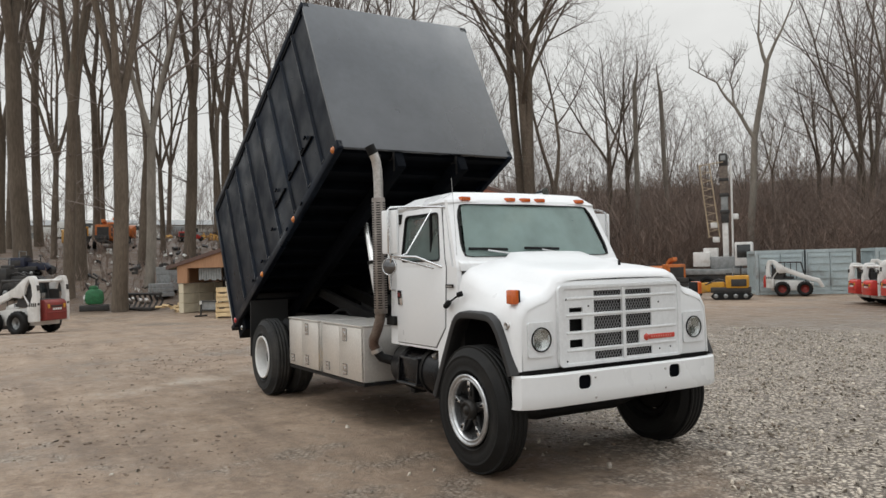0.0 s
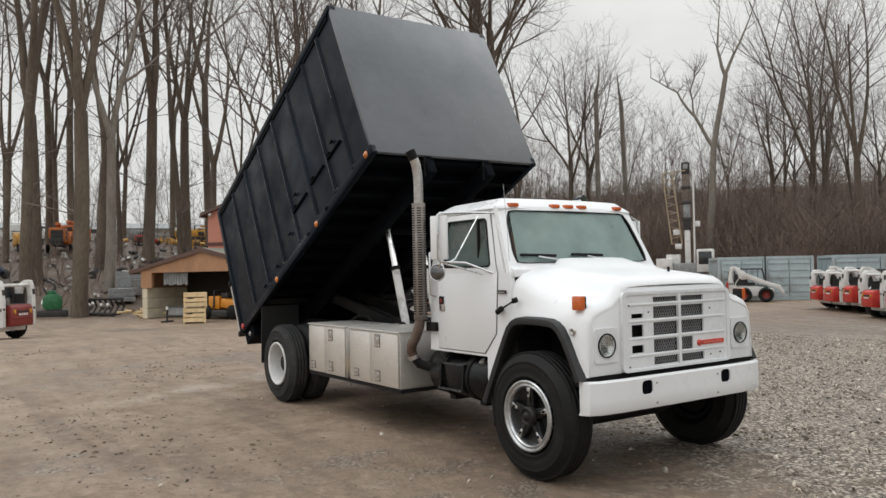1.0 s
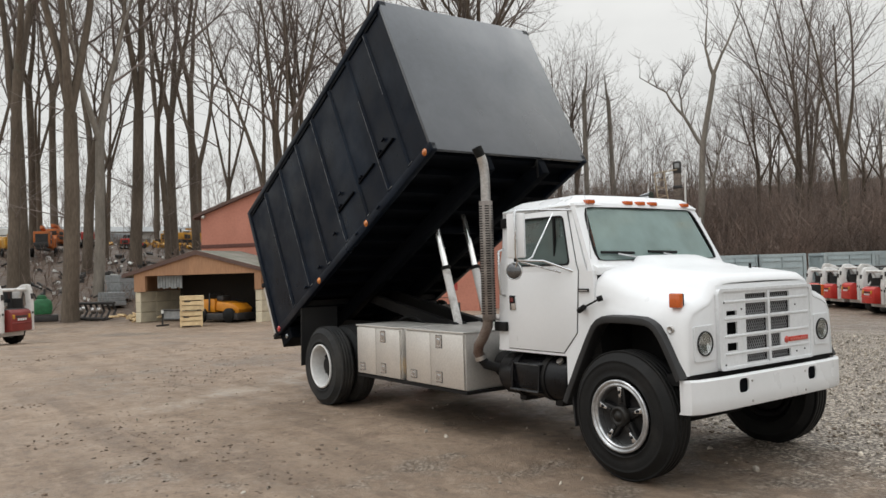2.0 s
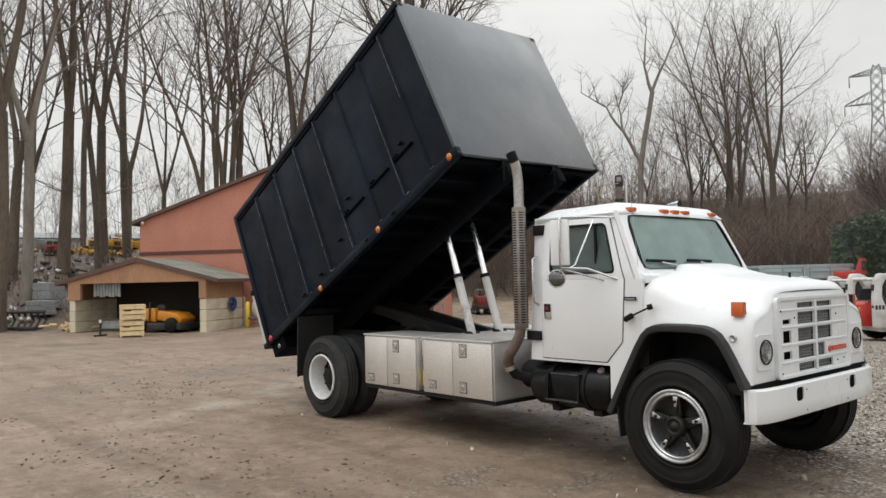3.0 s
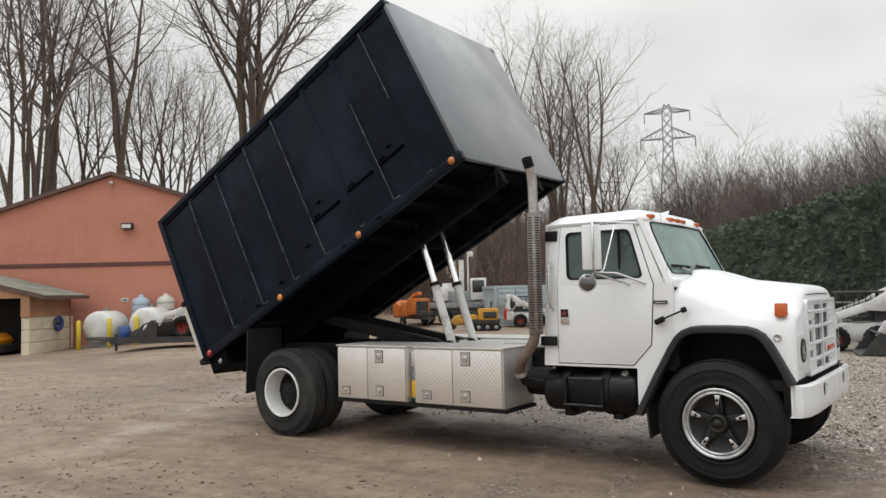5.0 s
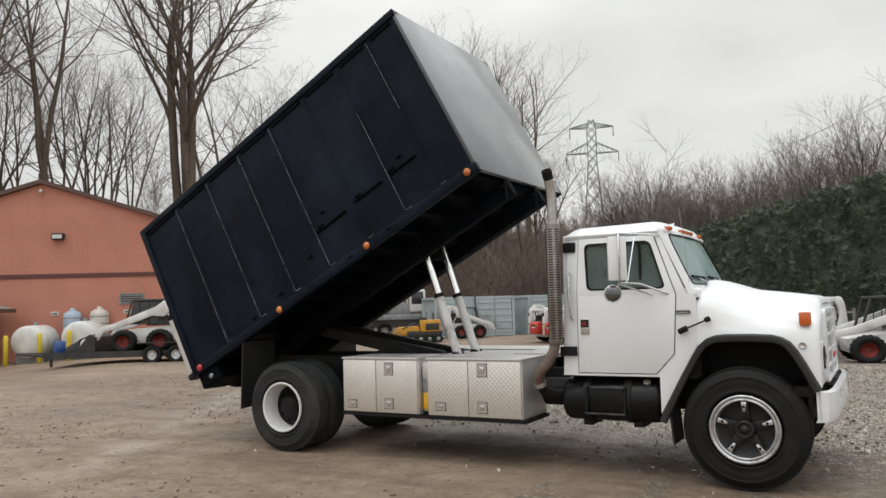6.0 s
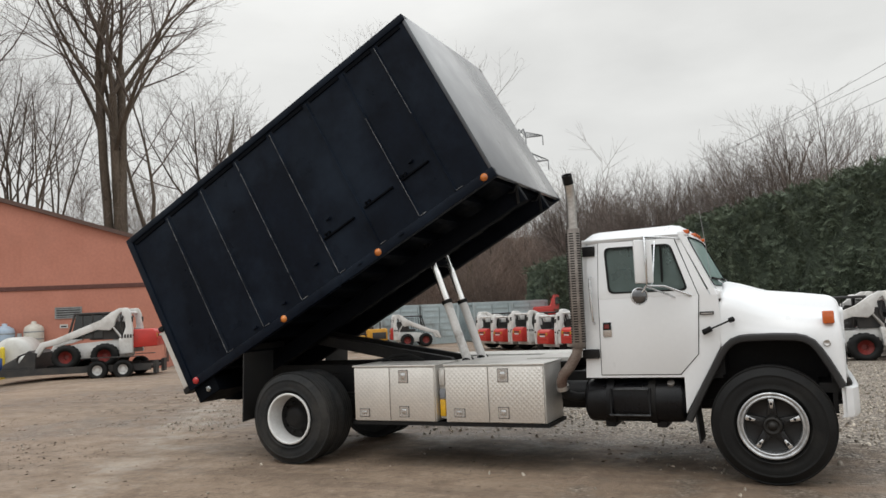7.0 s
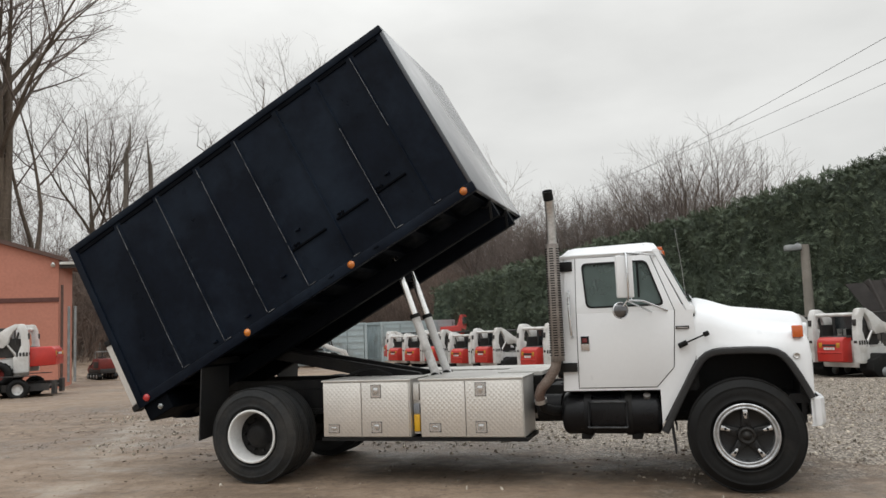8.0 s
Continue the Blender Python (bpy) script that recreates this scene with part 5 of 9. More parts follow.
def bed_part(name, fill, material, label="", smooth=None, parent=None):
    bm = bmesh.new()
    fill(bm)
    bmesh.ops.transform(bm, matrix=BED_M, verts=bm.verts)
    bmesh.ops.recalc_face_normals(bm, faces=bm.faces)
    return part(name, bm, material, parent or bed, label, smooth)


def bu(u0, u1, y0, y1, v0, v1, bevel=0.0):
    return lambda bm: add_box(bm, u0, u1, y0, y1, v0, v1, bevel=bevel)


M_RIB_LIGHT = mat("worn_rib_highlight", (0.25, 0.26, 0.27), (0.05, 0.052, 0.058), rough=0.5, metal=0.3, scale=9, var=0.2)
# same black paint as M_BED; the paler base holds the sky's sheen
M_BED_SHEEN = mat("bed_front_sky_sheen", (0.019, 0.0225, 0.029), (0.035, 0.041, 0.051), rough=0.42, coat=0.75, scale=0.9, fine=14, bump=0.05, dist=0.012, var=0.1, rough_var=0.2, dirt=(0.080, 0.085, 0.096), dirt_at=(0.46, 0.76))
bed_part("front_wall", bu(0.0, 0.045, -BW + 0.002, BW - 0.002, 0.0, BH, 0.012), M_BED_SHEEN, "black front wall of the bed", 35)
RIBS = [0.47, 0.96, 1.53, 2.13, 2.71, 3.33, 3.95]
for s in (-1, 1):
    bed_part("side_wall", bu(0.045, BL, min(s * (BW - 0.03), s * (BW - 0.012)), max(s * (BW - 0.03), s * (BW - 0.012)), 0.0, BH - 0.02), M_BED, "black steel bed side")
    bed_part("top_rail", bu(0.0, BL, min(s * (BW - 0.10), s * (BW + 0.012)), max(s * (BW - 0.10), s * (BW + 0.012)), BH - 0.085, BH, 0.012), M_BED, "", 35)
    bed_part("bottom_rail", bu(0.0, BL, min(s * (BW - 0.07), s * (BW + 0.006)), max(s * (BW - 0.07), s * (BW + 0.006)), -0.012, 0.095, 0.008), M_BED, "", 35)
    for i, u in enumerate(RIBS):
        def rib(bm, u=u, s=s):
            # folded rib: low hat section with a sharp leading edge
            y0, y1 = s * (BW - 0.014), s * (BW + 0.014)
            pts = [(u - 0.022, y0), (u - 0.006, y1), (u + 0.004, y1), (u + 0.008, y0)]
            add_prism(bm, pts, 0.10, BH - 0.12, axis="z")
            add_prism(bm, [(u - 0.10, y0), (u - 0.10, s * (BW - 0.002)), (u + 0.006, s * (BW + 0.008)), (u + 0.006, y0)], 0.097, 0.108, axis="z")
        bed_part("rib", rib, M_BED)
        # pale strips paint the highlight on the rib's worn edge and foot, stretch by stretch
        r3 = random.Random(100 * i + s)
        v = 0.11
        while v < BH - 0.16:
            d = r3.uniform(0.3, 0.9)
            if i > 2 or r3.random() < 0.3:
                y0 = s * (BW + 0.0135)
                bed_part("rib_wear", bu(u - 0.0035, u + 0.0018, y0 - 0.0015, y0 + 0.0015, v, min(v + d, BH - 0.13)), M_RIB_LIGHT, "pale highlight strip along the rib's worn edge")
            v += d + r3.uniform(0.0, 0.05) * (r3.random() < 0.35)
        y0 = s * (BW + 0.0055)
        bed_part("rib_wear", bu(u - 0.09, u, y0 - 0.003, y0 + 0.003, 0.103, 0.1085), M_RIB_LIGHT, "pale highlight strip at the rib's worn foot")
    ends = [0.045] + RIBS + [BL]
    for a, b in zip(ends, ends[1:]):
        bed_part("rail_slot", bu(a + 0.06, b - 0.05, min(s * (BW - 0.016), s * (BW + 0.003)), max(s * (BW - 0.016), s * (BW + 0.003)), BH - 0.135, BH - 0.092), M_SLOT, "dark slot under the top rail")
    # side hatch: stepped hinge bars and hinges
    for a, b, v in ((0.57, 0.97, 0.565), (1.07, 1.49, 0.565), (1.65, 2.11, 0.545)):
        bed_part("hatch_bar", bu(a, b, min(s * (BW - 0.014), s * (BW + 0.012)), max(s * (BW - 0.014), s * (BW + 0.012)), v - 0.012, v + 0.012, 0.004), M_SLOT, "dark hatch hinge bar")
        def hinge(bm, a=a, b=b, v=v, s=s):
            for u in (b - 0.1, b - 0.05):
                add_box(bm, u - 0.008, u + 0.008, s * BW - 0.016, s * BW + 0.016, v + 0.012, v + 0.05)
            add_tube(bm, [(b - 0.12, s * (BW + 0.010), v + 0.036), (b - 0.03, s * (BW + 0.010), v + 0.036)], 0.007, 6)
        bed_part("hinge", hinge, M_SLOT)
    for u, v in ((1.95, 0.72), (1.25, 0.06), (1.85, 0.06), (0.75, 0.68), (2.35, 0.36), (2.95, 0.20), (3.45, 0.16)):
        def lug(bm, u=u, v=v, s=s):
            add_box(bm, u - 0.03, u + 0.03, s * (BW + 0.01) - 0.014, s * (BW + 0.01) + 0.014, v - 0.012, v + 0.012, bevel=0.003)
        bed_part("lug", lug, M_BED)
    for u in (0.13, 1.59, 3.04):
        def lens(bm, u=u, s=s):
            add_lathe(bm, [(0.042, -0.004), (0.041, 0.006), (0.031, 0.007), (0.030, 0.015), (0.017, 0.022), (0.0, 0.024)], pose(u, s * (BW + 0.006), 0.045, 90 if s < 0 else -90, 0, 0), 18)
        bed_part("marker_lamp", lens, M_MARKER, "round amber side marker")
    def tail(bm, s=s):
        add_lathe(bm, [(0.042, 0.0), (0.04, 0.016), (0.0, 0.022)], pose(4.54, s * (BW + 0.006), 0.05, 90 if s < 0 else -90, 0, 0), 18)
    bed_part("tail_marker", tail, M_RED, "round red rear marker")
    bed_part("rear_post", bu(BL - 0.02, BL + 0.07, min(s * (BW - 0.10), s * (BW + 0.01)), max(s * (BW - 0.10), s * (BW + 0.01)), -0.02, BH, 0.01), M_BED, "", 35)
    bed_part("gate_edge", bu(BL + 0.072, BL + 0.150, min(s * (BW - 0.10), s * (BW - 0.005)), max(s * (BW - 0.10), s * (BW - 0.005)), 0.06, 0.84, 0.006), M_ALU, "bare aluminium edge of the tailgate")
    bed_part("gate_hook", bu(BL + 0.06, BL + 0.15, min(s * (BW - 0.12), s * (BW + 0.02)), max(s * (BW - 0.12), s * (BW + 0.02)), -0.02, 0.05, 0.01), M_UNDER)
    bed_part("gate_hinge", bu(BL + 0.06, BL + 0.13, min(s * (BW - 0.05), s * (BW + 0.03)), max(s * (BW - 0.05), s * (BW + 0.03)), 0.84, 0.9, 0.01), M_UNDER)
bed_part("tailgate", bu(BL + 0.01, BL + 0.06, -BW + 0.1, BW - 0.1, 0.0, BH - 0.05), M_BED, "black tailgate")
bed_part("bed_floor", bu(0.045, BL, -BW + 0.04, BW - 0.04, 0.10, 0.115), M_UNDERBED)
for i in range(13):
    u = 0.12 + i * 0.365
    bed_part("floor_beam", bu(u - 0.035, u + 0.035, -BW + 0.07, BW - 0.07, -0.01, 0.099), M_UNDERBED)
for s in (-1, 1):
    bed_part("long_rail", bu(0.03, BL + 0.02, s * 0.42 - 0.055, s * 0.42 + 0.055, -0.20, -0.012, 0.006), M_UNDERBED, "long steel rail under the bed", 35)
    def nose_bracket(bm, s=s):
        add_prism(bm, [(0.02, -0.005), (0.05, -0.005), (0.135, -0.2), (0.105, -0.2)], s * 0.42 - 0.07, s * 0.42 - 0.058, axis="y")
        add_tube(bm, [(0.02, s * 0.42 - 0.066, -0.01), (0.10, s * 0.42 - 0.066, -0.06), (0.16, s * 0.42 - 0.066, -0.03)], 0.010, 6)
    bed_part("nose_bracket", nose_bracket, M_UNDER, "steel hook and strap")
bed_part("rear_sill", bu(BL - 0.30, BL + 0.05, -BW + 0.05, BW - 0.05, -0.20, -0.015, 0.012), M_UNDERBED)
for s in (-1, 1):
    def sill_lamp(bm, s=s):
        add_lathe(bm, [(0.036, 0.0), (0.034, 0.014), (0.02, 0.02), (0.0, 0.022)], pose(BL - 0.16, s * (BW - 0.05), -0.11, 90 if s < 0 else -90, 0, 0), 18)
    bed_part("work_lamp", sill_lamp, M_LENS, "round clear work lamp under the sill")
def ram_beam(bm):
    add_tube(bm, [(1.47, -0.40, -0.11), (1.47, 0.40, -0.11)], 0.055, 12)
bed_part("ram_cross_tube", ram_beam, M_UNDERBED)
# bed hinge ears on the frame
for s in (-1, 1):
    box_part("hinge_ear", (-6.58, -6.30, YC + s * 0.42 - 0.03, YC + s * 0.42 + 0.03, 0.78, 1.12), M_UNDER, truck, 0.01)
bm = bmesh.new()
add_box(bm, -6.60, -6.34, YC - 0.55, YC + 0.55, 0.64, 0.80, bevel=0.02)
part("rear_bolster", bm, M_UNDERBED, truck, "dark steel cross beam at the frame's end", smooth=35)
# mud flaps
for s in (-1, 1):
    bm = bmesh.new()
    pts = [(YC + s * 0.60, 1.36), (YC + s * 1.17, 1.36), (YC + s * 1.17, 0.46), (YC + s * 0.60, 0.50)]
    add_prism(bm, pts, -5.80, -5.785, axis="x")
    bm.verts.ensure_lookup_table()
    for v in bm.verts:
        v.co.x += 0.10 * math.sin((v.co.z - 0.46) * 2.0) * 0.4
    part("mud_flap", bm, M_MUD, truck, "black rubber mud flap")
    box_part("flap_hanger", (-5.82, -5.70, YC + min(s * 0.44, s * 1.17), YC + max(s * 0.44, s * 1.17), 1.30, 1.37), M_UNDER, truck)
tube_part("tail_lamp_bar", [(-6.45, YC - 0.8, 0.80), (-6.45, YC + 0.8, 0.80)], 0.03, M_UNDER, truck)
for s in (-1, 1):
    bm = bmesh.new()
    add_lathe(bm, [(0.06, 0.0), (0.056, 0.02), (0.0, 0.03)], pose(-6.47, YC + s * 0.7, 0.80, 0, -90, 0), 18)
    part("tail_lamp", bm, M_RED, truck, "round red tail lamp")

# ---------- building and shed ----------
M_BRICKRED = mat("salmon_painted_wall", (0.525, 0.218, 0.154), (0.475, 0.196, 0.138), rough=0.8, scale=0.7, fine=9, bump=0.15, dist=0.02, var=0.05, dirt=(0.385, 0.166, 0.118), dirt_at=(0.55, 0.8))
M_BAND = mat("dark_red_band", (0.12, 0.045, 0.035), rough=0.7, var=0.08)
M_ROOF = mat("brown_metal_roof", (0.09, 0.05, 0.04), (0.12, 0.07, 0.055), rough=0.6, var=0.1)
# near-black colour stands in for the shade inside the shed
M_SHED_SHADE = mat("shed_inner_shade", (0.022, 0.018, 0.015), (0.035, 0.028, 0.022), rough=0.9, var=0.15)
M_MOSSROOF = mat("mossy_shingle", (0.25, 0.24, 0.205), (0.17, 0.175, 0.14), rough=0.9, scale=1.2, fine=20, bump=0.3, dist=0.02, var=0.15)
M_TAN = mat("tan_plywood", (0.40, 0.215, 0.115), (0.34, 0.185, 0.105), rough=0.8, scale=1.5, fine=16, var=0.08, stretch=(1, 1, 0.2))
M_CONC = mat("pale_concrete_block", (0.66, 0.59, 0.44), (0.54, 0.48, 0.36), rough=0.9, scale=2.5, fine=30, bump=0.3, dist=0.01, var=0.08, island=0.06, dirt=(0.30, 0.26, 0.2), dirt_at=(0.55, 0.8))
M_GREY = mat("grey_metal", (0.30, 0.31, 0.31), (0.22, 0.23, 0.23), rough=0.55, metal=0.3, scale=4, var=0.1)
M_DARK = mat("dark_machine_parts", (0.02, 0.02, 0.021), (0.045, 0.04, 0.036), rough=0.6, scale=4, var=0.2)
M_YEL = mat("yellow_machine_paint", (0.62, 0.32, 0.02), (0.5, 0.24, 0.02), rough=0.5, scale=3, var=0.1, dirt=(0.2, 0.13, 0.06), dirt_at=(0.5, 0.8))
M_ORA = mat("orange_machine_paint", (0.55, 0.15, 0.02), (0.42, 0.11, 0.02), rough=0.5, scale=3, var=0.1, dirt=(0.15, 0.08, 0.04), dirt_at=(0.52, 0.8))
M_POST = mat("yellow_bollard_paint", (0.72, 0.55, 0.03), (0.6, 0.45, 0.04), rough=0.55, var=0.08, dirt=(0.3, 0.25, 0.12), dirt_at=(0.6, 0.85))
M_TANK = mat("white_tank_paint", (0.66, 0.66, 0.63), (0.58, 0.58, 0.55), rough=0.5, scale=2, var=0.05, dirt=(0.36, 0.33, 0.28), dirt_at=(0.5, 0.8))
M_BLUE = mat("blue_plastic", (0.03, 0.08, 0.25), rough=0.4, var=0.1)
M_LRED = mat("red_loader_paint", (0.55, 0.035, 0.025), (0.47, 0.03, 0.022), rough=0.4, scale=3, var=0.06, coat=0.2, dirt=(0.22, 0.05, 0.04), dirt_at=(0.6, 0.85))
M_DRED = mat("dark_red_loader_paint", (0.22, 0.03, 0.025), (0.17, 0.025, 0.02), rough=0.45, scale=3, var=0.08)
M_LWHITE = mat("white_loader_paint", (0.72, 0.71, 0.69), (0.62, 0.61, 0.59), rough=0.45, scale=3, var=0.05, dirt=(0.32, 0.28, 0.23), dirt_at=(0.52, 0.82))
M_BOX = mat("blue_grey_container_paint", (0.44, 0.51, 0.525), (0.38, 0.445, 0.46), rough=0.6, scale=1.5, fine=12, var=0.07, dirt=(0.16, 0.13, 0.11), dirt_at=(0.56, 0.8))
M_PINE = mat("new_pine_boards", (0.78, 0.61, 0.36), (0.68, 0.50, 0.28), rough=0.75, scale=3, fine=25, var=0.1, island=0.1)
M_DKGLASS = mat("dark_cab_glass", (0.02, 0.024, 0.026), rough=0.12, var=0.02, coat=0.5)
M_GREEN = mat("green_machine_paint", (0.022, 0.15, 0.055), (0.014, 0.10, 0.036), rough=0.5, var=0.1)

PL, PR = Vector((-37.27, 8.24, 0)), Vector((-25.0, 17.44, 0))
U_B = (PR - PL).normalized()
W_B = (PR - PL).length
ANG_B = math.degrees(math.atan2(U_B.y, U_B.x))
# local x along the gable wall, local y into the building
hall = thing("red_building", "salmon-red gabled workshop building with a dark band", "building", pose(PL.x, PL.y, 0, 0, 0, ANG_B))
EAVE, RIDGE, DEPTH = 5.05, 7.57, 5.5
bm = bmesh.new()
add_prism(bm, [(0, -0.6), (W_B, -0.6), (W_B, EAVE), (W_B / 2, RIDGE - 0.1), (0, EAVE)], 0.0, 0.25, axis="y")
part("gable_wall", bm, M_BRICKRED, hall, "salmon-red painted gable wall")
for x in (0.125, W_B - 0.125):
    box_part("side_wall", (x - 0.125, x + 0.125, 0.25, DEPTH, -0.6, EAVE), M_BRICKRED, hall)
bm = bmesh.new()
add_prism(bm, [(0, -0.6), (W_B, -0.6), (W_B, EAVE), (W_B / 2, RIDGE - 0.1), (0, EAVE)], DEPTH - 0.25, DEPTH, axis="y")
part("back_wall", bm, M_BRICKRED, hall)
for s in (-1, 1):
    bm = bmesh.new()
    x_e = W_B / 2 + s * (W_B / 2 + 0.35)
    z_e = EAVE - 0.13
    add_prism(bm, [(W_B / 2, RIDGE - 0.08), (x_e, z_e), (x_e, z_e + 0.17), (W_B / 2, RIDGE + 0.10)], -0.22, DEPTH + 0.2, axis="y")
    part("roof", bm, M_ROOF, hall, "brown metal roof slope")
    tube_part("gutter", [(x_e, -0.2, z_e), (x_e, DEPTH, z_e)], 0.07, M_ROOF, hall)
bm = bmesh.new()
add_box(bm, -0.02, W_B + 0.02, -0.05, 0.0, 3.30, 3.48, bevel=0.01)
part("band", bm, M_BAND, hall, "dark red trim band")
bm = bmesh.new()
for k in range(24):
    x = 0.25 + k * (W_B - 0.4) / 24
    top = EAVE + (RIDGE - EAVE) * (1 - abs(x - W_B / 2) / (W_B / 2)) - 0.2
    add_box(bm, x - 0.012, x + 0.012, -0.004, 0.0, 3.49, top)
tagged(part("siding_rib", bm, M_BRICKRED, hall), kind="stuff")
for x, z, w, h in ((8.4, 5.12, 0.25, 0.14),):
    lamp = new("flood_lamp")
    lamp.parent = hall
    box_part("housing", (x - w, x + w, -0.28, 0.0, z - h, z + h), M_DARK, lamp, 0.02)
    box_part("lens", (x - w * 0.8, x + w * 0.8, -0.29, -0.275, z - h * 0.7, z + h * 0.5), M_TANK, lamp)
for x, z in ((W_B / 2, 7.15), (0.25, 5.0), (W_B - 0.2, 4.85)):
    bm = bmesh.new()
    add_tube(bm, [(x, 0.0, z), (x, -0.14, z + 0.02), (x, -0.2, z - 0.08)], [0.05, 0.06, 0.09], 12)
    part("spot_lamp", bm, M_TANK, hall, "small white spot lamp")
vent = new("vent")
vent.parent = hall
bm = bmesh.new()
add_ring(bm, [Vector(p) for p in ((10.95, 2.06), (12.02, 2.06), (12.02, 2.55), (10.95, 2.55))], [Vector(p) for p in ((11.01, 2.11), (11.96, 2.11), (11.96, 2.50), (11.01, 2.50))], lambda p, t: Vector((p.x, t, p.y)), -0.04, 0.0)
part("frame", bm, M_GREY, vent)
box_part("backing", (10.99, 11.98, -0.012, -0.003, 2.09, 2.52), M_DARK, vent)
for k in range(4):
    z = 2.14 + k * 0.097
    box_part("slat", (11.01, 11.96, -0.035, -0.012, z, z + 0.045), M_GREY, vent)
for x in (8.25, 11.3):
    box_part("outlet_sign", (x - 0.16, x + 0.16, -0.03, 0.0, 1.66, 1.82), M_TANK, hall)
    box_part("sign_bar", (x - 0.11, x + 0.11, -0.036, -0.03, 1.70, 1.76), M_DARK, hall)
for k, (x, z1) in enumerate(((W_B + 0.12, 4.0), (W_B + 0.38, 3.1), (W_B + 0.62, 3.1))):
    tube_part("pipe", [(x, 0.1, 0.0), (x, 0.1, z1)], 0.055, M_ROOF if k == 0 else M_GREY, hall)
box_part("wall_box", (W_B + 0.05, W_B + 0.7, -0.2, 0.4, 4.7, 4.95), M_DARK, hall)
box_part("side_lamp", (W_B + 0.05, W_B + 0.6, -0.3, -0.1, 4.82, 4.93), M_TANK, hall)

# ----- shed of concrete blocks with a plywood gable -----
FAR = Matrix.Translation((2.9, -6.9, 1.69)) @ Matrix.Scale(1.27, 4) @ Matrix.Translation((-2.9, 6.9, -1.69))
SH = (-28.25, 2.4)
shed = thing("storage_shed", "low open shed of pale concrete blocks with a tan plywood gable", "shed", FAR @ pose(SH[0], SH[1], 0, 0, 0, math.degrees(math.atan2(0.513, 0.858))))
SX, SW, SD, BZ, SP = -0.33, 5.78, 2.45, 1.23, 2.85
SHED_M = FAR @ pose(SH[0], SH[1], 0, 0, 0, math.degrees(math.atan2(0.513, 0.858)))
bm = bmesh.new()
add_prism(bm, [(SX - 0.02, BZ), (SX - 0.02, 1.93), (SP, 2.66), (SW + 0.02, 1.93), (SW + 0.02, BZ), (5.50, BZ), (5.50, 1.85), (0.22, 1.85), (0.22, BZ)], -0.02, 0.10, axis="y")
part("gable", bm, M_TAN, shed, "tan plywood gable front")
for x in (SX, SW - 0.1):
    box_part("upper_side", (x, x + 0.1, 0.10, SD, BZ, 1.93), M_TAN, shed)
box_part("back_wall", (SX, SW, SD - 0.1, SD, 0, 1.93), M_TAN, shed)
# added panels that darken the interior behind the opening, as its shade would
box_part("lining", (SX + 0.3, SW - 0.3, 2.25, 2.30, 0, 1.95), M_SHED_SHADE, shed)
box_part("lining", (SW - 0.31, SW - 0.29, 0.3, 2.24, 0, 1.95), M_SHED_SHADE, shed)
box_part("lining", (SX + 0.30, SW - 0.32, 0.14, 2.24, 1.93, 1.96), M_SHED_SHADE, shed)
for s_ in (-1, 1):
    bm = bmesh.new()
    xe = SW + 0.55 if s_ > 0 else SX - 0.6
    add_prism(bm, [(SP, 2.66), (xe, 1.84), (xe, 1.93), (SP, 2.78)], -0.06, SD + 0.15, axis="y")
    part("roof", bm, M_MOSSROOF, shed, "mossy grey shingle roof slope")
    bm = bmesh.new()
    add_prism(bm, [(SP, 2.62), (xe, 1.80), (xe, 1.94), (SP, 2.79)], -0.10, -0.063, axis="y")
    part("barge_board", bm, M_ROOF, shed, "brown barge board")
    box_part("fascia", (xe - 0.03, xe + 0.03, -0.07, SD + 0.15, 1.80, 1.92), M_ROOF, shed)
blk = bmesh.new()
add_box(blk, 0, 0.86, 0, 0.28, 0, 0.40, bevel=0.02, seg=1)
first = part("concrete_block", blk, M_CONC, shed)
first.matrix_basis = pose(SX + 0.45, SD - 0.4, 0)
for side_x in (SX, SW - 0.28):
    for row in range(3):
        for k in range(3):
            ob = new("concrete_block", first.data)
            ob.parent = shed
            ob.matrix_basis = pose(side_x + 0.28, k * 0.87 + 0.01, row * 0.41, 0, 0, 90 + random.uniform(-0.6, 0.6))
# slatted screen hanging in the opening
for k in range(9):
    x = 0.65 + k * 0.14
    box_part("curtain_slat", (x, x + 0.12, 0.2, 0.23, 1.35 + 0.03 * math.sin(k * 2), 1.84), M_GREY, shed)
reel = thing("hose_reel", "blue hose coil hung on the pale block wall", "hose reel", SHED_M @ pose(SW + 0.03, 1.55, 0.98, 0, 90, 0))
bm = bmesh.new()
for k in range(4):
    add_lathe(bm, [(0.13 + 0.02 * k, 0.03), (0.15 + 0.03 * k, 0.07), (0.18 + 0.03 * k, 0.04), (0.15 + 0.03 * k, 0.01)], pose(0, 0, 0.01 * k), 24, close=True)
part("coil", bm, M_BLUE, reel)
bm = bmesh.new()
add_lathe(bm, [(0.0, 0.10), (0.06, 0.09), (0.07, 0.0)], pose(0, 0, 0), 12)
part("hub", bm, M_DARK, reel)


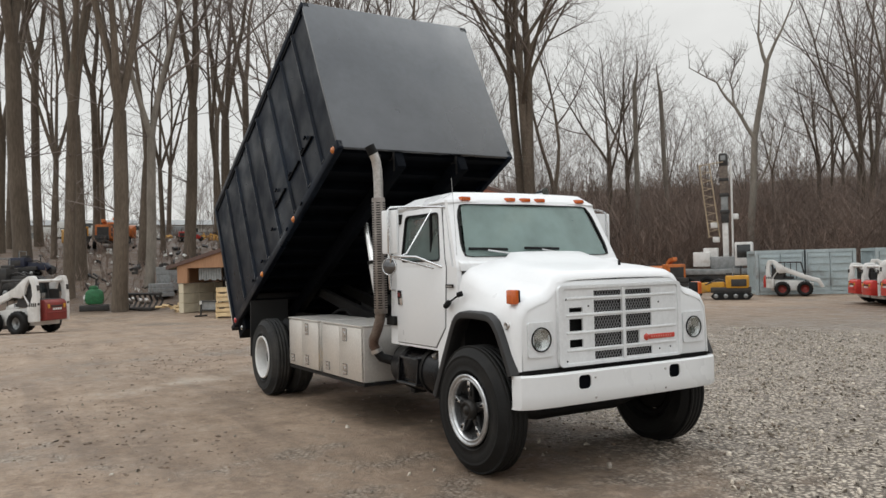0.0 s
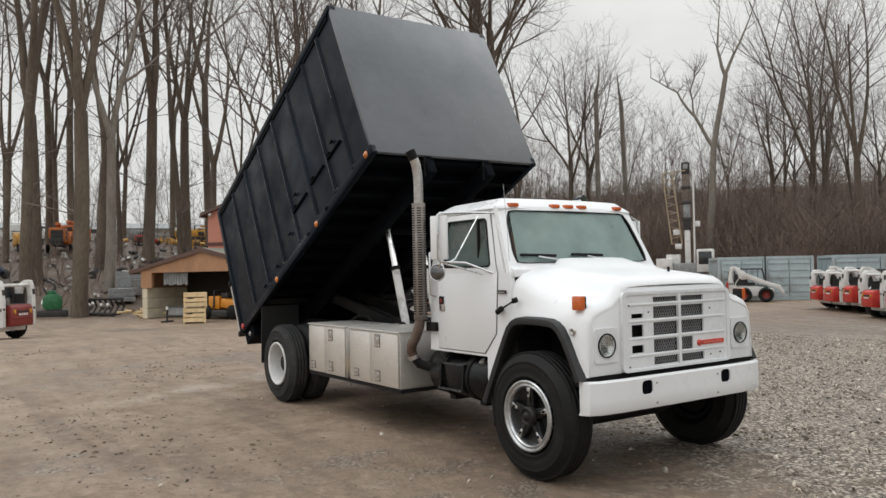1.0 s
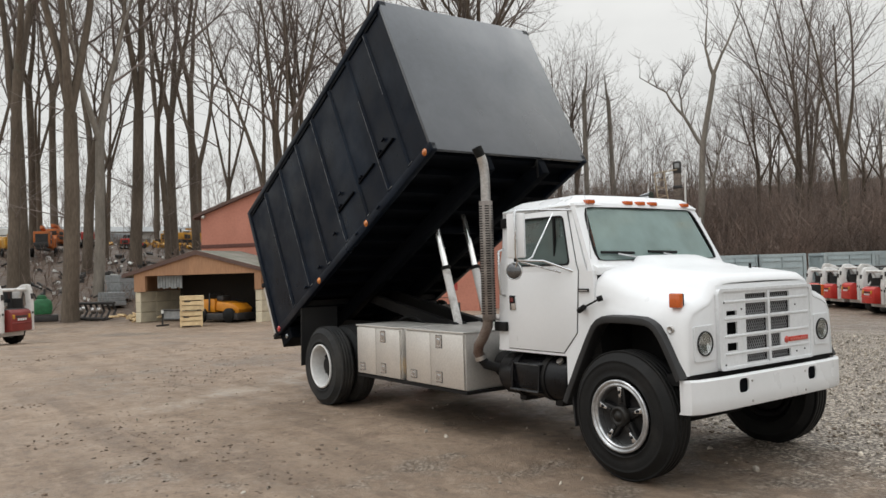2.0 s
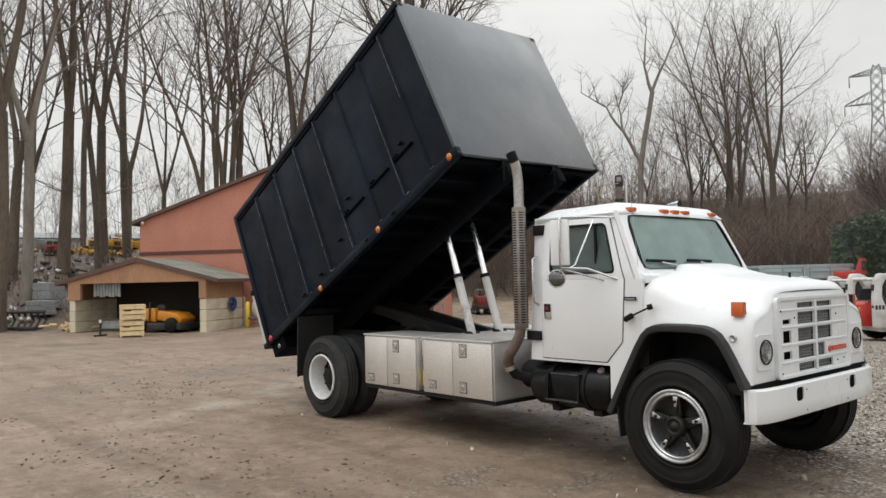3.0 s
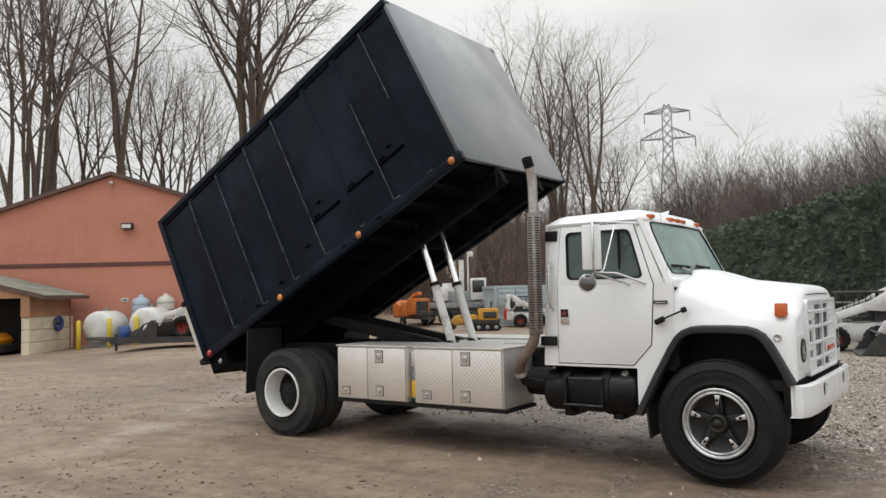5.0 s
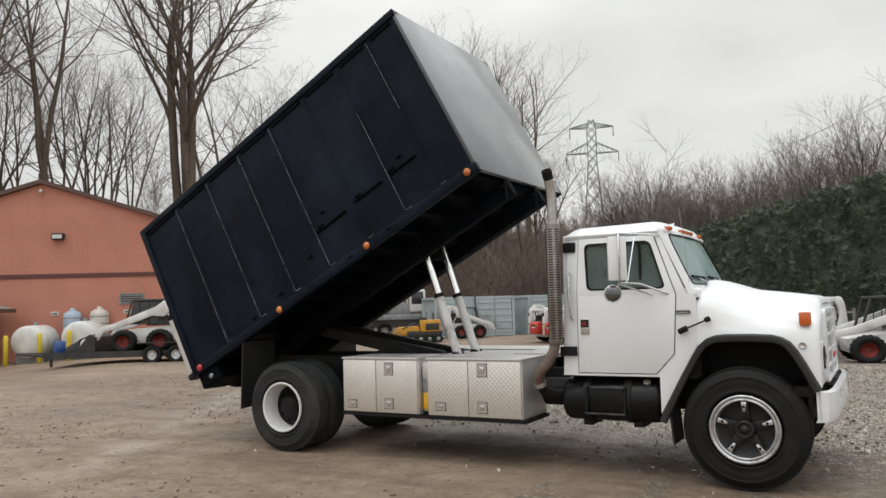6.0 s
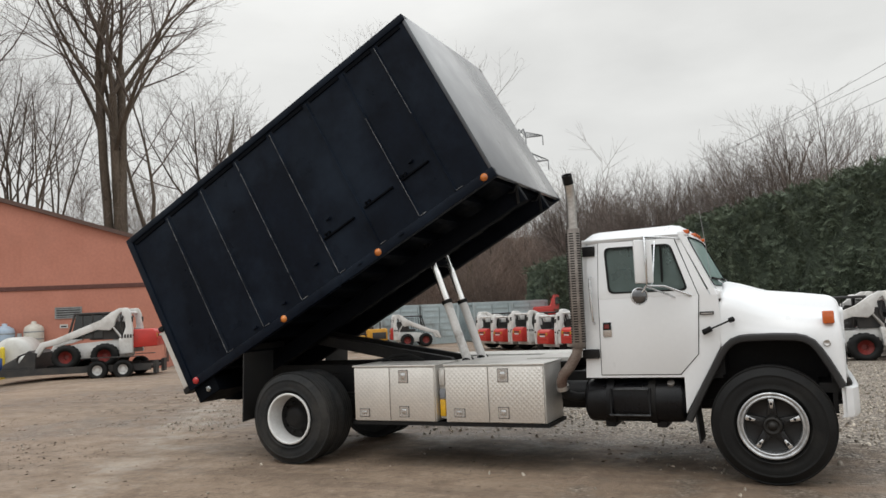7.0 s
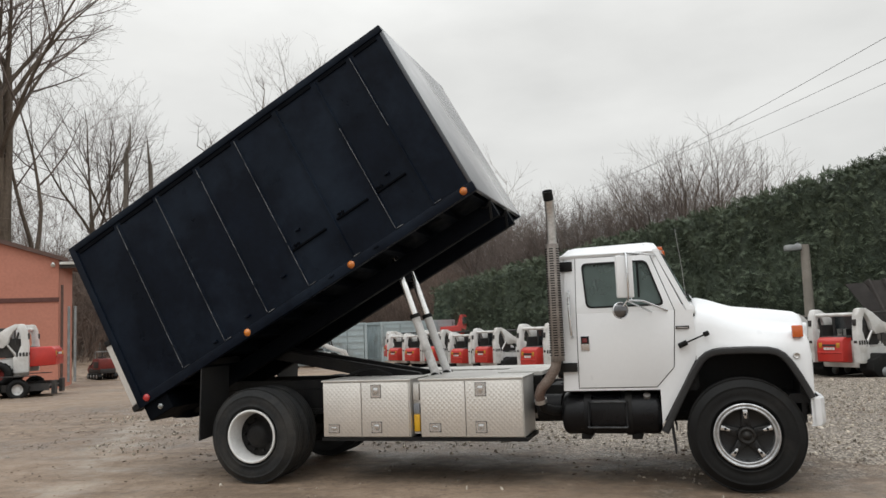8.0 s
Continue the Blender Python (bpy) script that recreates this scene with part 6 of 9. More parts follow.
def crate(m, label):
    c = thing("wooden_crate", label, "crate", m, group="stacked crates")
    for z, h in ((0.06, 0.15), (0.245, 0.14), (0.43, 0.13)):
        for s in (-1, 1):
            box_part("board", (-0.58, 0.58, s * 0.5 - 0.012, s * 0.5 + 0.012, z, z + h), M_PINE, c)
            box_part("board", (s * 0.57 - 0.012, s * 0.57 + 0.012, -0.49, 0.49, z, z + h), M_PINE, c)
    for sx in (-1, 1):
        for s in (-1, 1):
            box_part("post", (sx * 0.53 - 0.04, sx * 0.53 + 0.04, s * 0.46 - 0.04, s * 0.46 + 0.04, 0.0, 0.57), M_PINE, c)
    box_part("lid", (-0.59, 0.59, -0.51, 0.51, 0.572, 0.59), M_PINE, c)
    for s in (-1, 1):
        box_part("bar_mark", (-0.4, -0.1, s * 0.515 - 0.002, s * 0.515 + 0.002, 0.36, 0.40), M_DARK, c)
    return c


crate(FAR @ pose(-23.80, 2.93, 0.0, 0, 0, 72) @ Matrix.Diagonal((0.66, 0.68, 0.92, 1)), "new pine shipping crate on the dirt by the shed")
crate(FAR @ pose(-23.79, 2.95, 0.548, 0, 0, 75) @ Matrix.Diagonal((0.68, 0.70, 0.92, 1)), "new pine shipping crate stacked on another crate")


M_AMBPAINT = mat("amber_machine_paint", (0.70, 0.27, 0.015), (0.60, 0.21, 0.012), rough=0.45, scale=3, var=0.08, coat=0.2)


def mower(m):
    t = thing("ride_on_mower", "yellow and black ride-on mower parked in the shed", "mower", m)
    bm = bmesh.new()
    add_prism(bm, [(-0.2, 0.55), (1.1, 0.35), (1.25, 0.6), (0.9, 0.85), (-0.1, 0.95)], -0.45, 0.45, axis="y", bevel=0.04)
    part("hood", bm, M_AMBPAINT, t, smooth=40)
    box_part("engine_cover", (-1.0, -0.3, -0.4, 0.4, 0.45, 1.05), M_AMBPAINT, t, 0.04)
    box_part("deck", (-1.1, 1.4, -0.75, 0.75, 0.12, 0.42), M_DARK, t, 0.05)
    box_part("seat", (-0.35, 0.1, -0.25, 0.25, 0.95, 1.2), M_DARK, t, 0.06)
    tube_part("roll_bar", [(-0.6, -0.45, 0.5), (-0.6, -0.4, 1.3), (-0.6, 0.4, 1.3), (-0.6, 0.45, 0.5)], 0.04, M_DARK, t)
    for x in (-0.8, 0.9):
        for s in (-1, 1):
            bm = bmesh.new()
            add_lathe(bm, [(0.0, -0.12), (0.27, -0.12), (0.33, -0.07), (0.33, 0.07), (0.27, 0.12), (0.0, 0.12)], pose(x, s * 0.72, 0.33, 90, 0, 0), 20)
            part("tyre", bm, M_RUBBER, t)


mower(SHED_M @ pose(3.65, 0.62, 0, 0, 0, -6) @ Matrix.Scale(0.84, 4))
bx = thing("metal_tray", "grey metal machine guard with two lamps", "machine part", FAR @ pose(-24.7, 2.6, 0, 0, 0, 31))
tube_part("frame", [(-0.55, 0.0, 0.0), (-0.52, 0.0, 0.58), (0.52, 0.0, 0.58), (0.55, 0.0, 0.0)], 0.035, M_DARK, bx, 8)
tube_part("lower_bar", [(-0.53, 0.0, 0.24), (0.53, 0.0, 0.24)], 0.03, M_DARK, bx, 8)
box_part("mesh_panel", (-0.5, 0.5, 0.01, 0.02, 0.25, 0.56), M_GREY, bx)
for s in (-1, 1):
    tube_part("foot", [(s * 0.54, -0.3, 0.03), (s * 0.54, 0.3, 0.03)], 0.03, M_DARK, bx, 8)
for s in (-1, 1):
    box_part("lamp", (s * 0.5 - 0.05, s * 0.5 + 0.05, -0.06, -0.03, 0.46, 0.58), M_TANK, bx)

# ----- bollards, tanks -----
for k, (x, y) in enumerate(((-29.63, 10.37), (-28.58, 11.13), (-27.68, 11.80))):
    b = thing("bollard", "yellow steel bollard in front of the tanks", "bollard", pose(x, y, ground_z(x, y) - 0.02), group="bollards by the tanks")
    bm = bmesh.new()
    add_lathe(bm, [(0.0, 0.0), (0.09, 0.0), (0.09, 1.18), (0.06, 1.24), (0.0, 1.26)], pose(0, 0, 0), 16)
    part("post", bm, M_POST, b)


def fuel_tank(m, length, r, label):
    t = thing("storage_tank", label, "tank", m, group="white storage tanks")
    bm = bmesh.new()
    q = pose(-length / 2, 0, r + 0.28, 0, 90, 0)
    add_lathe(bm, [(0, -0.12), (r * 0.5, -0.10), (r * 0.85, -0.04), (r, 0.05), (r, length - 0.05), (r * 0.85, length + 0.04), (r * 0.5, length + 0.1), (0, length + 0.12)], q, 28)
    part("shell", bm, M_TANK, t)
    for x in (-length * 0.3, length * 0.3):
        box_part("saddle", (x - 0.08, x + 0.08, -r * 0.8, r * 0.8, 0, 0.45), M_GREY, t)
    tube_part("fill_cap", [(0, 0, r * 2 + 0.25), (0, 0, r * 2 + 0.42)], 0.09, M_GREY, t)


fuel_tank(pose(-29.78, 11.73, -0.33, 0, 0, ANG_B - 90), 1.75, 0.66, "dirty white horizontal fuel tank beside the wall")
fuel_tank(pose(-28.16, 12.88, -0.25, 0, 0, ANG_B - 90), 1.75, 0.68, "white horizontal fuel tank with dirt streaks")


def poly_tank(m, material, label):
    t = thing("plastic_tank", label, "tank", m, group="upright plastic tanks")
    bm = bmesh.new()
    add_lathe(bm, [(0, 0), (0.42, 0), (0.45, 0.05), (0.45, 1.15), (0.40, 1.3), (0.2, 1.42), (0.12, 1.44), (0.12, 1.55), (0, 1.56)], pose(0, 0, 0), 24)
    part("shell", bm, material, t)
    for z in (0.3, 0.7, 1.05):
        bm = bmesh.new()
        add_lathe(bm, [(0.452, z - 0.03), (0.465, z), (0.452, z + 0.03)], pose(0, 0, 0), 24)
        part("hoop", bm, M_GREY, t)
    box_part("stand", (-0.4, 0.4, -0.4, 0.4, -1.15, 0.0), M_DARK, t)


poly_tank(pose(-29.72, 13.38, 0.62, 0, 0, 0) @ Matrix.Scale(0.86, 4), mat("pale_blue_plastic", (0.33, 0.42, 0.52), (0.4, 0.47, 0.55), rough=0.4, var=0.06), "pale blue upright plastic tank on a stand")
poly_tank(pose(-28.83, 14.05, 0.66, 0, 0, 0) @ Matrix.Scale(0.86, 4), mat("milky_plastic", (0.58, 0.55, 0.48), (0.5, 0.47, 0.42), rough=0.4, var=0.06), "milky upright plastic tank on a stand")

# ---------- skid-steer loaders ----------


def wheel_set(t, xs_, y, r, w, rim_m):
    for x in xs_:
        for s in (-1, 1):
            wh = new("wheel")
            wh.parent = t
            q = pose(x, s * y, r, 90, 0, 0)
            bm = bmesh.new()
            add_lathe(bm, [(r * 0.5, -w), (r * 0.85, -w), (r, -w * 0.6), (r, w * 0.6), (r * 0.85, w), (r * 0.5, w)], q, 36, close=True)
            for v in bm.verts:
                c = q.inverted() @ v.co
                if math.hypot(c.x, c.y) > r * 0.95 and round(math.atan2(c.y, c.x) / (2 * math.pi / 36)) % 2:
                    v.co = q @ Vector((c.x * 0.94, c.y * 0.94, c.z))
            part("tyre", bm, M_RUBBER, wh)
            bm = bmesh.new()
            add_lathe(bm, [(r * 0.52, -w * 0.8), (r * 0.5, -w * 0.3), (r * 0.2, -w * 0.2), (r * 0.2, w * 0.2), (r * 0.5, w * 0.3), (r * 0.52, w * 0.8)], q, 20)
            add_lathe(bm, [(0, 0.04), (r * 0.25, 0.04)], q, 16)
            part("rim", bm, rim_m, wh)


def loader(m, label, tail=None, rim=None, tracks=False, bucket=True, half=0.47, door=(0.46, 1.20), ext=0.0, glazed=False, group="skid-steer loaders in a row"):
    """A compact skid-steer loader that looks along local +x, with a coloured rear door."""
    t = thing("skid_steer_loader", label, "loader", m, group=group)
    tail, rim = tail or M_LRED, rim or M_DRED
    if tracks:
        for s in (-1, 1):
            tr = new("track")
            tr.parent = t
            bm = bmesh.new()
            pts = [(-0.95, 0.02), (0.75, 0.02), (1.0, 0.22), (0.95, 0.45), (0.5, 0.62), (-0.7, 0.72), (-1.15, 0.55), (-1.18, 0.25)]
            add_prism(bm, pts, s * 0.72 - 0.2, s * 0.72 + 0.2, axis="y", bevel=0.03)
            part("belt", bm, M_RUBBER, tr, smooth=40)
            for k in range(4):
                bm = bmesh.new()
                add_lathe(bm, [(0, -0.21), (0.13, -0.21), (0.13, 0.21), (0, 0.21)], pose(-0.75 + k * 0.45, s * 0.72, 0.2, 90, 0, 0), 16)
                part("roller", bm, M_GREY, tr)
    else:
        wheel_set(t, (-0.58, 0.55), 0.72, 0.42, 0.14, rim)
    bm = bmesh.new()
    add_prism(bm, [(-1.15, 0.32), (0.95, 0.32), (1.0, 0.72), (0.2, 0.86), (-0.7, 0.92), (-1.2, 1.10)], -0.55, 0.55, axis="y", bevel=0.03)
    part("body", bm, M_LWHITE, t, smooth=40)
    bm = bmesh.new()
    d0, d1 = door
    add_prism(bm, [(-1.55 - ext, d0 + 0.04), (-1.18, d0), (-1.15, d1), (-1.42 - ext, d1), (-1.51 - ext, d1 - 0.09), (-1.535 - ext, d0 + (d1 - d0) * 0.6)], -half, half, axis="y", bevel=0.035)
    dr = part("rear_door", bm, tail, t, "coloured engine rear door", smooth=40)
    bm = bmesh.new()
    add_prism(bm, [(-1.565 - ext, d0 + 0.30), (-1.53 - ext, d0 + 0.285), (-1.53 - ext, d0 + 0.33), (-1.556 - ext, d0 + 0.33)], -half * 0.94, half * 0.94, axis="y")
    part("crease", bm, tail, dr)
    box_part("engine_hood", (-1.36, -0.72, -half, half, d1 - 0.04, d1 + 0.02), M_DARK, t, 0.03)
    for s in (-1, 1):
        box_part("tail_lamp", (-1.545 - ext, -1.50 - ext, s * (half - 0.12) - 0.045, s * (half - 0.12) + 0.045, d1 - 0.30, d1 - 0.16), M_YEL, t, 0.01)
        # tall rear post of the lift frame
        bm = bmesh.new()
        add_prism(bm, [(-1.40, 0.46), (-1.02, 0.44), (-0.98, 0.95), (-1.12, 1.10), (-1.20, 1.36), (-1.17, 1.66), (-1.06, 1.90), (-1.14, 2.02), (-1.27, 2.00), (-1.35, 1.82), (-1.40, 1.30)], s * 0.66 - 0.085, s * 0.66 + 0.085, axis="y", bevel=0.03)
        part("upright", bm, M_LWHITE, t, "white steel lift-frame post", smooth=40)
        box_part("pivot_recess", (-1.405, -1.355, s * 0.66 - 0.045, s * 0.66 + 0.045, 1.52, 1.70), M_DARK, t, 0.008)
        box_part("pivot_recess", (-1.405, -1.37, s * 0.66 - 0.05, s * 0.66 + 0.05, 1.02, 1.10), M_DARK, t, 0.008)
        # lift arm: a broad cheek behind the cab that narrows forward to the quick-attach
        bm = bmesh.new()
        pts = [(-1.20, 2.0), (-1.02, 2.01), (-0.78, 1.88), (-0.45, 1.62), (0.85, 1.06), (1.30, 0.94), (1.52, 0.52), (1.36, 0.47), (1.16, 0.78), (0.78, 0.86), (-0.35, 1.30), (-0.72, 1.26), (-0.86, 1.40), (-0.90, 1.62), (-1.0, 1.80)]
        add_prism(bm, pts, s * 0.68 - 0.06, s * 0.68 + 0.06, axis="y", bevel=0.018)
        part("lift_arm", bm, M_LWHITE, t, "white steel lift arm", smooth=40)
        bm = bmesh.new()
        add_tube(bm, [(-1.12, s * 0.70, 0.92), (-0.80, s * 0.70, 1.40)], [0.05, 0.032], 10)
        part("lift_ram", bm, M_STEEL, t, smooth=50)
        tube_part("hose", [(-1.15, s * 0.60, 1.0), (-1.02, s * 0.62, 1.4), (-1.1, s * 0.60, 1.75)], 0.03, M_DARK, t, 6)
        bm = bmesh.new()
        add_box(bm, -1.10, -0.50, s * 0.58 - 0.02, s * 0.58 + 0.02, 0.95, 1.55, bevel=0.01)
        part("inner_plate", bm, M_DARK, t)
        for k in range(4):
            x = -1.38 + k * 0.085
            box_part("number_bar", (x, x + 0.055, s * 0.748 - 0.004, s * 0.748 + 0.004, 0.98, 1.10), M_DARK, t)
    for k in range(4):
        y = -half * 0.42 + k * half * 0.22
        box_part("badge_bar", (-1.556 - ext, -1.53 - ext, y, y + half * 0.15, d0 + 0.38, d0 + 0.45), M_LWHITE, t)
    box_part("louvre_slot", (-1.545 - ext, -1.51 - ext, -half * 0.5, half * 0.5, d1 - 0.26, d1 - 0.20), M_DARK, t)
    bm = bmesh.new()
    add_tube(bm, [(-1.2, -0.66, 1.84), (-1.2, 0.66, 1.84)], 0.055, 12)
    part("cross_tube", bm, M_LWHITE, t, smooth=40)
    cabn = new("cab")
    cabn.parent = t
    # open cage: roof, corner posts, side bars, a seat and a glazed front
    bm = bmesh.new()
    add_box(bm, -0.8, 0.42, -0.46, 0.46, 1.82, 1.90, bevel=0.03)
    part("cab_roof", bm, M_DARK, cabn, "dark cab roof", smooth=40)
    for s in (-1, 1):
        tube_part("front_post", [(0.6, s * 0.44, 1.0), (0.38, s * 0.44, 1.84)], 0.035, M_DARK, cabn, 8)
        tube_part("rear_post", [(-0.74, s * 0.44, 1.0), (-0.74, s * 0.44, 1.84)], 0.045, M_DARK, cabn, 8)
        for x in (-0.45, -0.15, 0.15):
            tube_part("side_bar", [(x, s * 0.44, 0.95), (x, s * 0.44, 1.83)], 0.014, M_DARK, cabn, 5)
    bm = bmesh.new()
    add_prism(bm, [(-0.55, 0.95), (0.0, 0.95), (0.02, 1.08), (-0.38, 1.10), (-0.44, 1.62), (-0.56, 1.62)], -0.27, 0.27, axis="y", bevel=0.03)
    part("seat", bm, M_DARK, cabn, smooth=40)
    if glazed:
        bm = bmesh.new()
        add_prism(bm, [(-0.72, 1.0), (0.52, 1.0), (0.34, 1.81), (-0.72, 1.81)], -0.43, 0.43, axis="y", bevel=0.01)
        part("glazing", bm, M_DKGLASS, cabn, "dark tinted cab glazing")
    box_part("rear_screen", (-0.765, -0.735, -0.38, 0.38, 1.42, 1.80), M_DKGLASS, cabn)
    if bucket:
        bm = bmesh.new()
        add_prism(bm, [(1.4, 0.1), (2.05, 0.06), (2.05, 0.1), (1.5, 0.16), (1.46, 0.55), (1.62, 0.66), (1.58, 0.7), (1.38, 0.6)], -0.85, 0.85, axis="y")
        for s in (-1, 1):
            add_prism(bm, [(1.4, 0.1), (2.0, 0.1), (1.62, 0.66), (1.4, 0.6)], s * 0.84 - 0.015, s * 0.84 + 0.015, axis="y")
        part("bucket", bm, M_DARK, t, "dark steel bucket")
    return t


ROW = [(-7.46, 23.85), (-8.71, 24.85), (-10.75, 27.15), (-12.0, 28.15), (-13.2, 29.15)]
BIG = Matrix.Diagonal((1.06, 1.06, 0.93, 1))
L1 = loader(on_ground(*ROW[2], 52) @ BIG, "white skid-steer loader with a bright red rear door", half=0.38)
copy_thing(L1, on_ground(*ROW[3], 53) @ BIG)
copy_thing(L1, on_ground(*ROW[4], 51) @ BIG)
L2 = loader(on_ground(*ROW[0], 52) @ BIG, "white tracked loader with a bright red rear door", tracks=True, bucket=False, half=0.38)
copy_thing(L2, on_ground(*ROW[1], 52) @ BIG)
copy_thing(L1, on_ground(-4.4, 24.6, 50))
copy_thing(L1, on_ground(-4.2, 17.4, 48))
for x, y, a in ((-1.6, 18.4, 195), (1.0, 15.7, 193)):
    tagged(copy_thing(L1, on_ground(x, y, a)), label="white skid-steer loader with red rims by the hedge", group="loaders by the hedge")
tagged(copy_thing(L1, on_ground(3.05, 18.3, 50)), group="loaders by the hedge")
tagged(copy_thing(L2, on_ground(4.5, 15.5, 41)), group="loaders by the hedge")
loader(on_ground(-20.5, 32.8, 34) @ Matrix.Scale(0.96, 4), "white skid-steer loader with red rims near the containers", bucket=False, group="loaders by the containers")
tagged(copy_thing(L1, on_ground(-15.2, 33.6, 30)), label="white skid-steer loader with red rims near the containers", group="loaders by the containers")
loader(pose(-25.7, -3.1, ground_z(-25.7, -3.1) - 0.01, 0, 0, 222), "white skid-steer loader with a dark red rear door", tail=M_DRED, rim=M_GREY, group="lone loader")

# trailer with a loader on it
TR = pose(-21.82, 10.91, -0.10, 0, 0, 33)
trailer = thing("flatbed_trailer", "black tandem-axle flatbed trailer on the dirt", "trailer", TR)
box_part("deck", (-3.2, 2.1, -1.06, 1.06, 0.30, 0.38), M_DARK, trailer)
for s in (-1, 1):
    box_part("side_rail", (-3.2, 2.1, s * 1.075 - 0.015, s * 1.075 + 0.015, 0.26, 0.48), M_DARK, trailer)
    box_part("fender", (0.0, 1.75, s * 1.2 - 0.13, s * 1.2 + 0.13, 0.72, 0.745), M_DARK, trailer)
tube_part("tongue", [(-3.2, -0.8, 0.36), (-4.6, 0, 0.42), (-3.2, 0.8, 0.36)], 0.05, M_DARK, trailer)
tube_part("jack", [(-3.0, -1.0, 0.0), (-3.0, -1.0, 0.6)], 0.05, M_DARK, trailer)
for s in (-1, 1):
    box_part("ramp", (2.12, 2.22, s * 0.65 - 0.22, s * 0.65 + 0.22, 0.12, 0.55), M_DARK, trailer)
wheel_set(trailer, (0.45, 1.25), 1.2, 0.33, 0.10, M_WRIM)
loader(TR @ pose(-0.05, 0, 0.38, 0, 0, 180) @ Matrix.Diagonal((1.08, 1.12, 0.98, 1)), "white skid-steer loader with red rear door on the trailer", half=0.60, door=(0.62, 1.26), ext=0.55, glazed=True, group="loader on the trailer")
gen = thing("hose_machine", "dark machine with a pale hose reel on the trailer", "machine", TR @ pose(-2.3, -0.2, 0.38))
bm = bmesh.new()
add_prism(bm, [(-0.5, 0.0), (0.75, 0.0), (0.7, 0.5), (0.3, 0.62), (-0.4, 0.25)], -0.35, 0.35, axis="y", bevel=0.03)
part("body", bm, M_DARK, gen, smooth=40)
bm = bmesh.new()
add_lathe(bm, [(0, -0.06), (0.16, -0.06), (0.2, 0.0), (0.16, 0.06), (0, 0.06)], pose(0.3, -0.42, 0.34, 90, 0, 0), 20)
part("reel", bm, M_TANK, gen)
tube_part("hose", [(0.0, -0.3, 0.3), (0.1, -0.42, 0.5), (0.4, -0.4, 0.62), (0.7, -0.38, 0.4)], 0.03, M_DARK, gen)
drum = thing("blue_drum", "small blue plastic drum on the trailer deck", "drum", TR @ pose(-3.0, -0.35, 0.38))
bm = bmesh.new()
add_lathe(bm, [(0, 0), (0.19, 0), (0.2, 0.03), (0.2, 0.2), (0.205, 0.22), (0.2, 0.24), (0.2, 0.45), (0.17, 0.48), (0, 0.48)], pose(0, 0, 0), 24)
part("shell", bm, M_BLUE, drum)

# ---------- containers ----------


def container(m, length=3.2, label="blue-grey steel storage container"):
    c = thing("storage_container", label, "container", m, group="storage containers")
    bm = bmesh.new()
    add_box(bm, 0.04, length - 0.04, 0.06, 2.38, 0.12, 2.34)
    part("shell", bm, M_BOX, c)
    bm = bmesh.new()
    n_c = int(length / 0.28)
    for s_y in (0.03, 2.41):
        for k in range(n_c):
            x = 0.15 + k * 0.28
            add_box(bm, x, x + 0.14, s_y - 0.03, s_y + 0.03, 0.2, 2.28)
    tagged(part("corrugation", bm, M_BOX, c), kind="stuff")
    bm = bmesh.new()
    for x in (0.0, length):
        for y in (0.0, 2.44):
            add_box(bm, x - 0.08, x + 0.08, y - 0.08, y + 0.08, 0.0, 2.44)
    for z in (0.1, 2.38):
        for y in (0.0, 2.44):
            add_box(bm, 0, length, y - 0.06, y + 0.06, z - 0.08, z + 0.08)
        for x in (0.0, length):
            add_box(bm, x - 0.06, x + 0.06, 0, 2.44, z - 0.08, z + 0.08)
    part("frame", bm, M_BOX, c)
    for k in range(2):
        d = box_part("door", (-0.05, 0.0, 0.12 + k * 1.12, 1.2 + k * 1.12, 0.2, 2.28), M_BOX, c)
        for z in (0.5, 0.9, 1.3, 1.7, 2.08):
            box_part("door_rib", (-0.085, -0.05, 0.15 + k * 1.12, 1.16 + k * 1.12, z - 0.035, z + 0.035), M_BOX, c)
    return c


C1 = container(on_ground(-19.2, 36.2, 135))
for x, y, a in ((-20.97, 34.43, 135), (-16.6, 38.6, 133), (-14.7, 40.4, 133), (-12.6, 42.6, 130)):
    copy_thing(C1, on_ground(x, y, a))

# ---------- drill rig, yellow and orange machines ----------
rig = thing("crane_truck", "grey crane truck with a raised telescopic boom", "crane truck", on_ground(-27.0, 36.0, 35))
box_part("chassis", (-3.5, 3.2, -1.1, 1.1, 0.6, 1.1), M_DARK, rig)
box_part("deck", (-3.4, 1.0, -1.2, 1.2, 1.1, 1.45), M_GREY, rig, 0.03)
box_part("turret", (-1.2, 0.6, -0.8, 0.8, 1.45, 2.2), M_GREY, rig, 0.06)
box_part("counterweight", (-2.2, -1.2, -0.9, 0.9, 1.6, 2.5), M_LWHITE, rig, 0.05)
box_part("operator_cab", (0.25, 1.30, -1.0, 0.1, 1.6, 3.05), M_LWHITE, rig, 0.08, "pale grey operator cab")
box_part("cab_window", (0.38, 1.16, -1.02, -0.98, 2.1, 2.9), M_DKGLASS, rig, 0.03)
for a, b, r, mm in ((1.6, 4.4, 0.17, M_LWHITE), (4.3, 5.0, 0.22, M_DARK), (4.95, 6.1, 0.20, M_GREY), (6.0, 7.9, 0.24, mat("brown_boom_paint", (0.17, 0.135, 0.11), (0.11, 0.088, 0.072), rough=0.7, var=0.15))):
    bm = bmesh.new()
    add_box(bm, -0.3 - r, -0.3 + r, -r, r, a, b, bevel=0.03)
    part("boom_section", bm, mm, rig, smooth=40)
box_part("boom_head", (-0.56, -0.04, -0.27, 0.27, 7.85, 8.65), M_DARK, rig, 0.08)
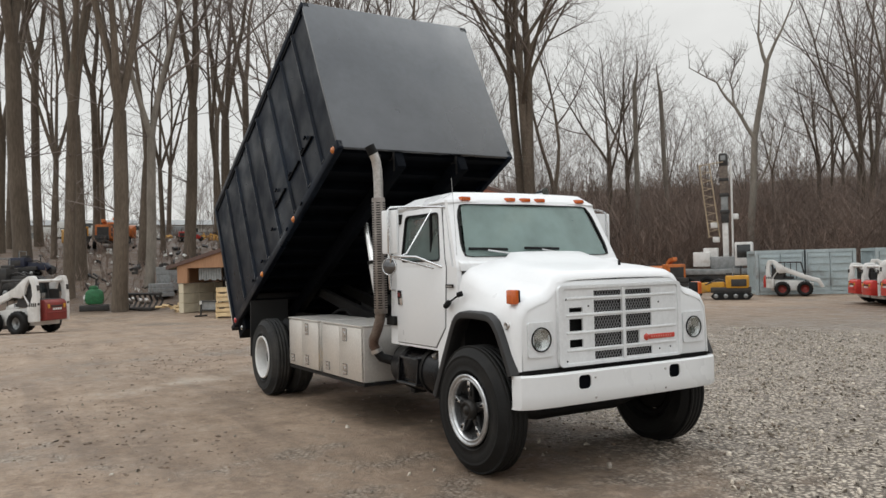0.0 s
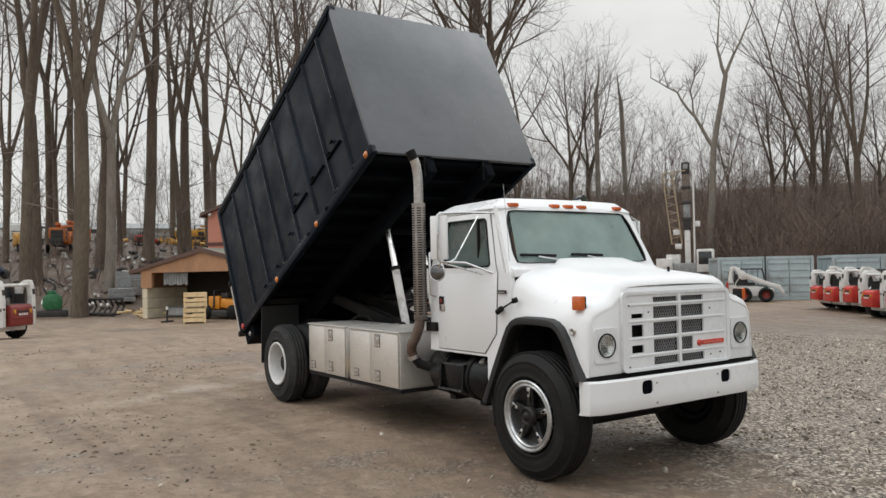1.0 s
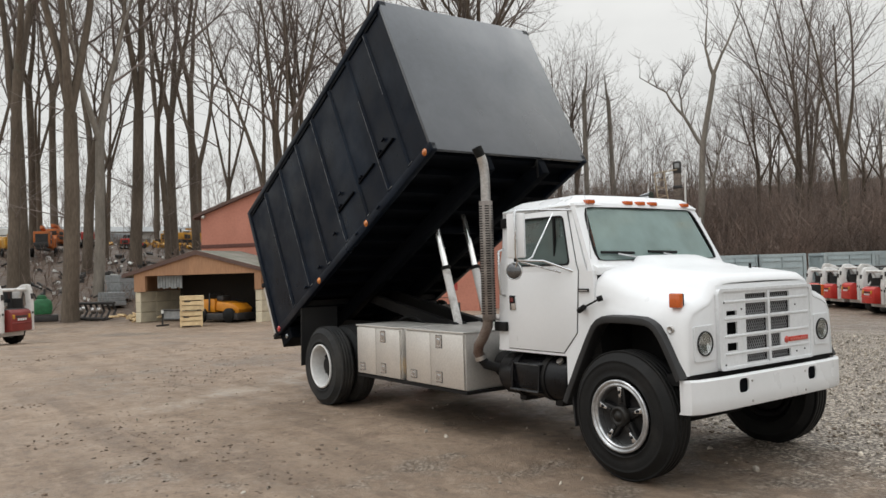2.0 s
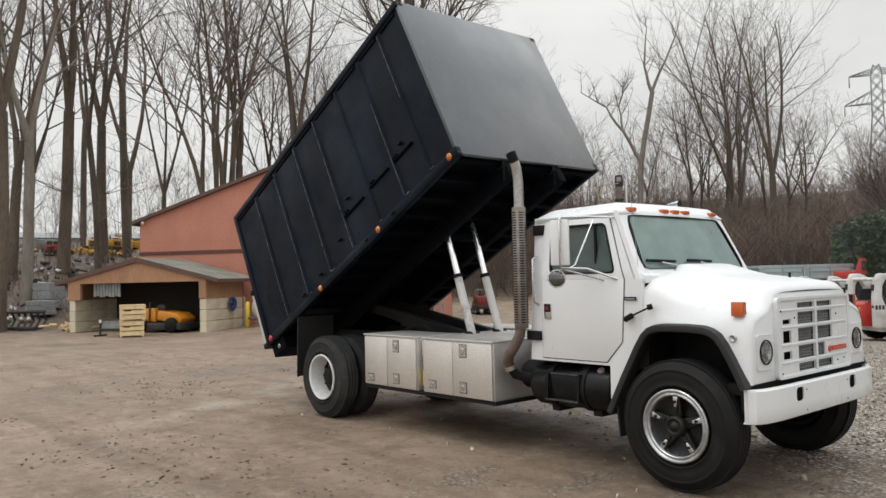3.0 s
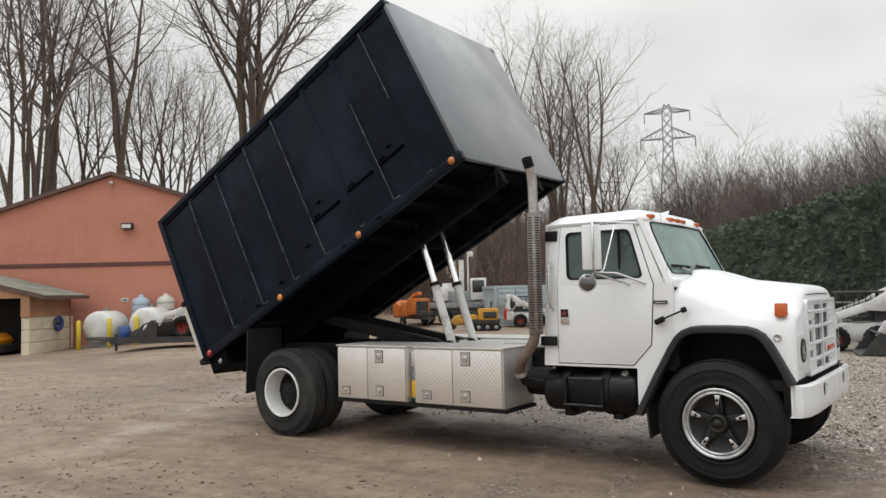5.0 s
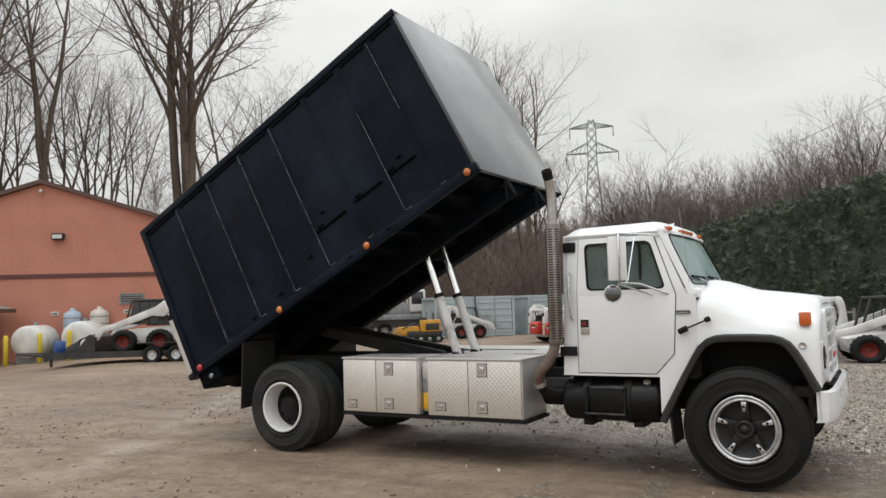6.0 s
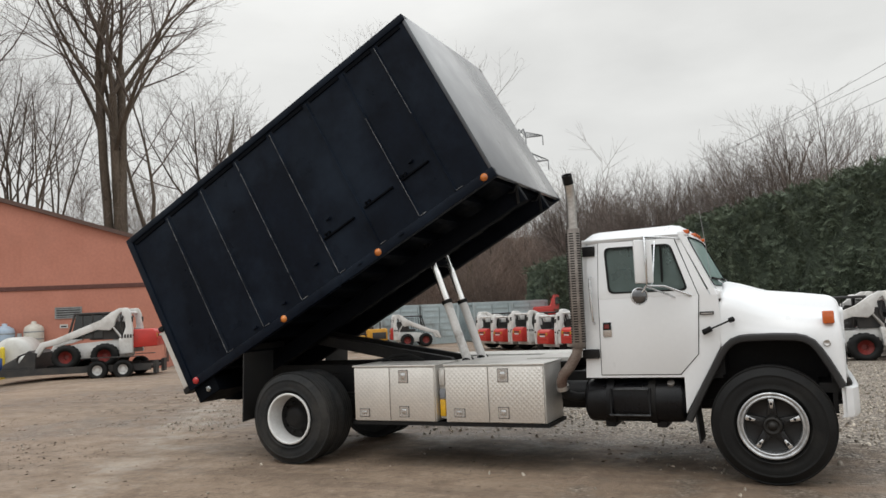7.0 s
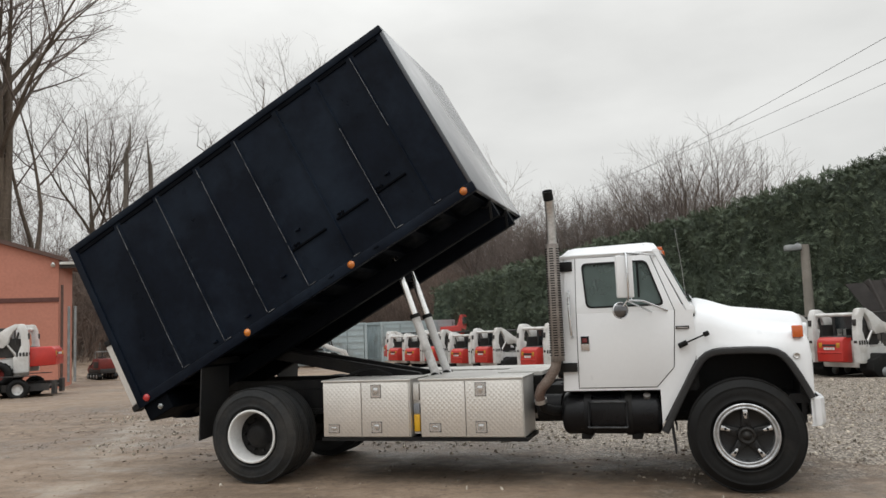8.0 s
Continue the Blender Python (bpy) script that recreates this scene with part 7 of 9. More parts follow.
for z in (5.0, 6.05, 7.0):
    box_part("boom_collar", (-0.58, -0.02, -0.28, 0.28, z - 0.10, z + 0.10), M_DARK, rig, 0.03)
box_part("head_window", (-0.45, -0.15, -0.295, -0.26, 8.2, 8.5), M_GREY, rig, 0.02)
tube_part("boom_pipe", [(0.12, -0.3, 1.6), (0.16, -0.32, 8.2)], 0.06, M_LWHITE, rig)
for x, z in ((-0.95, 4.0), (0.3, 4.5), (-0.85, 3.1)):
    box_part("side_lamp", (x - 0.2, x + 0.2, -0.3, 0.1, z, z + 0.34), M_LWHITE, rig, 0.05)
box_part("cabinet", (-1.6, -0.75, -0.6, 0.2, 2.0, 2.75), M_LWHITE, rig, 0.04)
mast = new("ladder_mast")
mast.parent = rig
M_MAST = mat("tan_mast_paint", (0.42, 0.33, 0.22), (0.32, 0.25, 0.17), rough=0.6, scale=3, var=0.1)
for x0, x1 in ((-1.25, -1.72), (-0.62, -1.12)):
    tube_part("mast_rail", [(x0, -0.2, 3.4), (x1, -0.3, 8.0)], 0.045, M_MAST, mast, 6)
for k in range(18):
    f = k / 17
    z = 3.5 + 4.4 * f
    tube_part("rung", [(-1.27 - 0.45 * f, -0.2, z), (-0.64 - 0.46 * f, -0.2, z + 0.16 * (1 if k % 2 else -1))], 0.022, M_MAST, mast, 5)
tube_part("mast_top", [(-1.72, -0.3, 7.95), (-0.3, -0.3, 8.1)], 0.035, M_MAST, mast, 6)
wheel_set(rig, (-2.6, -1.4, 2.2), 1.05, 0.5, 0.15, M_GREY)


def grinder(m, paint, label):
    """A small tracked stump machine: body, engine cover, boom, guard."""
    t = thing("compact_machine", label, "machine", m, group="compact yard machines")
    box_part("engine_cover", (-1.0, 0.2, -0.55, 0.55, 0.65, 1.35), paint, t, 0.07)
    box_part("base", (-1.1, 1.0, -0.5, 0.5, 0.4, 0.7), M_DARK, t, 0.04)
    bm = bmesh.new()
    add_prism(bm, [(0.2, 0.6), (1.6, 0.35), (1.9, 0.6), (1.5, 0.95), (0.3, 1.0)], -0.3, 0.3, axis="y", bevel=0.04)
    part("boom", bm, paint, t, smooth=40)
    for s in (-1, 1):
        bm = bmesh.new()
        add_prism(bm, [(-1.0, 0.02), (0.8, 0.02), (1.0, 0.2), (0.8, 0.42), (-1.0, 0.42), (-1.2, 0.22)], s * 0.5 - 0.14, s * 0.5 + 0.14, axis="y", bevel=0.03)
        tk = part("track", bm, M_RUBBER, t)
        for k in range(4):
            bm = bmesh.new()
            add_lathe(bm, [(0, -0.15), (0.12, -0.15), (0.14, 0.0), (0.12, 0.15), (0, 0.15)], pose(-0.85 + k * 0.52, s * 0.5, 0.22, 90, 0, 0), 14)
            part("roller", bm, M_GREY, tk)
        box_part("side_cover", (-0.9, -0.1, s * 0.56 - 0.02, s * 0.56 + 0.02, 0.75, 1.15), M_DARK, t, 0.01)
        tube_part("hose", [(0.1, s * 0.2, 1.0), (0.6, s * 0.34, 1.15), (1.3, s * 0.3, 0.85)], 0.035, M_DARK, t, 6)
    bm = bmesh.new()
    add_lathe(bm, [(0, -0.06), (0.34, -0.06), (0.36, 0.0), (0.34, 0.06), (0, 0.06)], pose(1.85, 0, 0.4, 90, 0, 0), 18)
    part("cutter_wheel", bm, M_DARK, t)
    bm = bmesh.new()
    add_box(bm, -0.25, 0.2, -0.2, 0.2, 1.3, 1.5, bevel=0.04)
    part("control_box", bm, M_DARK, t, smooth=40)
    tube_part("exhaust", [(-0.6, 0.2, 1.3), (-0.6, 0.2, 1.75)], 0.05, M_DARK, t)
    tube_part("guard_rail", [(-0.2, -0.5, 1.3), (-0.2, -0.5, 1.8), (-0.2, 0.5, 1.8), (-0.2, 0.5, 1.3)], 0.03, M_GREY, t, 8)
    return t


grinder(on_ground(-20.9, 28.2, 215) @ Matrix.Scale(0.9, 4), M_YEL, "yellow tracked stump machine near the loaders")


def chipper(m, paint, label, tilt=18):
    """A towed wood chipper: hopper, drum housing, engine box, discharge chute, drawbar."""
    t = thing("wood_chipper", label, "chipper", m, group="wood chippers")
    box_part("engine_box", (-1.4, -0.1, -0.6, 0.6, 0.85, 2.0), paint, t, 0.06)
    box_part("drum_housing", (-0.1, 1.0, -0.7, 0.7, 0.7, 1.75), paint, t, 0.08)
    bm = bmesh.new()
    add_prism(bm, [(1.0, 0.8), (2.3, 0.6), (2.4, 1.9), (1.0, 1.5)], -0.75, 0.75, axis="y", bevel=0.03)
    part("hopper", bm, paint, t, smooth=40)
    bm = bmesh.new()
    add_prism(bm, [(0.25, 1.7), (0.62, 1.7), (0.55, 2.08), (-0.15, 2.38), (-1.05, 2.46), (-1.12, 2.22), (-0.2, 2.12), (0.22, 1.96)], -0.15, 0.15, axis="y", bevel=0.02)
    part("chute", bm, paint, t, smooth=40)
    for z in (1.05, 1.45):
        box_part("panel", (-1.2, -0.3, -0.625, -0.605, z, z + 0.3), M_DARK, t, 0.01)
    box_part("tool_tray", (-2.2, -1.5, -0.5, 0.5, 0.74, 1.1), M_DARK, t, 0.03)
    tube_part("feed_bar", [(1.9, -0.85, 1.7), (2.35, -0.85, 2.0), (2.35, 0.85, 2.0), (1.9, 0.85, 1.7)], 0.04, M_DARK, t, 6)
    box_part("frame", (-2.6, 1.6, -0.35, 0.35, 0.55, 0.72), M_DARK, t)
    box_part("grille", (-1.43, -1.40, -0.45, 0.45, 1.1, 1.8), M_DARK, t)
    wheel_set(t, (0.1,), 0.85, 0.38, 0.12, M_GREY)
    tube_part("jack", [(-2.4, 0, 0.0), (-2.4, 0, 0.7)], 0.05, M_DARK, t)
    return t


CH = chipper(on_ground(-28.5, 32.2, 150) @ Matrix.Scale(0.9, 4), M_ORA, "orange towed wood chipper")
for x, y, a, k in ((-65.5, 5.0, 165, 1.12), (-69.0, 6.6, 150, 1.05)):
    copy_thing(CH, on_ground(x, y, a) @ Matrix.Scale(k, 4))
chipper(on_ground(-66.0, 2.9, 190) @ Matrix.Scale(0.9, 4), M_YEL, "yellow-orange towed wood chipper on the bank")
CY = chipper(on_ground(-77.0, 21.0, 75) @ Matrix.Scale(0.8, 4), M_YEL, "yellow towed wood chipper on the bank")
copy_thing(CY, on_ground(-74.0, 17.6, 60) @ Matrix.Scale(0.75, 4))
grinder(on_ground(-70.5, 12.8, 80) @ Matrix.Scale(0.7, 4), M_LRED, "red compact machine on the bank")
grinder(on_ground(-72.0, 9.6, 170), M_LRED, "red compact machine on the bank")
grinder(on_ground(-72.0, 18.6, 120), M_YEL, "yellow compact machine on the bank")
grinder(on_ground(-46.5, -2.8, 60) @ Matrix.Scale(1.25, 4), M_DARK, "black compact machine under the trees")
M_NAVY = mat("navy_machine_paint", (0.010, 0.014, 0.034), (0.018, 0.022, 0.045), rough=0.5, scale=3, var=0.1)
grinder(on_ground(-52.5, -1.6, 60) @ Matrix.Scale(0.9, 4), M_NAVY, "dark navy compact machine under the trees")
grinder(on_ground(-29.0, 24.7, 150) @ Matrix.Scale(0.78, 4), M_DRED, "dark compact machine with a red cover behind the building")
bluet = thing("blue_barrel", "tall blue plastic barrel near the containers", "barrel", on_ground(-24.6, 35.4, 0))
bm = bmesh.new()
add_lathe(bm, [(0, 0), (0.28, 0), (0.3, 0.04), (0.3, 0.5), (0.315, 0.53), (0.3, 0.56), (0.3, 1.0), (0.315, 1.03), (0.3, 1.06), (0.3, 1.45), (0.26, 1.5), (0, 1.5)], pose(0, 0, 0), 24)
part("shell", bm, mat("bright_blue_plastic", (0.02, 0.09, 0.42), rough=0.45, var=0.08), bluet)
green = thing("green_machine", "green engine unit on the bank's edge", "machine", on_ground(-42.5, 1.3, 80) @ Matrix.Scale(1.08, 4))
bm = bmesh.new()
add_prism(bm, [(-0.36, 0.34), (0.40, 0.34), (0.46, 0.62), (0.42, 0.98), (0.26, 1.12), (-0.26, 1.12), (-0.42, 0.95), (-0.46, 0.60)], -0.40, 0.40, axis="y", bevel=0.07)
part("body", bm, M_GREEN, green, smooth=40)
bm = bmesh.new()
add_prism(bm, [(-0.30, 1.10), (0.22, 1.10), (0.18, 1.24), (0.05, 1.32), (-0.2, 1.30)], -0.28, 0.28, axis="y", bevel=0.04)
part("tank", bm, M_GREEN, green, smooth=40)
for yy, zz, r in ((-0.18, 0.62, 0.13), (0.2, 0.74, 0.09), (0.05, 0.44, 0.07)):
    bm = bmesh.new()
    add_lathe(bm, [(r * 0.4, 0.07), (r, 0.06), (r, 0.0)], pose(-0.45, yy, zz, 0, -90, 0), 16)
    part("pulley", bm, M_STEEL, green)
tube_part("handle", [(-0.25, -0.3, 1.1), (-0.4, -0.36, 1.42), (-0.4, 0.36, 1.42), (-0.25, 0.3, 1.1)], 0.03, M_DARK, green, 6)
box_part("skid", (-0.7, 0.7, -0.5, 0.5, 0.0, 0.3), M_DARK, green, 0.03)
tube_part("exhaust", [(0.1, 0, 1.3), (0.1, 0, 1.6)], 0.05, M_DARK, green)
gb = thing("grapple_attachment", "black steel loader attachment lying on the ground", "attachment", on_ground(-41.8, 3.6, 35) @ Matrix.Scale(1.3, 4))
for k in range(7):
    x = -0.9 + k * 0.3
    tube_part("tine", [(x, -0.35, 0.05), (x, 0.2, 0.1), (x, 0.42, 0.4), (x, 0.25, 0.72)], 0.05, M_DARK, gb, 6)
for z, y in ((0.72, 0.25), (0.1, -0.3)):
    tube_part("bar", [(-1.0, y, z), (1.0, y, z)], 0.06, M_DARK, gb, 8)
for dx in (0.25, -0.4, 0.6):
    bm = bmesh.new()
    add_lathe(bm, [(0, 0), (0.09, 0), (0.09, 0.3), (0, 0.3)], pose(dx, -0.1, 0.35, 60, 0, 20), 10)
    part("cylinder", bm, M_STEEL, gb)
for x, y, a, h in ((-46.4, 6.2, 20, 1.5), (-45.0, 5.4, 10, 0.8)):
    slab = thing("concrete_slab_stack", "stack of grey concrete slabs on the bank", "slab stack", on_ground(x, y, a), group="slab stacks")
    for k in range(3):
        bm = bmesh.new()
        add_box(bm, -0.9 + 0.06 * k, 0.9 - 0.08 * k, -0.5, 0.5, k * h / 3 + 0.01, (k + 1) * h / 3, bevel=0.03)
        part("slab", bm, M_GREY, slab)

# heaps of small scrap on the bank: stuff


def scrap(name, label, spots, material, size, n, seed):
    r_ = random.Random(seed)
    bm = bmesh.new()
    for k in range(n):
        cx, cy, w = spots[k % len(spots)]
        x, y = cx + r_.gauss(0, w), cy + r_.gauss(0, w)
        q = Matrix.Translation((x, y, ground_z(x, y) + r_.uniform(0, 0.35))) @ Euler((r_.uniform(-0.5, 0.5), r_.uniform(-0.5, 0.5), r_.uniform(0, 6.3))).to_matrix().to_4x4()
        a, b, c = (size * r_.uniform(0.2, 1.0) for _ in range(3))
        if r_.random() < 0.4:
            add_tube(bm, [q @ Vector((-a, 0, 0)), q @ Vector((a, 0, b * 0.3))], c * 0.12 + 0.02, 6)
        else:
            add_box(bm, -a / 2, a / 2, -b / 2, b / 2, -c / 4, c / 4, m=q)
    ob = part(name, bm, material)
    return tagged(ob, label, "scrap", kind="stuff")


scrap("scrap_heap", "dark machine parts strewn on the wooded bank", [(-48, 4, 2.2), (-53, 8, 3), (-57, 3, 3), (-60, 11, 3), (-66, 14, 4), (-56, 12, 3)], M_DARK, 0.55, 110, 11)
scrap("pale_scrap", "pale scrap and boards strewn on the bank", [(-48, 3, 2), (-53, 6, 3), (-62, 9, 4), (-72, 16, 5), (-78, 20, 5), (-75, 26, 5)], M_TANK, 0.40, 90, 12)
scrap("brown_debris", "brown brush and stone debris beside the shed", [(-38.2, 5.6, 0.6), (-39.2, 6.0, 0.7)], M_PINE, 0.45, 60, 13)
scrap("yellow_debris", "yellow and tan timber and machine debris heaped on the bank", [(-74, 15, 2.2), (-78, 19, 2.5), (-71, 17, 1.6)], M_YEL, 0.8, 90, 14)
far_cars = [(-82, 5), (-86, 11), (-90, 17), (-84, 22), (-92, 27), (-80, 28), (-95, 3)]
for k, (x, y) in enumerate(far_cars):
    v = thing("parked_van", "pale parked van far up the bank", "van", on_ground(x, y, 60 + 17 * k), group="far parked vans")
    bm = bmesh.new()
    add_prism(bm, [(-2.4, 0.5), (2.3, 0.5), (2.4, 1.1), (1.6, 1.3), (1.0, 2.05), (-2.4, 2.1)], -0.95, 0.95, axis="y", bevel=0.08)
    part("body", bm, (M_TANK, M_LWHITE, M_GREY)[k % 3], v, smooth=40)
    box_part("window_band", (-0.2, 1.35, -0.97, 0.97, 1.4, 1.85), M_DKGLASS, v)
    wheel_set(v, (-1.5, 1.5), 0.85, 0.34, 0.11, M_GREY)
wh = thing("far_warehouse", "long white warehouse far behind the trees", "building", pose(-118, -6, 4.0, 0, 0, 80))
box_part("wall", (-5, 60, 0, 14, 0, 4.6), M_TANK, wh)
bm = bmesh.new()
add_prism(bm, [(-1, 4.6), (15, 4.6), (7, 5.8)], -6, 61, axis="x")
part("roof", bm, M_GREY, wh)
for k in range(8):
    box_part("bay_door", (k * 7.2, k * 7.2 + 4, -0.06, 0.0, 0, 3.6), M_GREY, wh)

# ---------- hedge ----------
M_LEAF = mat("conifer_hedge_foliage", (0.080, 0.104, 0.069), (0.114, 0.140, 0.091), rough=0.8, scale=0.7, fine=5, bump=0, var=0.10, island=0.25)
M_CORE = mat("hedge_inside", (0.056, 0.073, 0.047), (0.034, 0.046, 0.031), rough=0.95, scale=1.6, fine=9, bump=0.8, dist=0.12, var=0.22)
HP = [(-16.2, 43.2, 4.5), (-9, 36.0, 5.2), (-2.7, 30.0, 5.8), (2.0, 25.5, 6.3), (6.7, 21.0, 7.0), (13.0, 15.0, 7.9), (17.0, 11.2, 8.3)]


def hedge_at(f):
    k = min(int(f * (len(HP) - 1)), len(HP) - 2)
    a, b = Vector(HP[k]), Vector(HP[k + 1])
    return a.lerp(b, f * (len(HP) - 1) - k)


def bulge(f, h):
    """How far the hedge's face swells out or in, in clumps about a metre wide."""
    return 0.46 * noise.noise((f * 40, h * 3.6, 2)) + 0.30 * noise.noise((f * 100, h * 10, 6)) - 0.10 * h


hedge = thing("hedge", "tall dark green conifer hedge along the yard's edge", "hedge", pose(0, 0, -0.2))
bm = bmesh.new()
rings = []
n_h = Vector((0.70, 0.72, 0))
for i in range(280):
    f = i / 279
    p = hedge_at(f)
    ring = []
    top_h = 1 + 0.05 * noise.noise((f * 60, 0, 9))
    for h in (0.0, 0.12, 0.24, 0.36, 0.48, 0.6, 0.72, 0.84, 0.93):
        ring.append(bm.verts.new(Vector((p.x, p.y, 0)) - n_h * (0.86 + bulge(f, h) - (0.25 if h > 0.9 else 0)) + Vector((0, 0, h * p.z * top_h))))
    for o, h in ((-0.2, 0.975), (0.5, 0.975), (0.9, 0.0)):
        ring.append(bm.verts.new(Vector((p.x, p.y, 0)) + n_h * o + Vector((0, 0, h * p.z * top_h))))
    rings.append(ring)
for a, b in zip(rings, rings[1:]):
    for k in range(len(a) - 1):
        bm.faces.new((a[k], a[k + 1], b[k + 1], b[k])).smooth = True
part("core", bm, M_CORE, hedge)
r_ = random.Random(21)
lv, lf = [], []
for i in range(26000):
    f = r_.random() ** 0.9
    p = hedge_at(f)
    h = r_.random()
    o = -0.86 - bulge(f, h) + r_.uniform(-0.06, 0.12)
    z = h * p.z
    if r_.random() < 0.20:
        o, z = r_.uniform(-0.9, 0.6), p.z * (0.97 + 0.05 * noise.noise((f * 60, 0, 9))) + r_.uniform(-0.1, 0.10 + 0.25 * r_.random() ** 4)
    c = Vector((p.x, p.y, z)) + n_h * o
    # one flat spray of narrow leaflets that leans out of the face, up or drooping
    d = Vector((r_.uniform(-1.1, 0.4), r_.uniform(-1.1, 0.4), r_.uniform(-0.5, 1.1))).normalized()
    e = d.cross(Vector((r_.uniform(-1, 1), r_.uniform(-1, 1), r_.uniform(-1, 1)))).normalized()
    s = r_.uniform(0.12, 0.30)
    for k_ in range(5):
        q = (k_ - 2) * 0.42 + r_.uniform(-0.12, 0.12)
        b = c + d * s * 0.16 * (2 - abs(k_ - 2))
        dd = (d * math.cos(q) + e * math.sin(q)) * s * (1.0 - 0.16 * abs(k_ - 2))
        ww = d.cross(e) * r_.uniform(-0.3, 0.3) * s * 0.16 + (e * math.cos(q) - d * math.sin(q)) * s * 0.085
        k = len(lv)
        lv += [tuple(b), tuple(b + dd * 0.55 + ww), tuple(b + dd), tuple(b + dd * 0.5 - ww)]
        lf.append((k, k + 1, k + 2, k + 3))
me = bpy.data.meshes.new("foliage")
me.from_pydata(lv, [], lf)
me.materials.append(M_LEAF)
fo = new("foliage", me)
fo.parent = hedge
tagged(fo, kind="stuff")

# lamp post, gravel heap, slatted bin, fence
M_POLE = mat("weathered_pole", (0.27, 0.245, 0.21), (0.20, 0.18, 0.155), rough=0.85, scale=2, var=0.1)
lp = thing("lamp_post", "weathered pale pole with a small lamp head", "lamp post", on_ground(3.65, 19.86, 0))
tube_part("pole", [(0, 0, 0), (0.03, 0, 4.25)], [0.17, 0.14], M_POLE, lp, 14)
bm = bmesh.new()
add_box(bm, -0.62, -0.08, -0.16, 0.16, 4.06, 4.26, bevel=0.05)
part("lamp_head", bm, M_GREY, lp, smooth=40)
tube_part("bracket", [(0, 0, 4.2), (-0.2, 0, 4.3), (-0.3, 0, 4.22)], 0.03, M_GREY, lp, 6)
heap = thing("gravel_heap", "long low heap of grey-brown gravel", "heap", pose(0, 0, -0.35))
bm = bmesh.new()
NGH = 40
hv = []
for j in range(13):
    row = []
    for i in range(NGH):
        f, g_ = i / (NGH - 1), j / 12
        x = -0.6 + 8.0 * f
        y = 19.6 + 4.2 * g_ - 0.1 * x
        env = math.sin(math.pi * min(max(f, 0), 1)) ** 0.5 * math.sin(math.pi * g_)
        row.append(bm.verts.new((x, y, -0.05 + env * (2.0 + 0.35 * noise.noise((x * 0.6, y * 0.6, 3))))))
    hv.append(row)
for a, b in zip(hv, hv[1:]):
    for i in range(NGH - 1):
        bm.faces.new((a[i], a[i + 1], b[i + 1], b[i])).smooth = True
part("mound", bm, mat("heap_gravel", (0.17, 0.15, 0.13), (0.11, 0.095, 0.085), rough=0.95, scale=3, fine=22, bump=0.6, dist=0.05, var=0.2), heap)
sb = thing("slatted_bin", "dark weathered slatted steel bin behind the loaders", "bin", on_ground(6.35, 17.4, 4))
M_SLAT = mat("dark_rusty_steel", (0.046, 0.041, 0.039), (0.078, 0.070, 0.066), rough=0.8, scale=3, var=0.2)
bm = bmesh.new()
add_prism(bm, [(-0.6, 1.3), (-1.5, 2.75), (2.6, 2.9), (2.4, 1.2)], 0.0, 0.08, axis="y")
part("side_plate", bm, M_SLAT, sb)
bm = bmesh.new()
add_prism(bm, [(-0.6, 1.3), (-1.5, 2.75), (2.6, 2.9), (2.4, 1.2)], 2.0, 2.08, axis="y")
part("side_plate", bm, M_SLAT, sb)
for k in range(9):
    x = -1.2 + k * 0.42
    tube_part("slat", [(x + 0.35 * (1 - k / 9), -0.05, 1.3), (x - 0.2 * (1 - k / 9), -0.05, 2.8)], 0.06, M_SLAT, sb, 5)
box_part("frame", (-0.6, 2.4, 0.0, 2.0, 0.9, 1.3), M_SLAT, sb)
for x in (-0.3, 2.0):
    box_part("leg", (x, x + 0.25, 0.1, 1.9, 0, 0.95), M_SLAT, sb)
fence = thing("timber_fence", "weathered grey timber fence before the hedge", "fence", pose(0, 0, -0.34))
for i in range(15):
    x, y = -17.5 + i * 1.25, 41.5 - i * 1.24
    tube_part("post", [(x, y, 0), (x, y, 1.45)], 0.06, M_POLE, fence, 6)
    if i < 14:
        for z in (0.6, 0.95, 1.3):
            tube_part("rail", [(x, y, z), (x + 1.25, y - 1.24, z)], 0.05, M_POLE, fence, 4)
pick = thing("red_pickup", "red vehicle with a dark body behind the containers", "vehicle", on_ground(-13.4, 40.6, 20, 1.0))
bm = bmesh.new()
add_prism(bm, [(-2.2, 0.4), (2.2, 0.4), (2.3, 0.95), (1.2, 1.05), (0.6, 1.7), (-0.9, 1.75), (-1.1, 1.05), (-2.2, 1.0)], -0.9, 0.9, axis="y", bevel=0.06)
part("body", bm, M_LRED, pick, smooth=40)
box_part("window_band", (-0.8, 0.65, -0.92, 0.92, 1.15, 1.55), M_DKGLASS, pick)
box_part("stand", (-2.0, 2.0, -0.8, 0.8, -1.0, 0.4), M_DARK, pick)

# pylon and wires
# lightened grey: distance haze is part of the lattice colour
M_PYL = mat("galvanised_in_haze", (0.30, 0.31, 0.32), (0.25, 0.26, 0.27), rough=0.7, metal=0.2, var=0.1)
PX, PY = -56.0, 162.8
py = thing("power_pylon", "grey steel lattice power pylon in the distance", "pylon", pose(PX, PY, 0, 0, 0, 19))
Hp = 43.0


def leg_w(z):
    return 3.6 - (3.6 - 1.0) * min(z / 33.0, 1) - 0.5 * max(0, (z - 41.5) / 1.5)


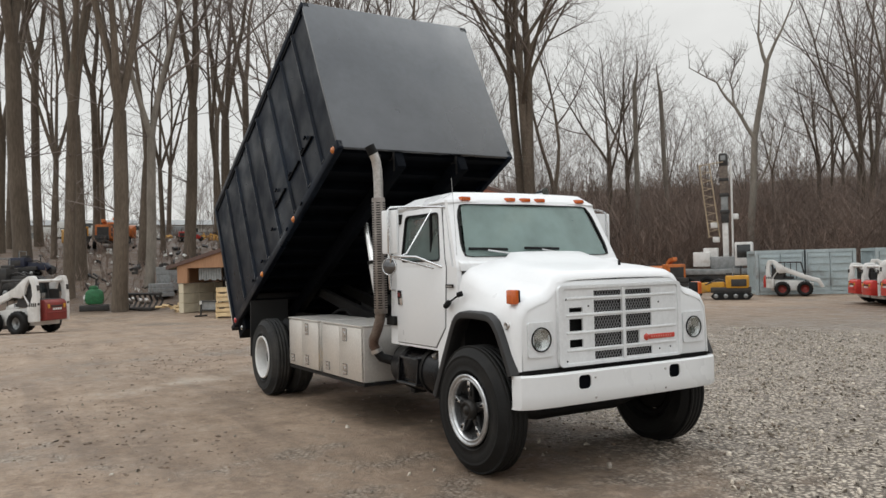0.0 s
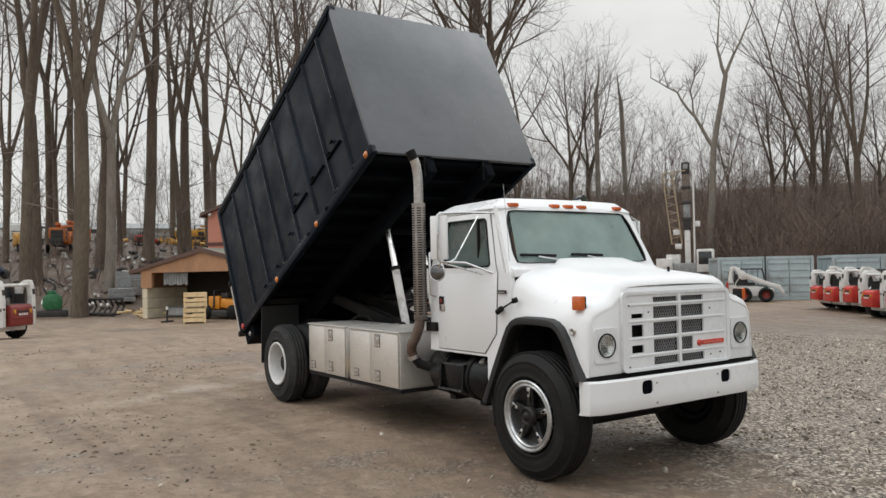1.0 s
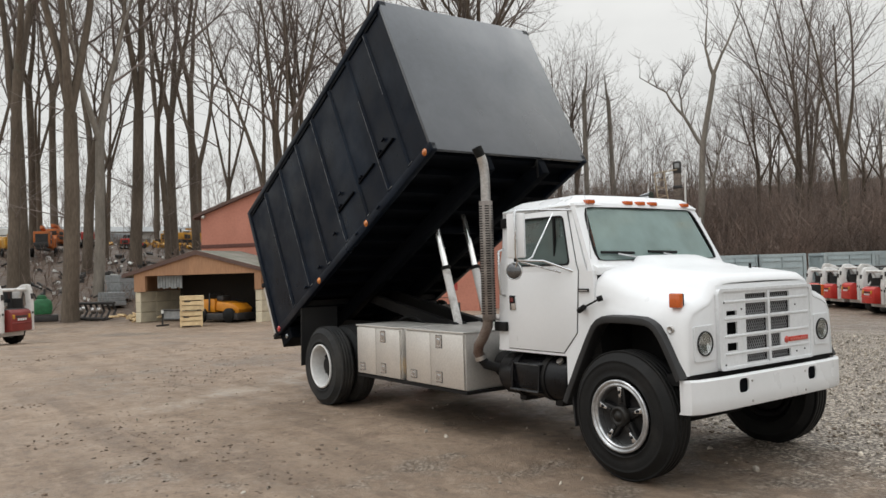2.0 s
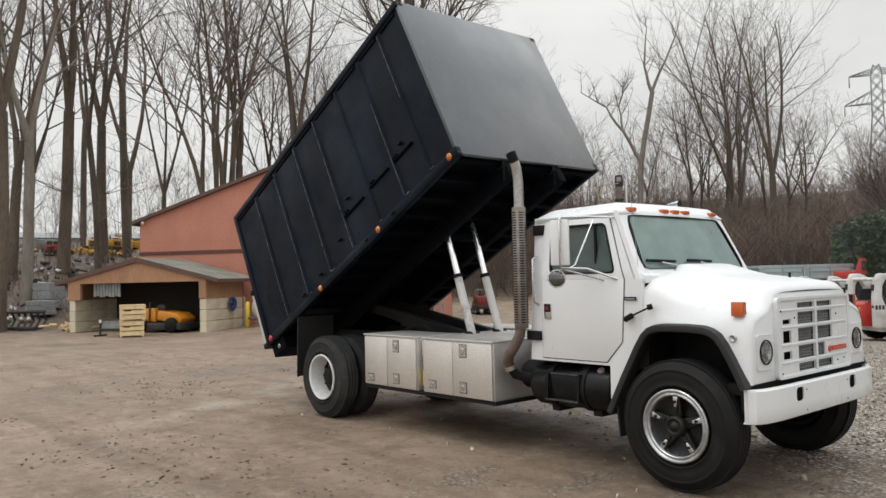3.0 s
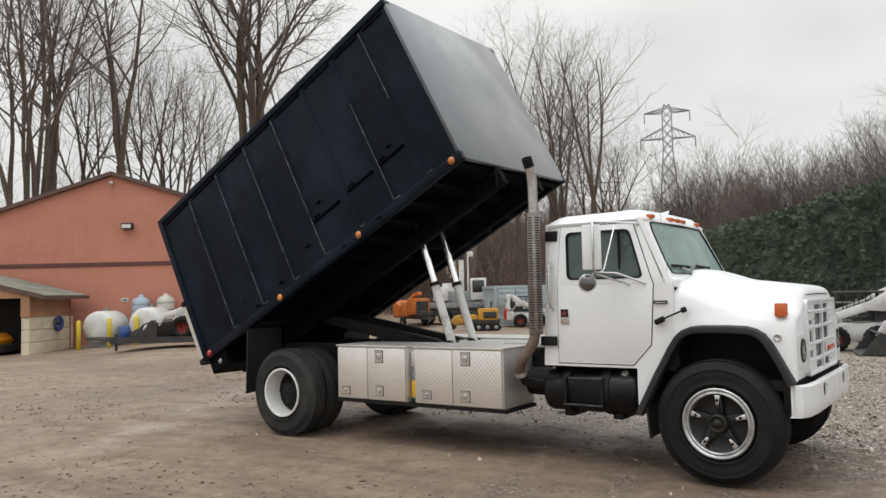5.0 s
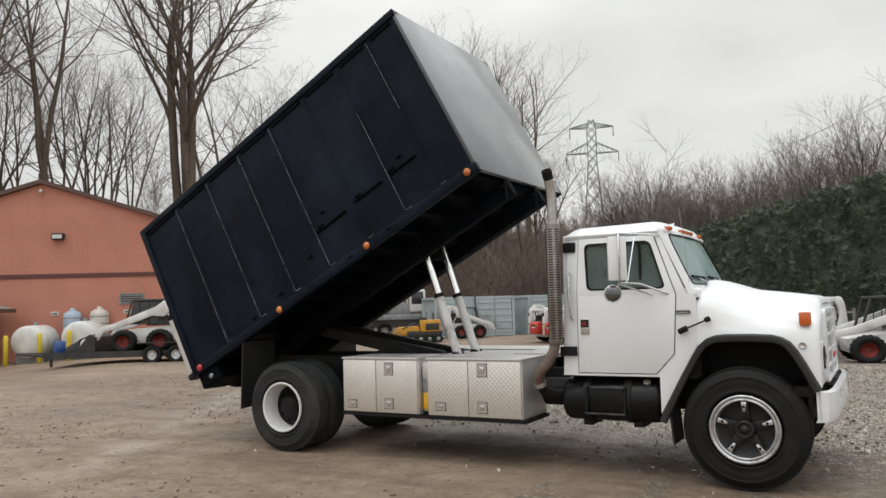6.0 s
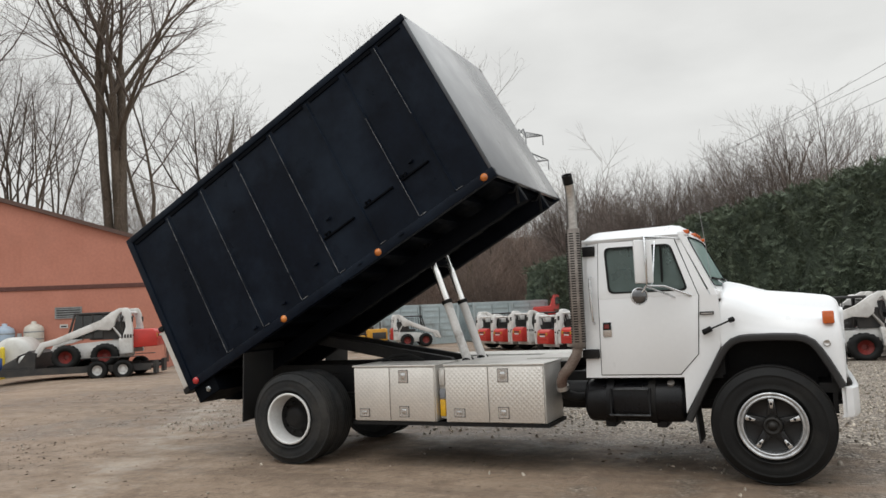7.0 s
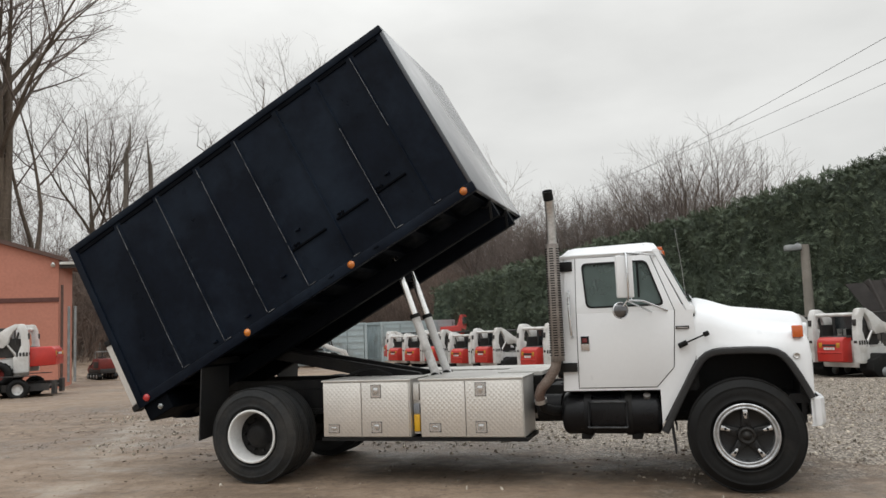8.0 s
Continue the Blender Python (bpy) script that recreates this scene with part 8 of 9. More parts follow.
levels = [8, 13, 18, 22.5, 26.5, 30, 33, 35.2, 37.5, 40, 41.5]
for sx in (-1, 1):
    for sy in (-1, 1):
        tube_part("leg", [(sx * leg_w(z), sy * leg_w(z), z) for z in [0] + levels + [Hp]], 0.16, M_PYL, py, 4)
bm = bmesh.new()
for a, b in zip([0] + levels, levels + [Hp]):
    for sx, sy, tx, ty in ((-1, -1, 1, -1), (1, -1, 1, 1), (1, 1, -1, 1), (-1, 1, -1, -1)):
        add_tube(bm, [(sx * leg_w(a), sy * leg_w(a), a), (tx * leg_w(b), ty * leg_w(b), b)], 0.09, 4, caps=False)
        add_tube(bm, [(tx * leg_w(a), ty * leg_w(a), a), (sx * leg_w(b), sy * leg_w(b), b)], 0.09, 4, caps=False)
part("bracing", bm, M_PYL, py)
for z, w, up_by in ((35.3, 5.9, 2.4), (41.2, 4.9, 0.9)):
    bm = bmesh.new()
    for k in (-1, 1):
        for sy in (-1, 1):
            add_tube(bm, [(k * 1.0, sy * 0.9, z), (k * w, 0, z)], 0.13, 4)
            add_tube(bm, [(k * 1.0, sy * 0.9, z + up_by), (k * w, 0, z + 0.1)], 0.12, 4)
        for q in range(1, 5):
            f = q / 5
            add_tube(bm, [(k * (1 + (w - 1) * f), 0, z), (k * (1 + (w - 1) * (f - 0.2)), 0, z + up_by * (1 - f + 0.2))], 0.07, 4)
        add_tube(bm, [(k * w, 0, z), (k * w, 0, z - 2.2)], 0.12, 5)
    part("cross_arm", bm, M_PYL, py)
M_WIRE = mat("wire", (0.20, 0.20, 0.205), rough=0.6, var=0.05)
for x0, y0, x1, y1 in ((15.1, 16.5, -8.5, 69.3), (16.0, 22.2, -8.0, 66.2), (16.9, 26.6, -6.7, 71.0)):
    w = thing("overhead_wire", "thin dark overhead power wire", "wire", group="overhead wires")
    pts = [(x0 + (x1 - x0) * i / 24, y0 + (y1 - y0) * i / 24, 14.0 + 0.5 * (2 * i / 24 - 1) ** 2 - 0.3) for i in range(25)]
    tube_part("cable", pts, 0.014, M_WIRE, w, 4)
up = thing("utility_pole", "wooden utility pole with cross arms", "utility pole", pose(-38.8, 88.6, ground_z(-38.8, 88.6)))
tube_part("pole", [(0, 0, 0), (0, 0, 9.0)], [0.14, 0.10], M_POLE, up, 8)
for z in (7.4, 8.6):
    bm = bmesh.new()
    add_box(bm, -1.4, 1.4, -0.06, 0.06, z, z + 0.12, m=Matrix.Rotation(radians(25), 4, "Z"))
    part("cross_arm", bm, M_POLE, up)

# ---------- trees ----------
M_BARK = mat("grey_brown_bark", (0.134, 0.103, 0.076), (0.088, 0.068, 0.050), rough=0.9, scale=1.6, fine=14, bump=0.5, dist=0.03, var=0.18, stretch=(1, 1, 0.25), island=0.0, dirt=(0.13, 0.13, 0.095), dirt_at=(0.6, 0.8))
M_PALEBARK = mat("pale_smooth_bark", (0.24, 0.21, 0.175), (0.17, 0.15, 0.125), rough=0.85, scale=1.6, fine=12, bump=0.3, dist=0.03, var=0.12, stretch=(1, 1, 0.3))
M_TWIG = mat("bare_twigs", (0.195, 0.156, 0.138), (0.145, 0.118, 0.104), rough=0.9, scale=1, fine=5, bump=0, var=0.15)
# brush brown is lightened to carry the haze over the hill
M_BRUSH = mat("hazed_red_brown_brush", (0.235, 0.168, 0.134), (0.165, 0.124, 0.102), rough=0.9, scale=0.3, fine=2, bump=0, var=0.2, island=0.35)


class Wood:
    """Collects tapered tubes as plain vertex and face lists."""

    def __init__(self):
        self.v, self.f = [], []

    def tube(self, pts, radii, sides):
        side = None
        base = len(self.v)
        n = len(pts)
        for i, p in enumerate(pts):
            d = (pts[min(i + 1, n - 1)] - pts[max(i - 1, 0)]).normalized()
            if side is None:
                side = d.orthogonal().normalized()
            side = (side - d * side.dot(d)).normalized()
            up_ = d.cross(side)
            for k in range(sides):
                a = 2 * math.pi * k / sides
                self.v.append(tuple(p + radii[i] * (math.cos(a) * side + math.sin(a) * up_)))
        for i in range(n - 1):
            for k in range(sides):
                a, b = base + i * sides + k, base + i * sides + (k + 1) % sides
                self.f.append((a, b, b + sides, a + sides))

    def mesh(self, name, material):
        me_ = bpy.data.meshes.new(name)
        me_.from_pydata(self.v, [], self.f)
        me_.materials.append(material)
        for p in me_.polygons:
            p.use_smooth = True
        return me_


def grow(r, p, d, length, r0, r1, n, wander, lift):
    """Points and radii of one limb that wanders and bends upwards."""
    pts, rad = [p.copy()], [r0]
    step = length / n
    d = d.copy()
    for i in range(n):
        d = (d + Vector((r.gauss(0, wander), r.gauss(0, wander), r.gauss(0, wander * 0.6) + lift))).normalized()
        p = p + d * step
        pts.append(p.copy())
        rad.append(r0 + (r1 - r0) * ((i + 1) / n) ** 0.85)
    return pts, rad


def tilt_dir(r, d, lo, hi, spin=None):
    ang, spin = radians(r.uniform(lo, hi)), r.uniform(0, 2 * math.pi) if spin is None else spin
    side = Matrix.Rotation(spin, 3, d) @ d.orthogonal().normalized()
    return (d * math.cos(ang) + side * math.sin(ang)).normalized()


def tree_meshes(seed, height, r0, fork, leaders, spread, levels=3, kids=(6, 6, 4), angle=(30, 60), up=0.065, bend=0.04, thin=1.0, reach=(0.75, 1.05), start=0.25, stems=1, arch=0.0, low=3, share=0.62):
    """Trunk mesh and crown mesh of a bare broadleaf tree: long limbs that carry side branches, down to twigs."""
    r = random.Random(seed)
    big, small = Wood(), Wood()

    def limb(p, d, length, rad, level):
        n = 7 if level == 0 else 5 if level == 1 else 3 if level == 2 else 2
        end = max(rad * (0.24 if level else 0.20), 0.006 * thin)
        pts, rr = grow(r, p, d, length, rad, end, n, (0.07, 0.11, 0.15, 0.18)[min(level, 3)], up * (1.0 if level else 0.6) - (arch if level == 0 else 0))
        (big if level == 0 else small).tube(pts, rr, 7 if level == 0 else 5 if level == 1 else 3)
        if level >= levels:
            return
        count = kids[min(level, len(kids) - 1)]
        spin = r.uniform(0, 6.3)
        for k in range(count):
            lo = start if level == 0 else 0.18
            f = lo + (0.97 - lo) * (k + r.uniform(0.1, 0.9)) / count
            i = min(int(f * n), n - 1)
            q = pts[i].lerp(pts[i + 1], f * n - i)
            along = (pts[i + 1] - pts[i]).normalized()
            spin += 2.4 + r.uniform(-0.5, 0.5)
            dd = tilt_dir(r, along, *angle, spin=spin)
            dd = (dd + Vector((0, 0, up * 2))).normalized()
            part_of = (share if level == 0 else 0.58) * (1.15 - 0.62 * f) * r.uniform(0.75, 1.2)
            limb(q, dd, length * part_of, max(rr[i] * r.uniform(0.45, 0.68), 0.0090 * thin), level + 1)

    for m_ in range(stems):
        trunk_len = height * fork * r.uniform(0.9, 1.08)
        foot = Vector((r.uniform(-0.55, 0.55), r.uniform(-0.55, 0.55), -0.3)) if stems > 1 else Vector((0, 0, -0.3))
        lean = Vector((foot.x * 0.10 + r.gauss(0, bend * 0.5), foot.y * 0.10 + r.gauss(0, bend * 0.5), 1)).normalized()
        pts, rr = grow(r, foot, lean, trunk_len, r0, r0 * 0.78, 8, bend * 0.35, 0.008)
        pts.insert(0, pts[0] + Vector((0, 0, -0.4)))
        rr.insert(0, r0 * 1.35)
        rr[1] = r0 * 1.12
        big.tube(pts, rr, 10)
        top_d = (pts[-1] - pts[-2]).normalized()
        spin = r.uniform(0, 6.3)
        for k in range(leaders):
            tilt = spread * (0.25 if k == 0 and leaders > 2 else r.uniform(0.65, 1.25))
            d = tilt_dir(r, top_d, tilt, tilt, spin=spin + 2 * math.pi * k / leaders + r.uniform(-0.4, 0.4))
            back = k % 3 if leaders > 3 else 0
            limb(pts[-1 - back].copy(), d, (height - trunk_len) * r.uniform(*reach) * (1.0 + 0.1 * back), r0 * 0.80 / max(leaders, 2) ** 0.30, 0)
        for k in range(low):
            i = r.randrange(4, len(pts))
            limb(pts[i].copy(), tilt_dir(r, Vector((0, 0, 1)), 48, 82), height * r.uniform(0.07, 0.16), 0.045 * thin, 2)
    top = max(v[2] for w in (big, small) for v in w.v)
    for w in (big, small):
        w.v = [(x * height / top, y * height / top, z * height / top if z > 0 else z) for x, y, z in w.v]
    return big, small


TREE_KINDS = {}


def tree_kind(name, bark, label, **kw):
    big, small = tree_meshes(**kw)
    TREE_KINDS[name] = (big.mesh("trunk", bark), small.mesh("crown", M_TWIG), label)


tree_kind("tall", M_BARK, "tall bare forest tree with a straight grey trunk", seed=3, height=28, r0=0.34, fork=0.52, leaders=2, spread=10, kids=(6, 5, 3), low=5)
tree_kind("tall2", M_BARK, "tall bare forest tree with two leaning stems", seed=8, height=28, r0=0.38, fork=0.30, leaders=2, spread=9, kids=(8, 5, 3), start=0.4, low=2)
tree_kind("tall3", M_BARK, "tall bare forest tree with high forked limbs", seed=14, height=28, r0=0.42, fork=0.42, leaders=3, spread=15, kids=(6, 5, 3), start=0.3, low=4)
tree_kind("fan", M_BARK, "large bare tree with a spreading fan of limbs", seed=22, height=33, r0=0.42, fork=0.62, leaders=5, spread=30, stems=3, kids=(7, 6, 4), angle=(26, 54), up=0.05, arch=0.03, reach=(0.8, 1.15), start=0.2, low=7, share=0.55)
tree_kind("oak", M_BARK, "bare tree with a rounded fine-twigged crown", seed=24, height=23, r0=0.30, fork=0.44, leaders=4, spread=30, kids=(8, 6, 4), start=0.2, reach=(0.65, 0.9), low=6, share=0.75)
tree_kind("multi", M_BARK, "bare tree with several tall stems from one foot", seed=33, height=26, r0=0.30, fork=0.30, leaders=2, spread=11, stems=3, kids=(8, 6, 4), angle=(28, 55), start=0.25, low=3)
tree_kind("pale", M_PALEBARK, "bare tree with a smooth pale trunk", seed=27, height=22, r0=0.31, fork=0.40, leaders=2, spread=15, kids=(6, 5, 3), low=2)
tree_kind("slim", M_BARK, "slim bare tree with thin upright stems", seed=31, height=20, r0=0.20, fork=0.34, leaders=3, spread=17, kids=(6, 5, 3), thin=0.9, low=4)
tree_kind("sparse", M_BARK, "thin half-dead tree with few bare limbs", seed=38, height=21, r0=0.22, fork=0.42, leaders=2, spread=20, kids=(5, 4, 2), low=2)
tree_kind("snag", M_PALEBARK, "broken dead tree trunk with few stubs", seed=41, height=14, r0=0.20, fork=0.88, leaders=1, spread=10, levels=1, kids=(2, 1), low=3)
tree_kind("small", M_BARK, "small bare tree with many upright twiggy stems", seed=52, height=11, r0=0.19, fork=0.14, leaders=5, spread=20, stems=2, kids=(8, 8, 5), angle=(20, 46), up=0.05, start=0.2, reach=(0.5, 0.66), thin=0.55, low=0, share=0.85)
tree_kind("small2", M_BARK, "small bare tree with a rounded twiggy crown", seed=57, height=11, r0=0.28, fork=0.20, leaders=6, spread=27, kids=(8, 8, 6), angle=(20, 46), up=0.055, start=0.12, reach=(0.5, 0.64), thin=0.55, low=0, share=0.85)


def tree(kind, x, y, scale=1.0, turn=0.0, lean=0.0):
    trunk_me, crown_me, label = TREE_KINDS[kind]
    t = thing("tree", label, "tree", Matrix.Translation((x, y, ground_z(x, y))) @ pose(0, 0, 0, lean, 0, turn) @ Matrix.Scale(scale, 4), group="bare trees")
    for nm, me_ in (("trunk", trunk_me), ("crown", crown_me)):
        o = new(nm, me_)
        o.parent = t
    return t


GROVE = [("tall3", -50.7, 1.5, 1.16, 40), ("tall3", -41.6, 2.5, 1.22, 100), ("pale", -47.6, 5.2, 1.16, 200), ("tall2", -56.5, 6.4, 1.16, 80),
         ("tall3", -59.4, 10.5, 1.33, 150), ("tall3", -66.0, 15.5, 1.28, 260), ("tall", -45.8, 0.3, 1.16, 300), ("slim", -70.7, 5.5, 1.39, 10), ("tall", -78.0, 8.0, 1.28, 50), ("slim", -60.4, 0.7, 1.4, 130), ("tall", -72.0, 5.1, 1.2, 205), ("slim", -63.2, 9.2, 1.3, 340),
         ("tall", -66.5, -2.0, 1.25, 280)]
GROVE2 = [("tall2", -79.8, 22.3, 1.28, 120), ("tall", -87.1, 20.2, 1.28, 15), ("slim", -82.1, 13.6, 1.51, 95), ("tall3", -55.2, -1.6, 1.68, 330), ("tall", -67.9, 0.2, 1.33, 60),
          ("tall2", -64.1, -2.8, 1.28, 20), ("slim", -83.0, 2.8, 1.51, 222), ("tall", -69.7, 18.8, 1.33, 70), ("sparse", -61.5, 13.7, 1.28, 140)]
BEHIND = [("multi", -49.3, 17.8, 1.12, 180), ("tall2", -50.7, 19.5, 1.05, 33), ("tall3", -52.3, 21.0, 1.0, 145), ("oak", -62.4, 29.5, 1.04, 250), ("tall3", -49.8, 25.4, 1.10, 12),
          ("slim", -54.4, 29.4, 1.2, 77), ("multi", -55.6, 32.9, 0.85, 121), ("slim", -49.9, 30.4, 1.05, 5), ("slim", -55.3, 36.5, 1.05, 44), ("slim", -58.3, 28.8, 1.1, 210),
          ("slim", -56.6, 16.9, 1.2, 88)]
FANS = [("fan", -47.0, 36.0, 1.06, 70), ("tall2", -45.6, 37.3, 0.88, 140), ("oak", -47.8, 45.6, 1.0, 15), ("oak", -47.3, 47.2, 0.92, 130), ("snag", -44.3, 49.2, 1.2, 0), ("snag", -44.5, 45.6, 1.25, 100)]
KNOLL = [("multi", -30.8, 57.1, 1.02, 95), ("slim", -32.6, 59.3, 1.15, 5), ("oak", -36.0, 59.0, 0.82, 66), ("slim", -37.5, 63.2, 0.95, 10), ("tall3", -25.3, 52.9, 0.84, 50), ("slim", -27.2, 56.0, 0.85, 170),
         ("oak", -34.8, 66.0, 0.8, 240), ("slim", -52.8, 58.2, 0.8, 35), ("slim", -47.0, 58.0, 0.6, 300), ("slim", -41.0, 55.5, 0.55, 80), ("oak", -30.0, 66.0, 0.72, 20), ("oak", -27.0, 63.0, 0.68, 310), ("oak", -40.5, 70.0, 0.7, 190), ("sparse", -43.5, 63.0, 0.7, 15)]
HEDGE_TREES = [("small", -6.1, 43.2, 1.06, 0), ("small2", -7.6, 42.9, 1.04, 50), ("small", -4.4, 43.4, 1.0, 140), ("small2", -9.2, 44.6, 0.95, 220), ("small2", -1.0, 43.3, 1.30, 77), ("slim", 0.3, 43.9, 0.62, 10),
               ("small2", 1.7, 43.1, 1.36, 200), ("small", 3.3, 43.0, 0.92, 120), ("small", -2.9, 44.0, 1.1, 310), ("small2", -11.0, 45.2, 1.0, 150), ("small", -13.4, 50.0, 1.1, 20),
               ("small2", -15.8, 52.5, 1.2, 90), ("small2", -12.2, 47.6, 1.0, 260)]
for group_ in (GROVE, GROVE2, BEHIND, FANS, KNOLL, HEDGE_TREES):
    for kind, x, y, sc, turn in group_:
        tree(kind, x, y, sc, turn)

# a leaning half-dead tree with a forked top and one long side limb
r_ = random.Random(63)
big, small = Wood(), Wood()
lean_limbs = [([(0, -0.5), (0.05, 3.5), (0.5, 9.5), (1.4, 15.0)], 0.30, 0.17), ([(1.4, 15.0), (0.95, 17.0), (1.2, 20.0)], 0.14, 0.03), ([(1.4, 15.0), (2.5, 17.2), (3.6, 20.0)], 0.13, 0.03),
              ([(0.5, 9.5), (-0.8, 12.0), (-2.0, 14.0), (-3.9, 15.3)], 0.15, 0.03), ([(-0.8, 12.0), (-1.0, 14.0), (-0.6, 15.5)], 0.08, 0.02), ([(0.1, 5.0), (1.4, 8.0), (1.8, 11.0)], 0.10, 0.02)]
across = Vector((0.80, 0.60, 0))
for n_l, (line, ra, rb) in enumerate(lean_limbs):
    pts = []
    for a, b in zip(line, line[1:]):
        pts += [Vector((a[0] + (b[0] - a[0]) * k / 3, r_.gauss(0, 0.06), a[1] + (b[1] - a[1]) * k / 3)) for k in range(3)]
    pts.append(Vector((line[-1][0], 0, line[-1][1])))
    pts = [across * q.x + Vector((-0.6, 0.8, 0)) * q.y + Vector((r_.gauss(0, 0.05), 0, q.z)) for q in pts]
    rads = [ra + (rb - ra) * k / (len(pts) - 1) for k in range(len(pts))]
    big.tube(pts, rads, 8)
    if n_l:
        for k in range(12 if n_l > 2 else 5):
            q = pts[r_.randrange(2, len(pts))]
            b, br = grow(r_, q, tilt_dir(r_, Vector((0, 0, 1)), 20, 70), r_.uniform(1.0, 2.6), 0.035, 0.01, 4, 0.14, 0.05)
            small.tube(b, br, 4)
            for m_ in range(12):
                c, cr = grow(r_, b[r_.randrange(1, 5)], tilt_dir(r_, Vector((0, 0, 1)), 15, 75), r_.uniform(0.4, 1.2), 0.010, 0.004, 2, 0.15, 0.05)
                small.tube(c, cr, 3)
TREE_KINDS["leaning"] = (big.mesh("trunk", M_PALEBARK), small.mesh("crown", M_TWIG), "leaning half-dead tree with a forked bare top")
tree("leaning", -31.6, 43.9)

# far woods: dense low saplings and brush on the hill, stuff
r_ = random.Random(77)
# bark colour with distance haze mixed in by lightening it
M_SAPLING = mat("hazed_brown_sapling", (0.190, 0.140, 0.116), (0.140, 0.110, 0.094), rough=0.9, scale=0.2, fine=1.5, bump=0, var=0.15, island=0.3)
woods, brush = Wood(), Wood()
for k in range(720):
    hill = k < 560
    az = radians(r_.uniform(12, 52) if hill else r_.uniform(59, 92))
    rad = 62 + 85 * r_.random() ** 1.3 if hill else r_.uniform(85, 170)
    x, y = 2 - math.sin(az) * rad, -7 + math.cos(az) * rad
    tall = 0.38 if az > radians(25) else 0.06
    h = (r_.uniform(3.5, 7.5) if r_.random() > tall else r_.uniform(8, 14)) if hill else r_.uniform(7, 17)
    p = Vector((x, y, ground_z(x, y) - 0.3))
    pts, rr = grow(r_, p, Vector((r_.gauss(0, 0.08), r_.gauss(0, 0.08), 1)), h, r_.uniform(0.03, 0.075), 0.010, 5, 0.07, 0.03)
    woods.tube(pts, rr, 3)
    for q_ in range(12):
        f = 0.2 + 0.8 * r_.random()
        i = min(int(f * 5), 4)
        q = pts[i].lerp(pts[i + 1], f * 5 - i)
        b, br = grow(r_, q, tilt_dir(r_, Vector((0, 0, 1)), 18, 60), h * 0.30 * r_.uniform(0.5, 1.2), 0.020, 0.006, 2, 0.14, 0.08)
        woods.tube(b, br, 3)
        for j in range(4):
            c, cr = grow(r_, b[1], tilt_dir(r_, (b[2] - b[1]).normalized(), 15, 60), h * 0.15, 0.009, 0.005, 1, 0.1, 0.05)
            woods.tube(c, cr, 3)
ob = new("far_woods", woods.mesh("far_woods", M_SAPLING))
tagged(ob, "far bare woodland of thin brown saplings on the hill", "woods", kind="stuff")
for k in range(7400):
    if k < 6500:
        az = radians(r_.uniform(11, 56))
        rad = 58 + 62 * r_.random() ** 1.5
    else:
        az = radians(r_.uniform(58, 84))
        rad = r_.uniform(46, 100)
    x, y = 2 - math.sin(az) * rad, -7 + math.cos(az) * rad
    if x > -33 and y < 30:
        continue
    p = Vector((x, y, ground_z(x, y) - 0.1))
    h = r_.uniform(2.0, 6.0) if k < 6500 else r_.uniform(0.5, 1.6)
    pts, rr = grow(r_, p, Vector((r_.gauss(0, 0.25), r_.gauss(0, 0.25), 1)).normalized(), h, 0.035, 0.010, 2, 0.12, 0.02)
    brush.tube(pts, rr, 3)
    for j in range(5):
        c, cr = grow(r_, pts[1].lerp(pts[r_.choice((0, 2))], r_.random() * 0.8), tilt_dir(r_, Vector((0, 0, 1)), 15, 65), h * 0.45, 0.020, 0.008, 1, 0.1, 0.05)
        brush.tube(c, cr, 3)
ob = new("underbrush", brush.mesh("underbrush", M_BRUSH))
tagged(ob, "tangled red-brown underbrush along the wooded bank", "brush", kind="stuff")

# loose stones on the yard: stuff
M_STONE = mat("loose_stone", (0.56, 0.495, 0.415), (0.255, 0.22, 0.18), rough=0.5, scale=8, fine=60, bump=0.2, var=0.1, island=0.4)
r_ = random.Random(9)
sv, sf = [], []
base = [Vector(p).normalized() for p in ((0, 0, 1), (0.9, 0, 0.35), (0.28, 0.85, 0.35), (-0.73, 0.53, 0.35), (-0.73, -0.53, 0.35), (0.28, -0.85, 0.35), (0.73, 0.53, -0.35), (-0.28, 0.85, -0.35), (-0.9, 0, -0.35), (-0.28, -0.85, -0.35), (0.73, -0.53, -0.35))]
FACES = [(0, 1, 2), (0, 2, 3), (0, 3, 4), (0, 4, 5), (0, 5, 1), (1, 6, 2), (2, 7, 3), (3, 8, 4), (4, 9, 5), (5, 10, 1), (2, 6, 7), (3, 7, 8), (4, 8, 9), (5, 9, 10), (1, 10, 6)]
n_st = 0
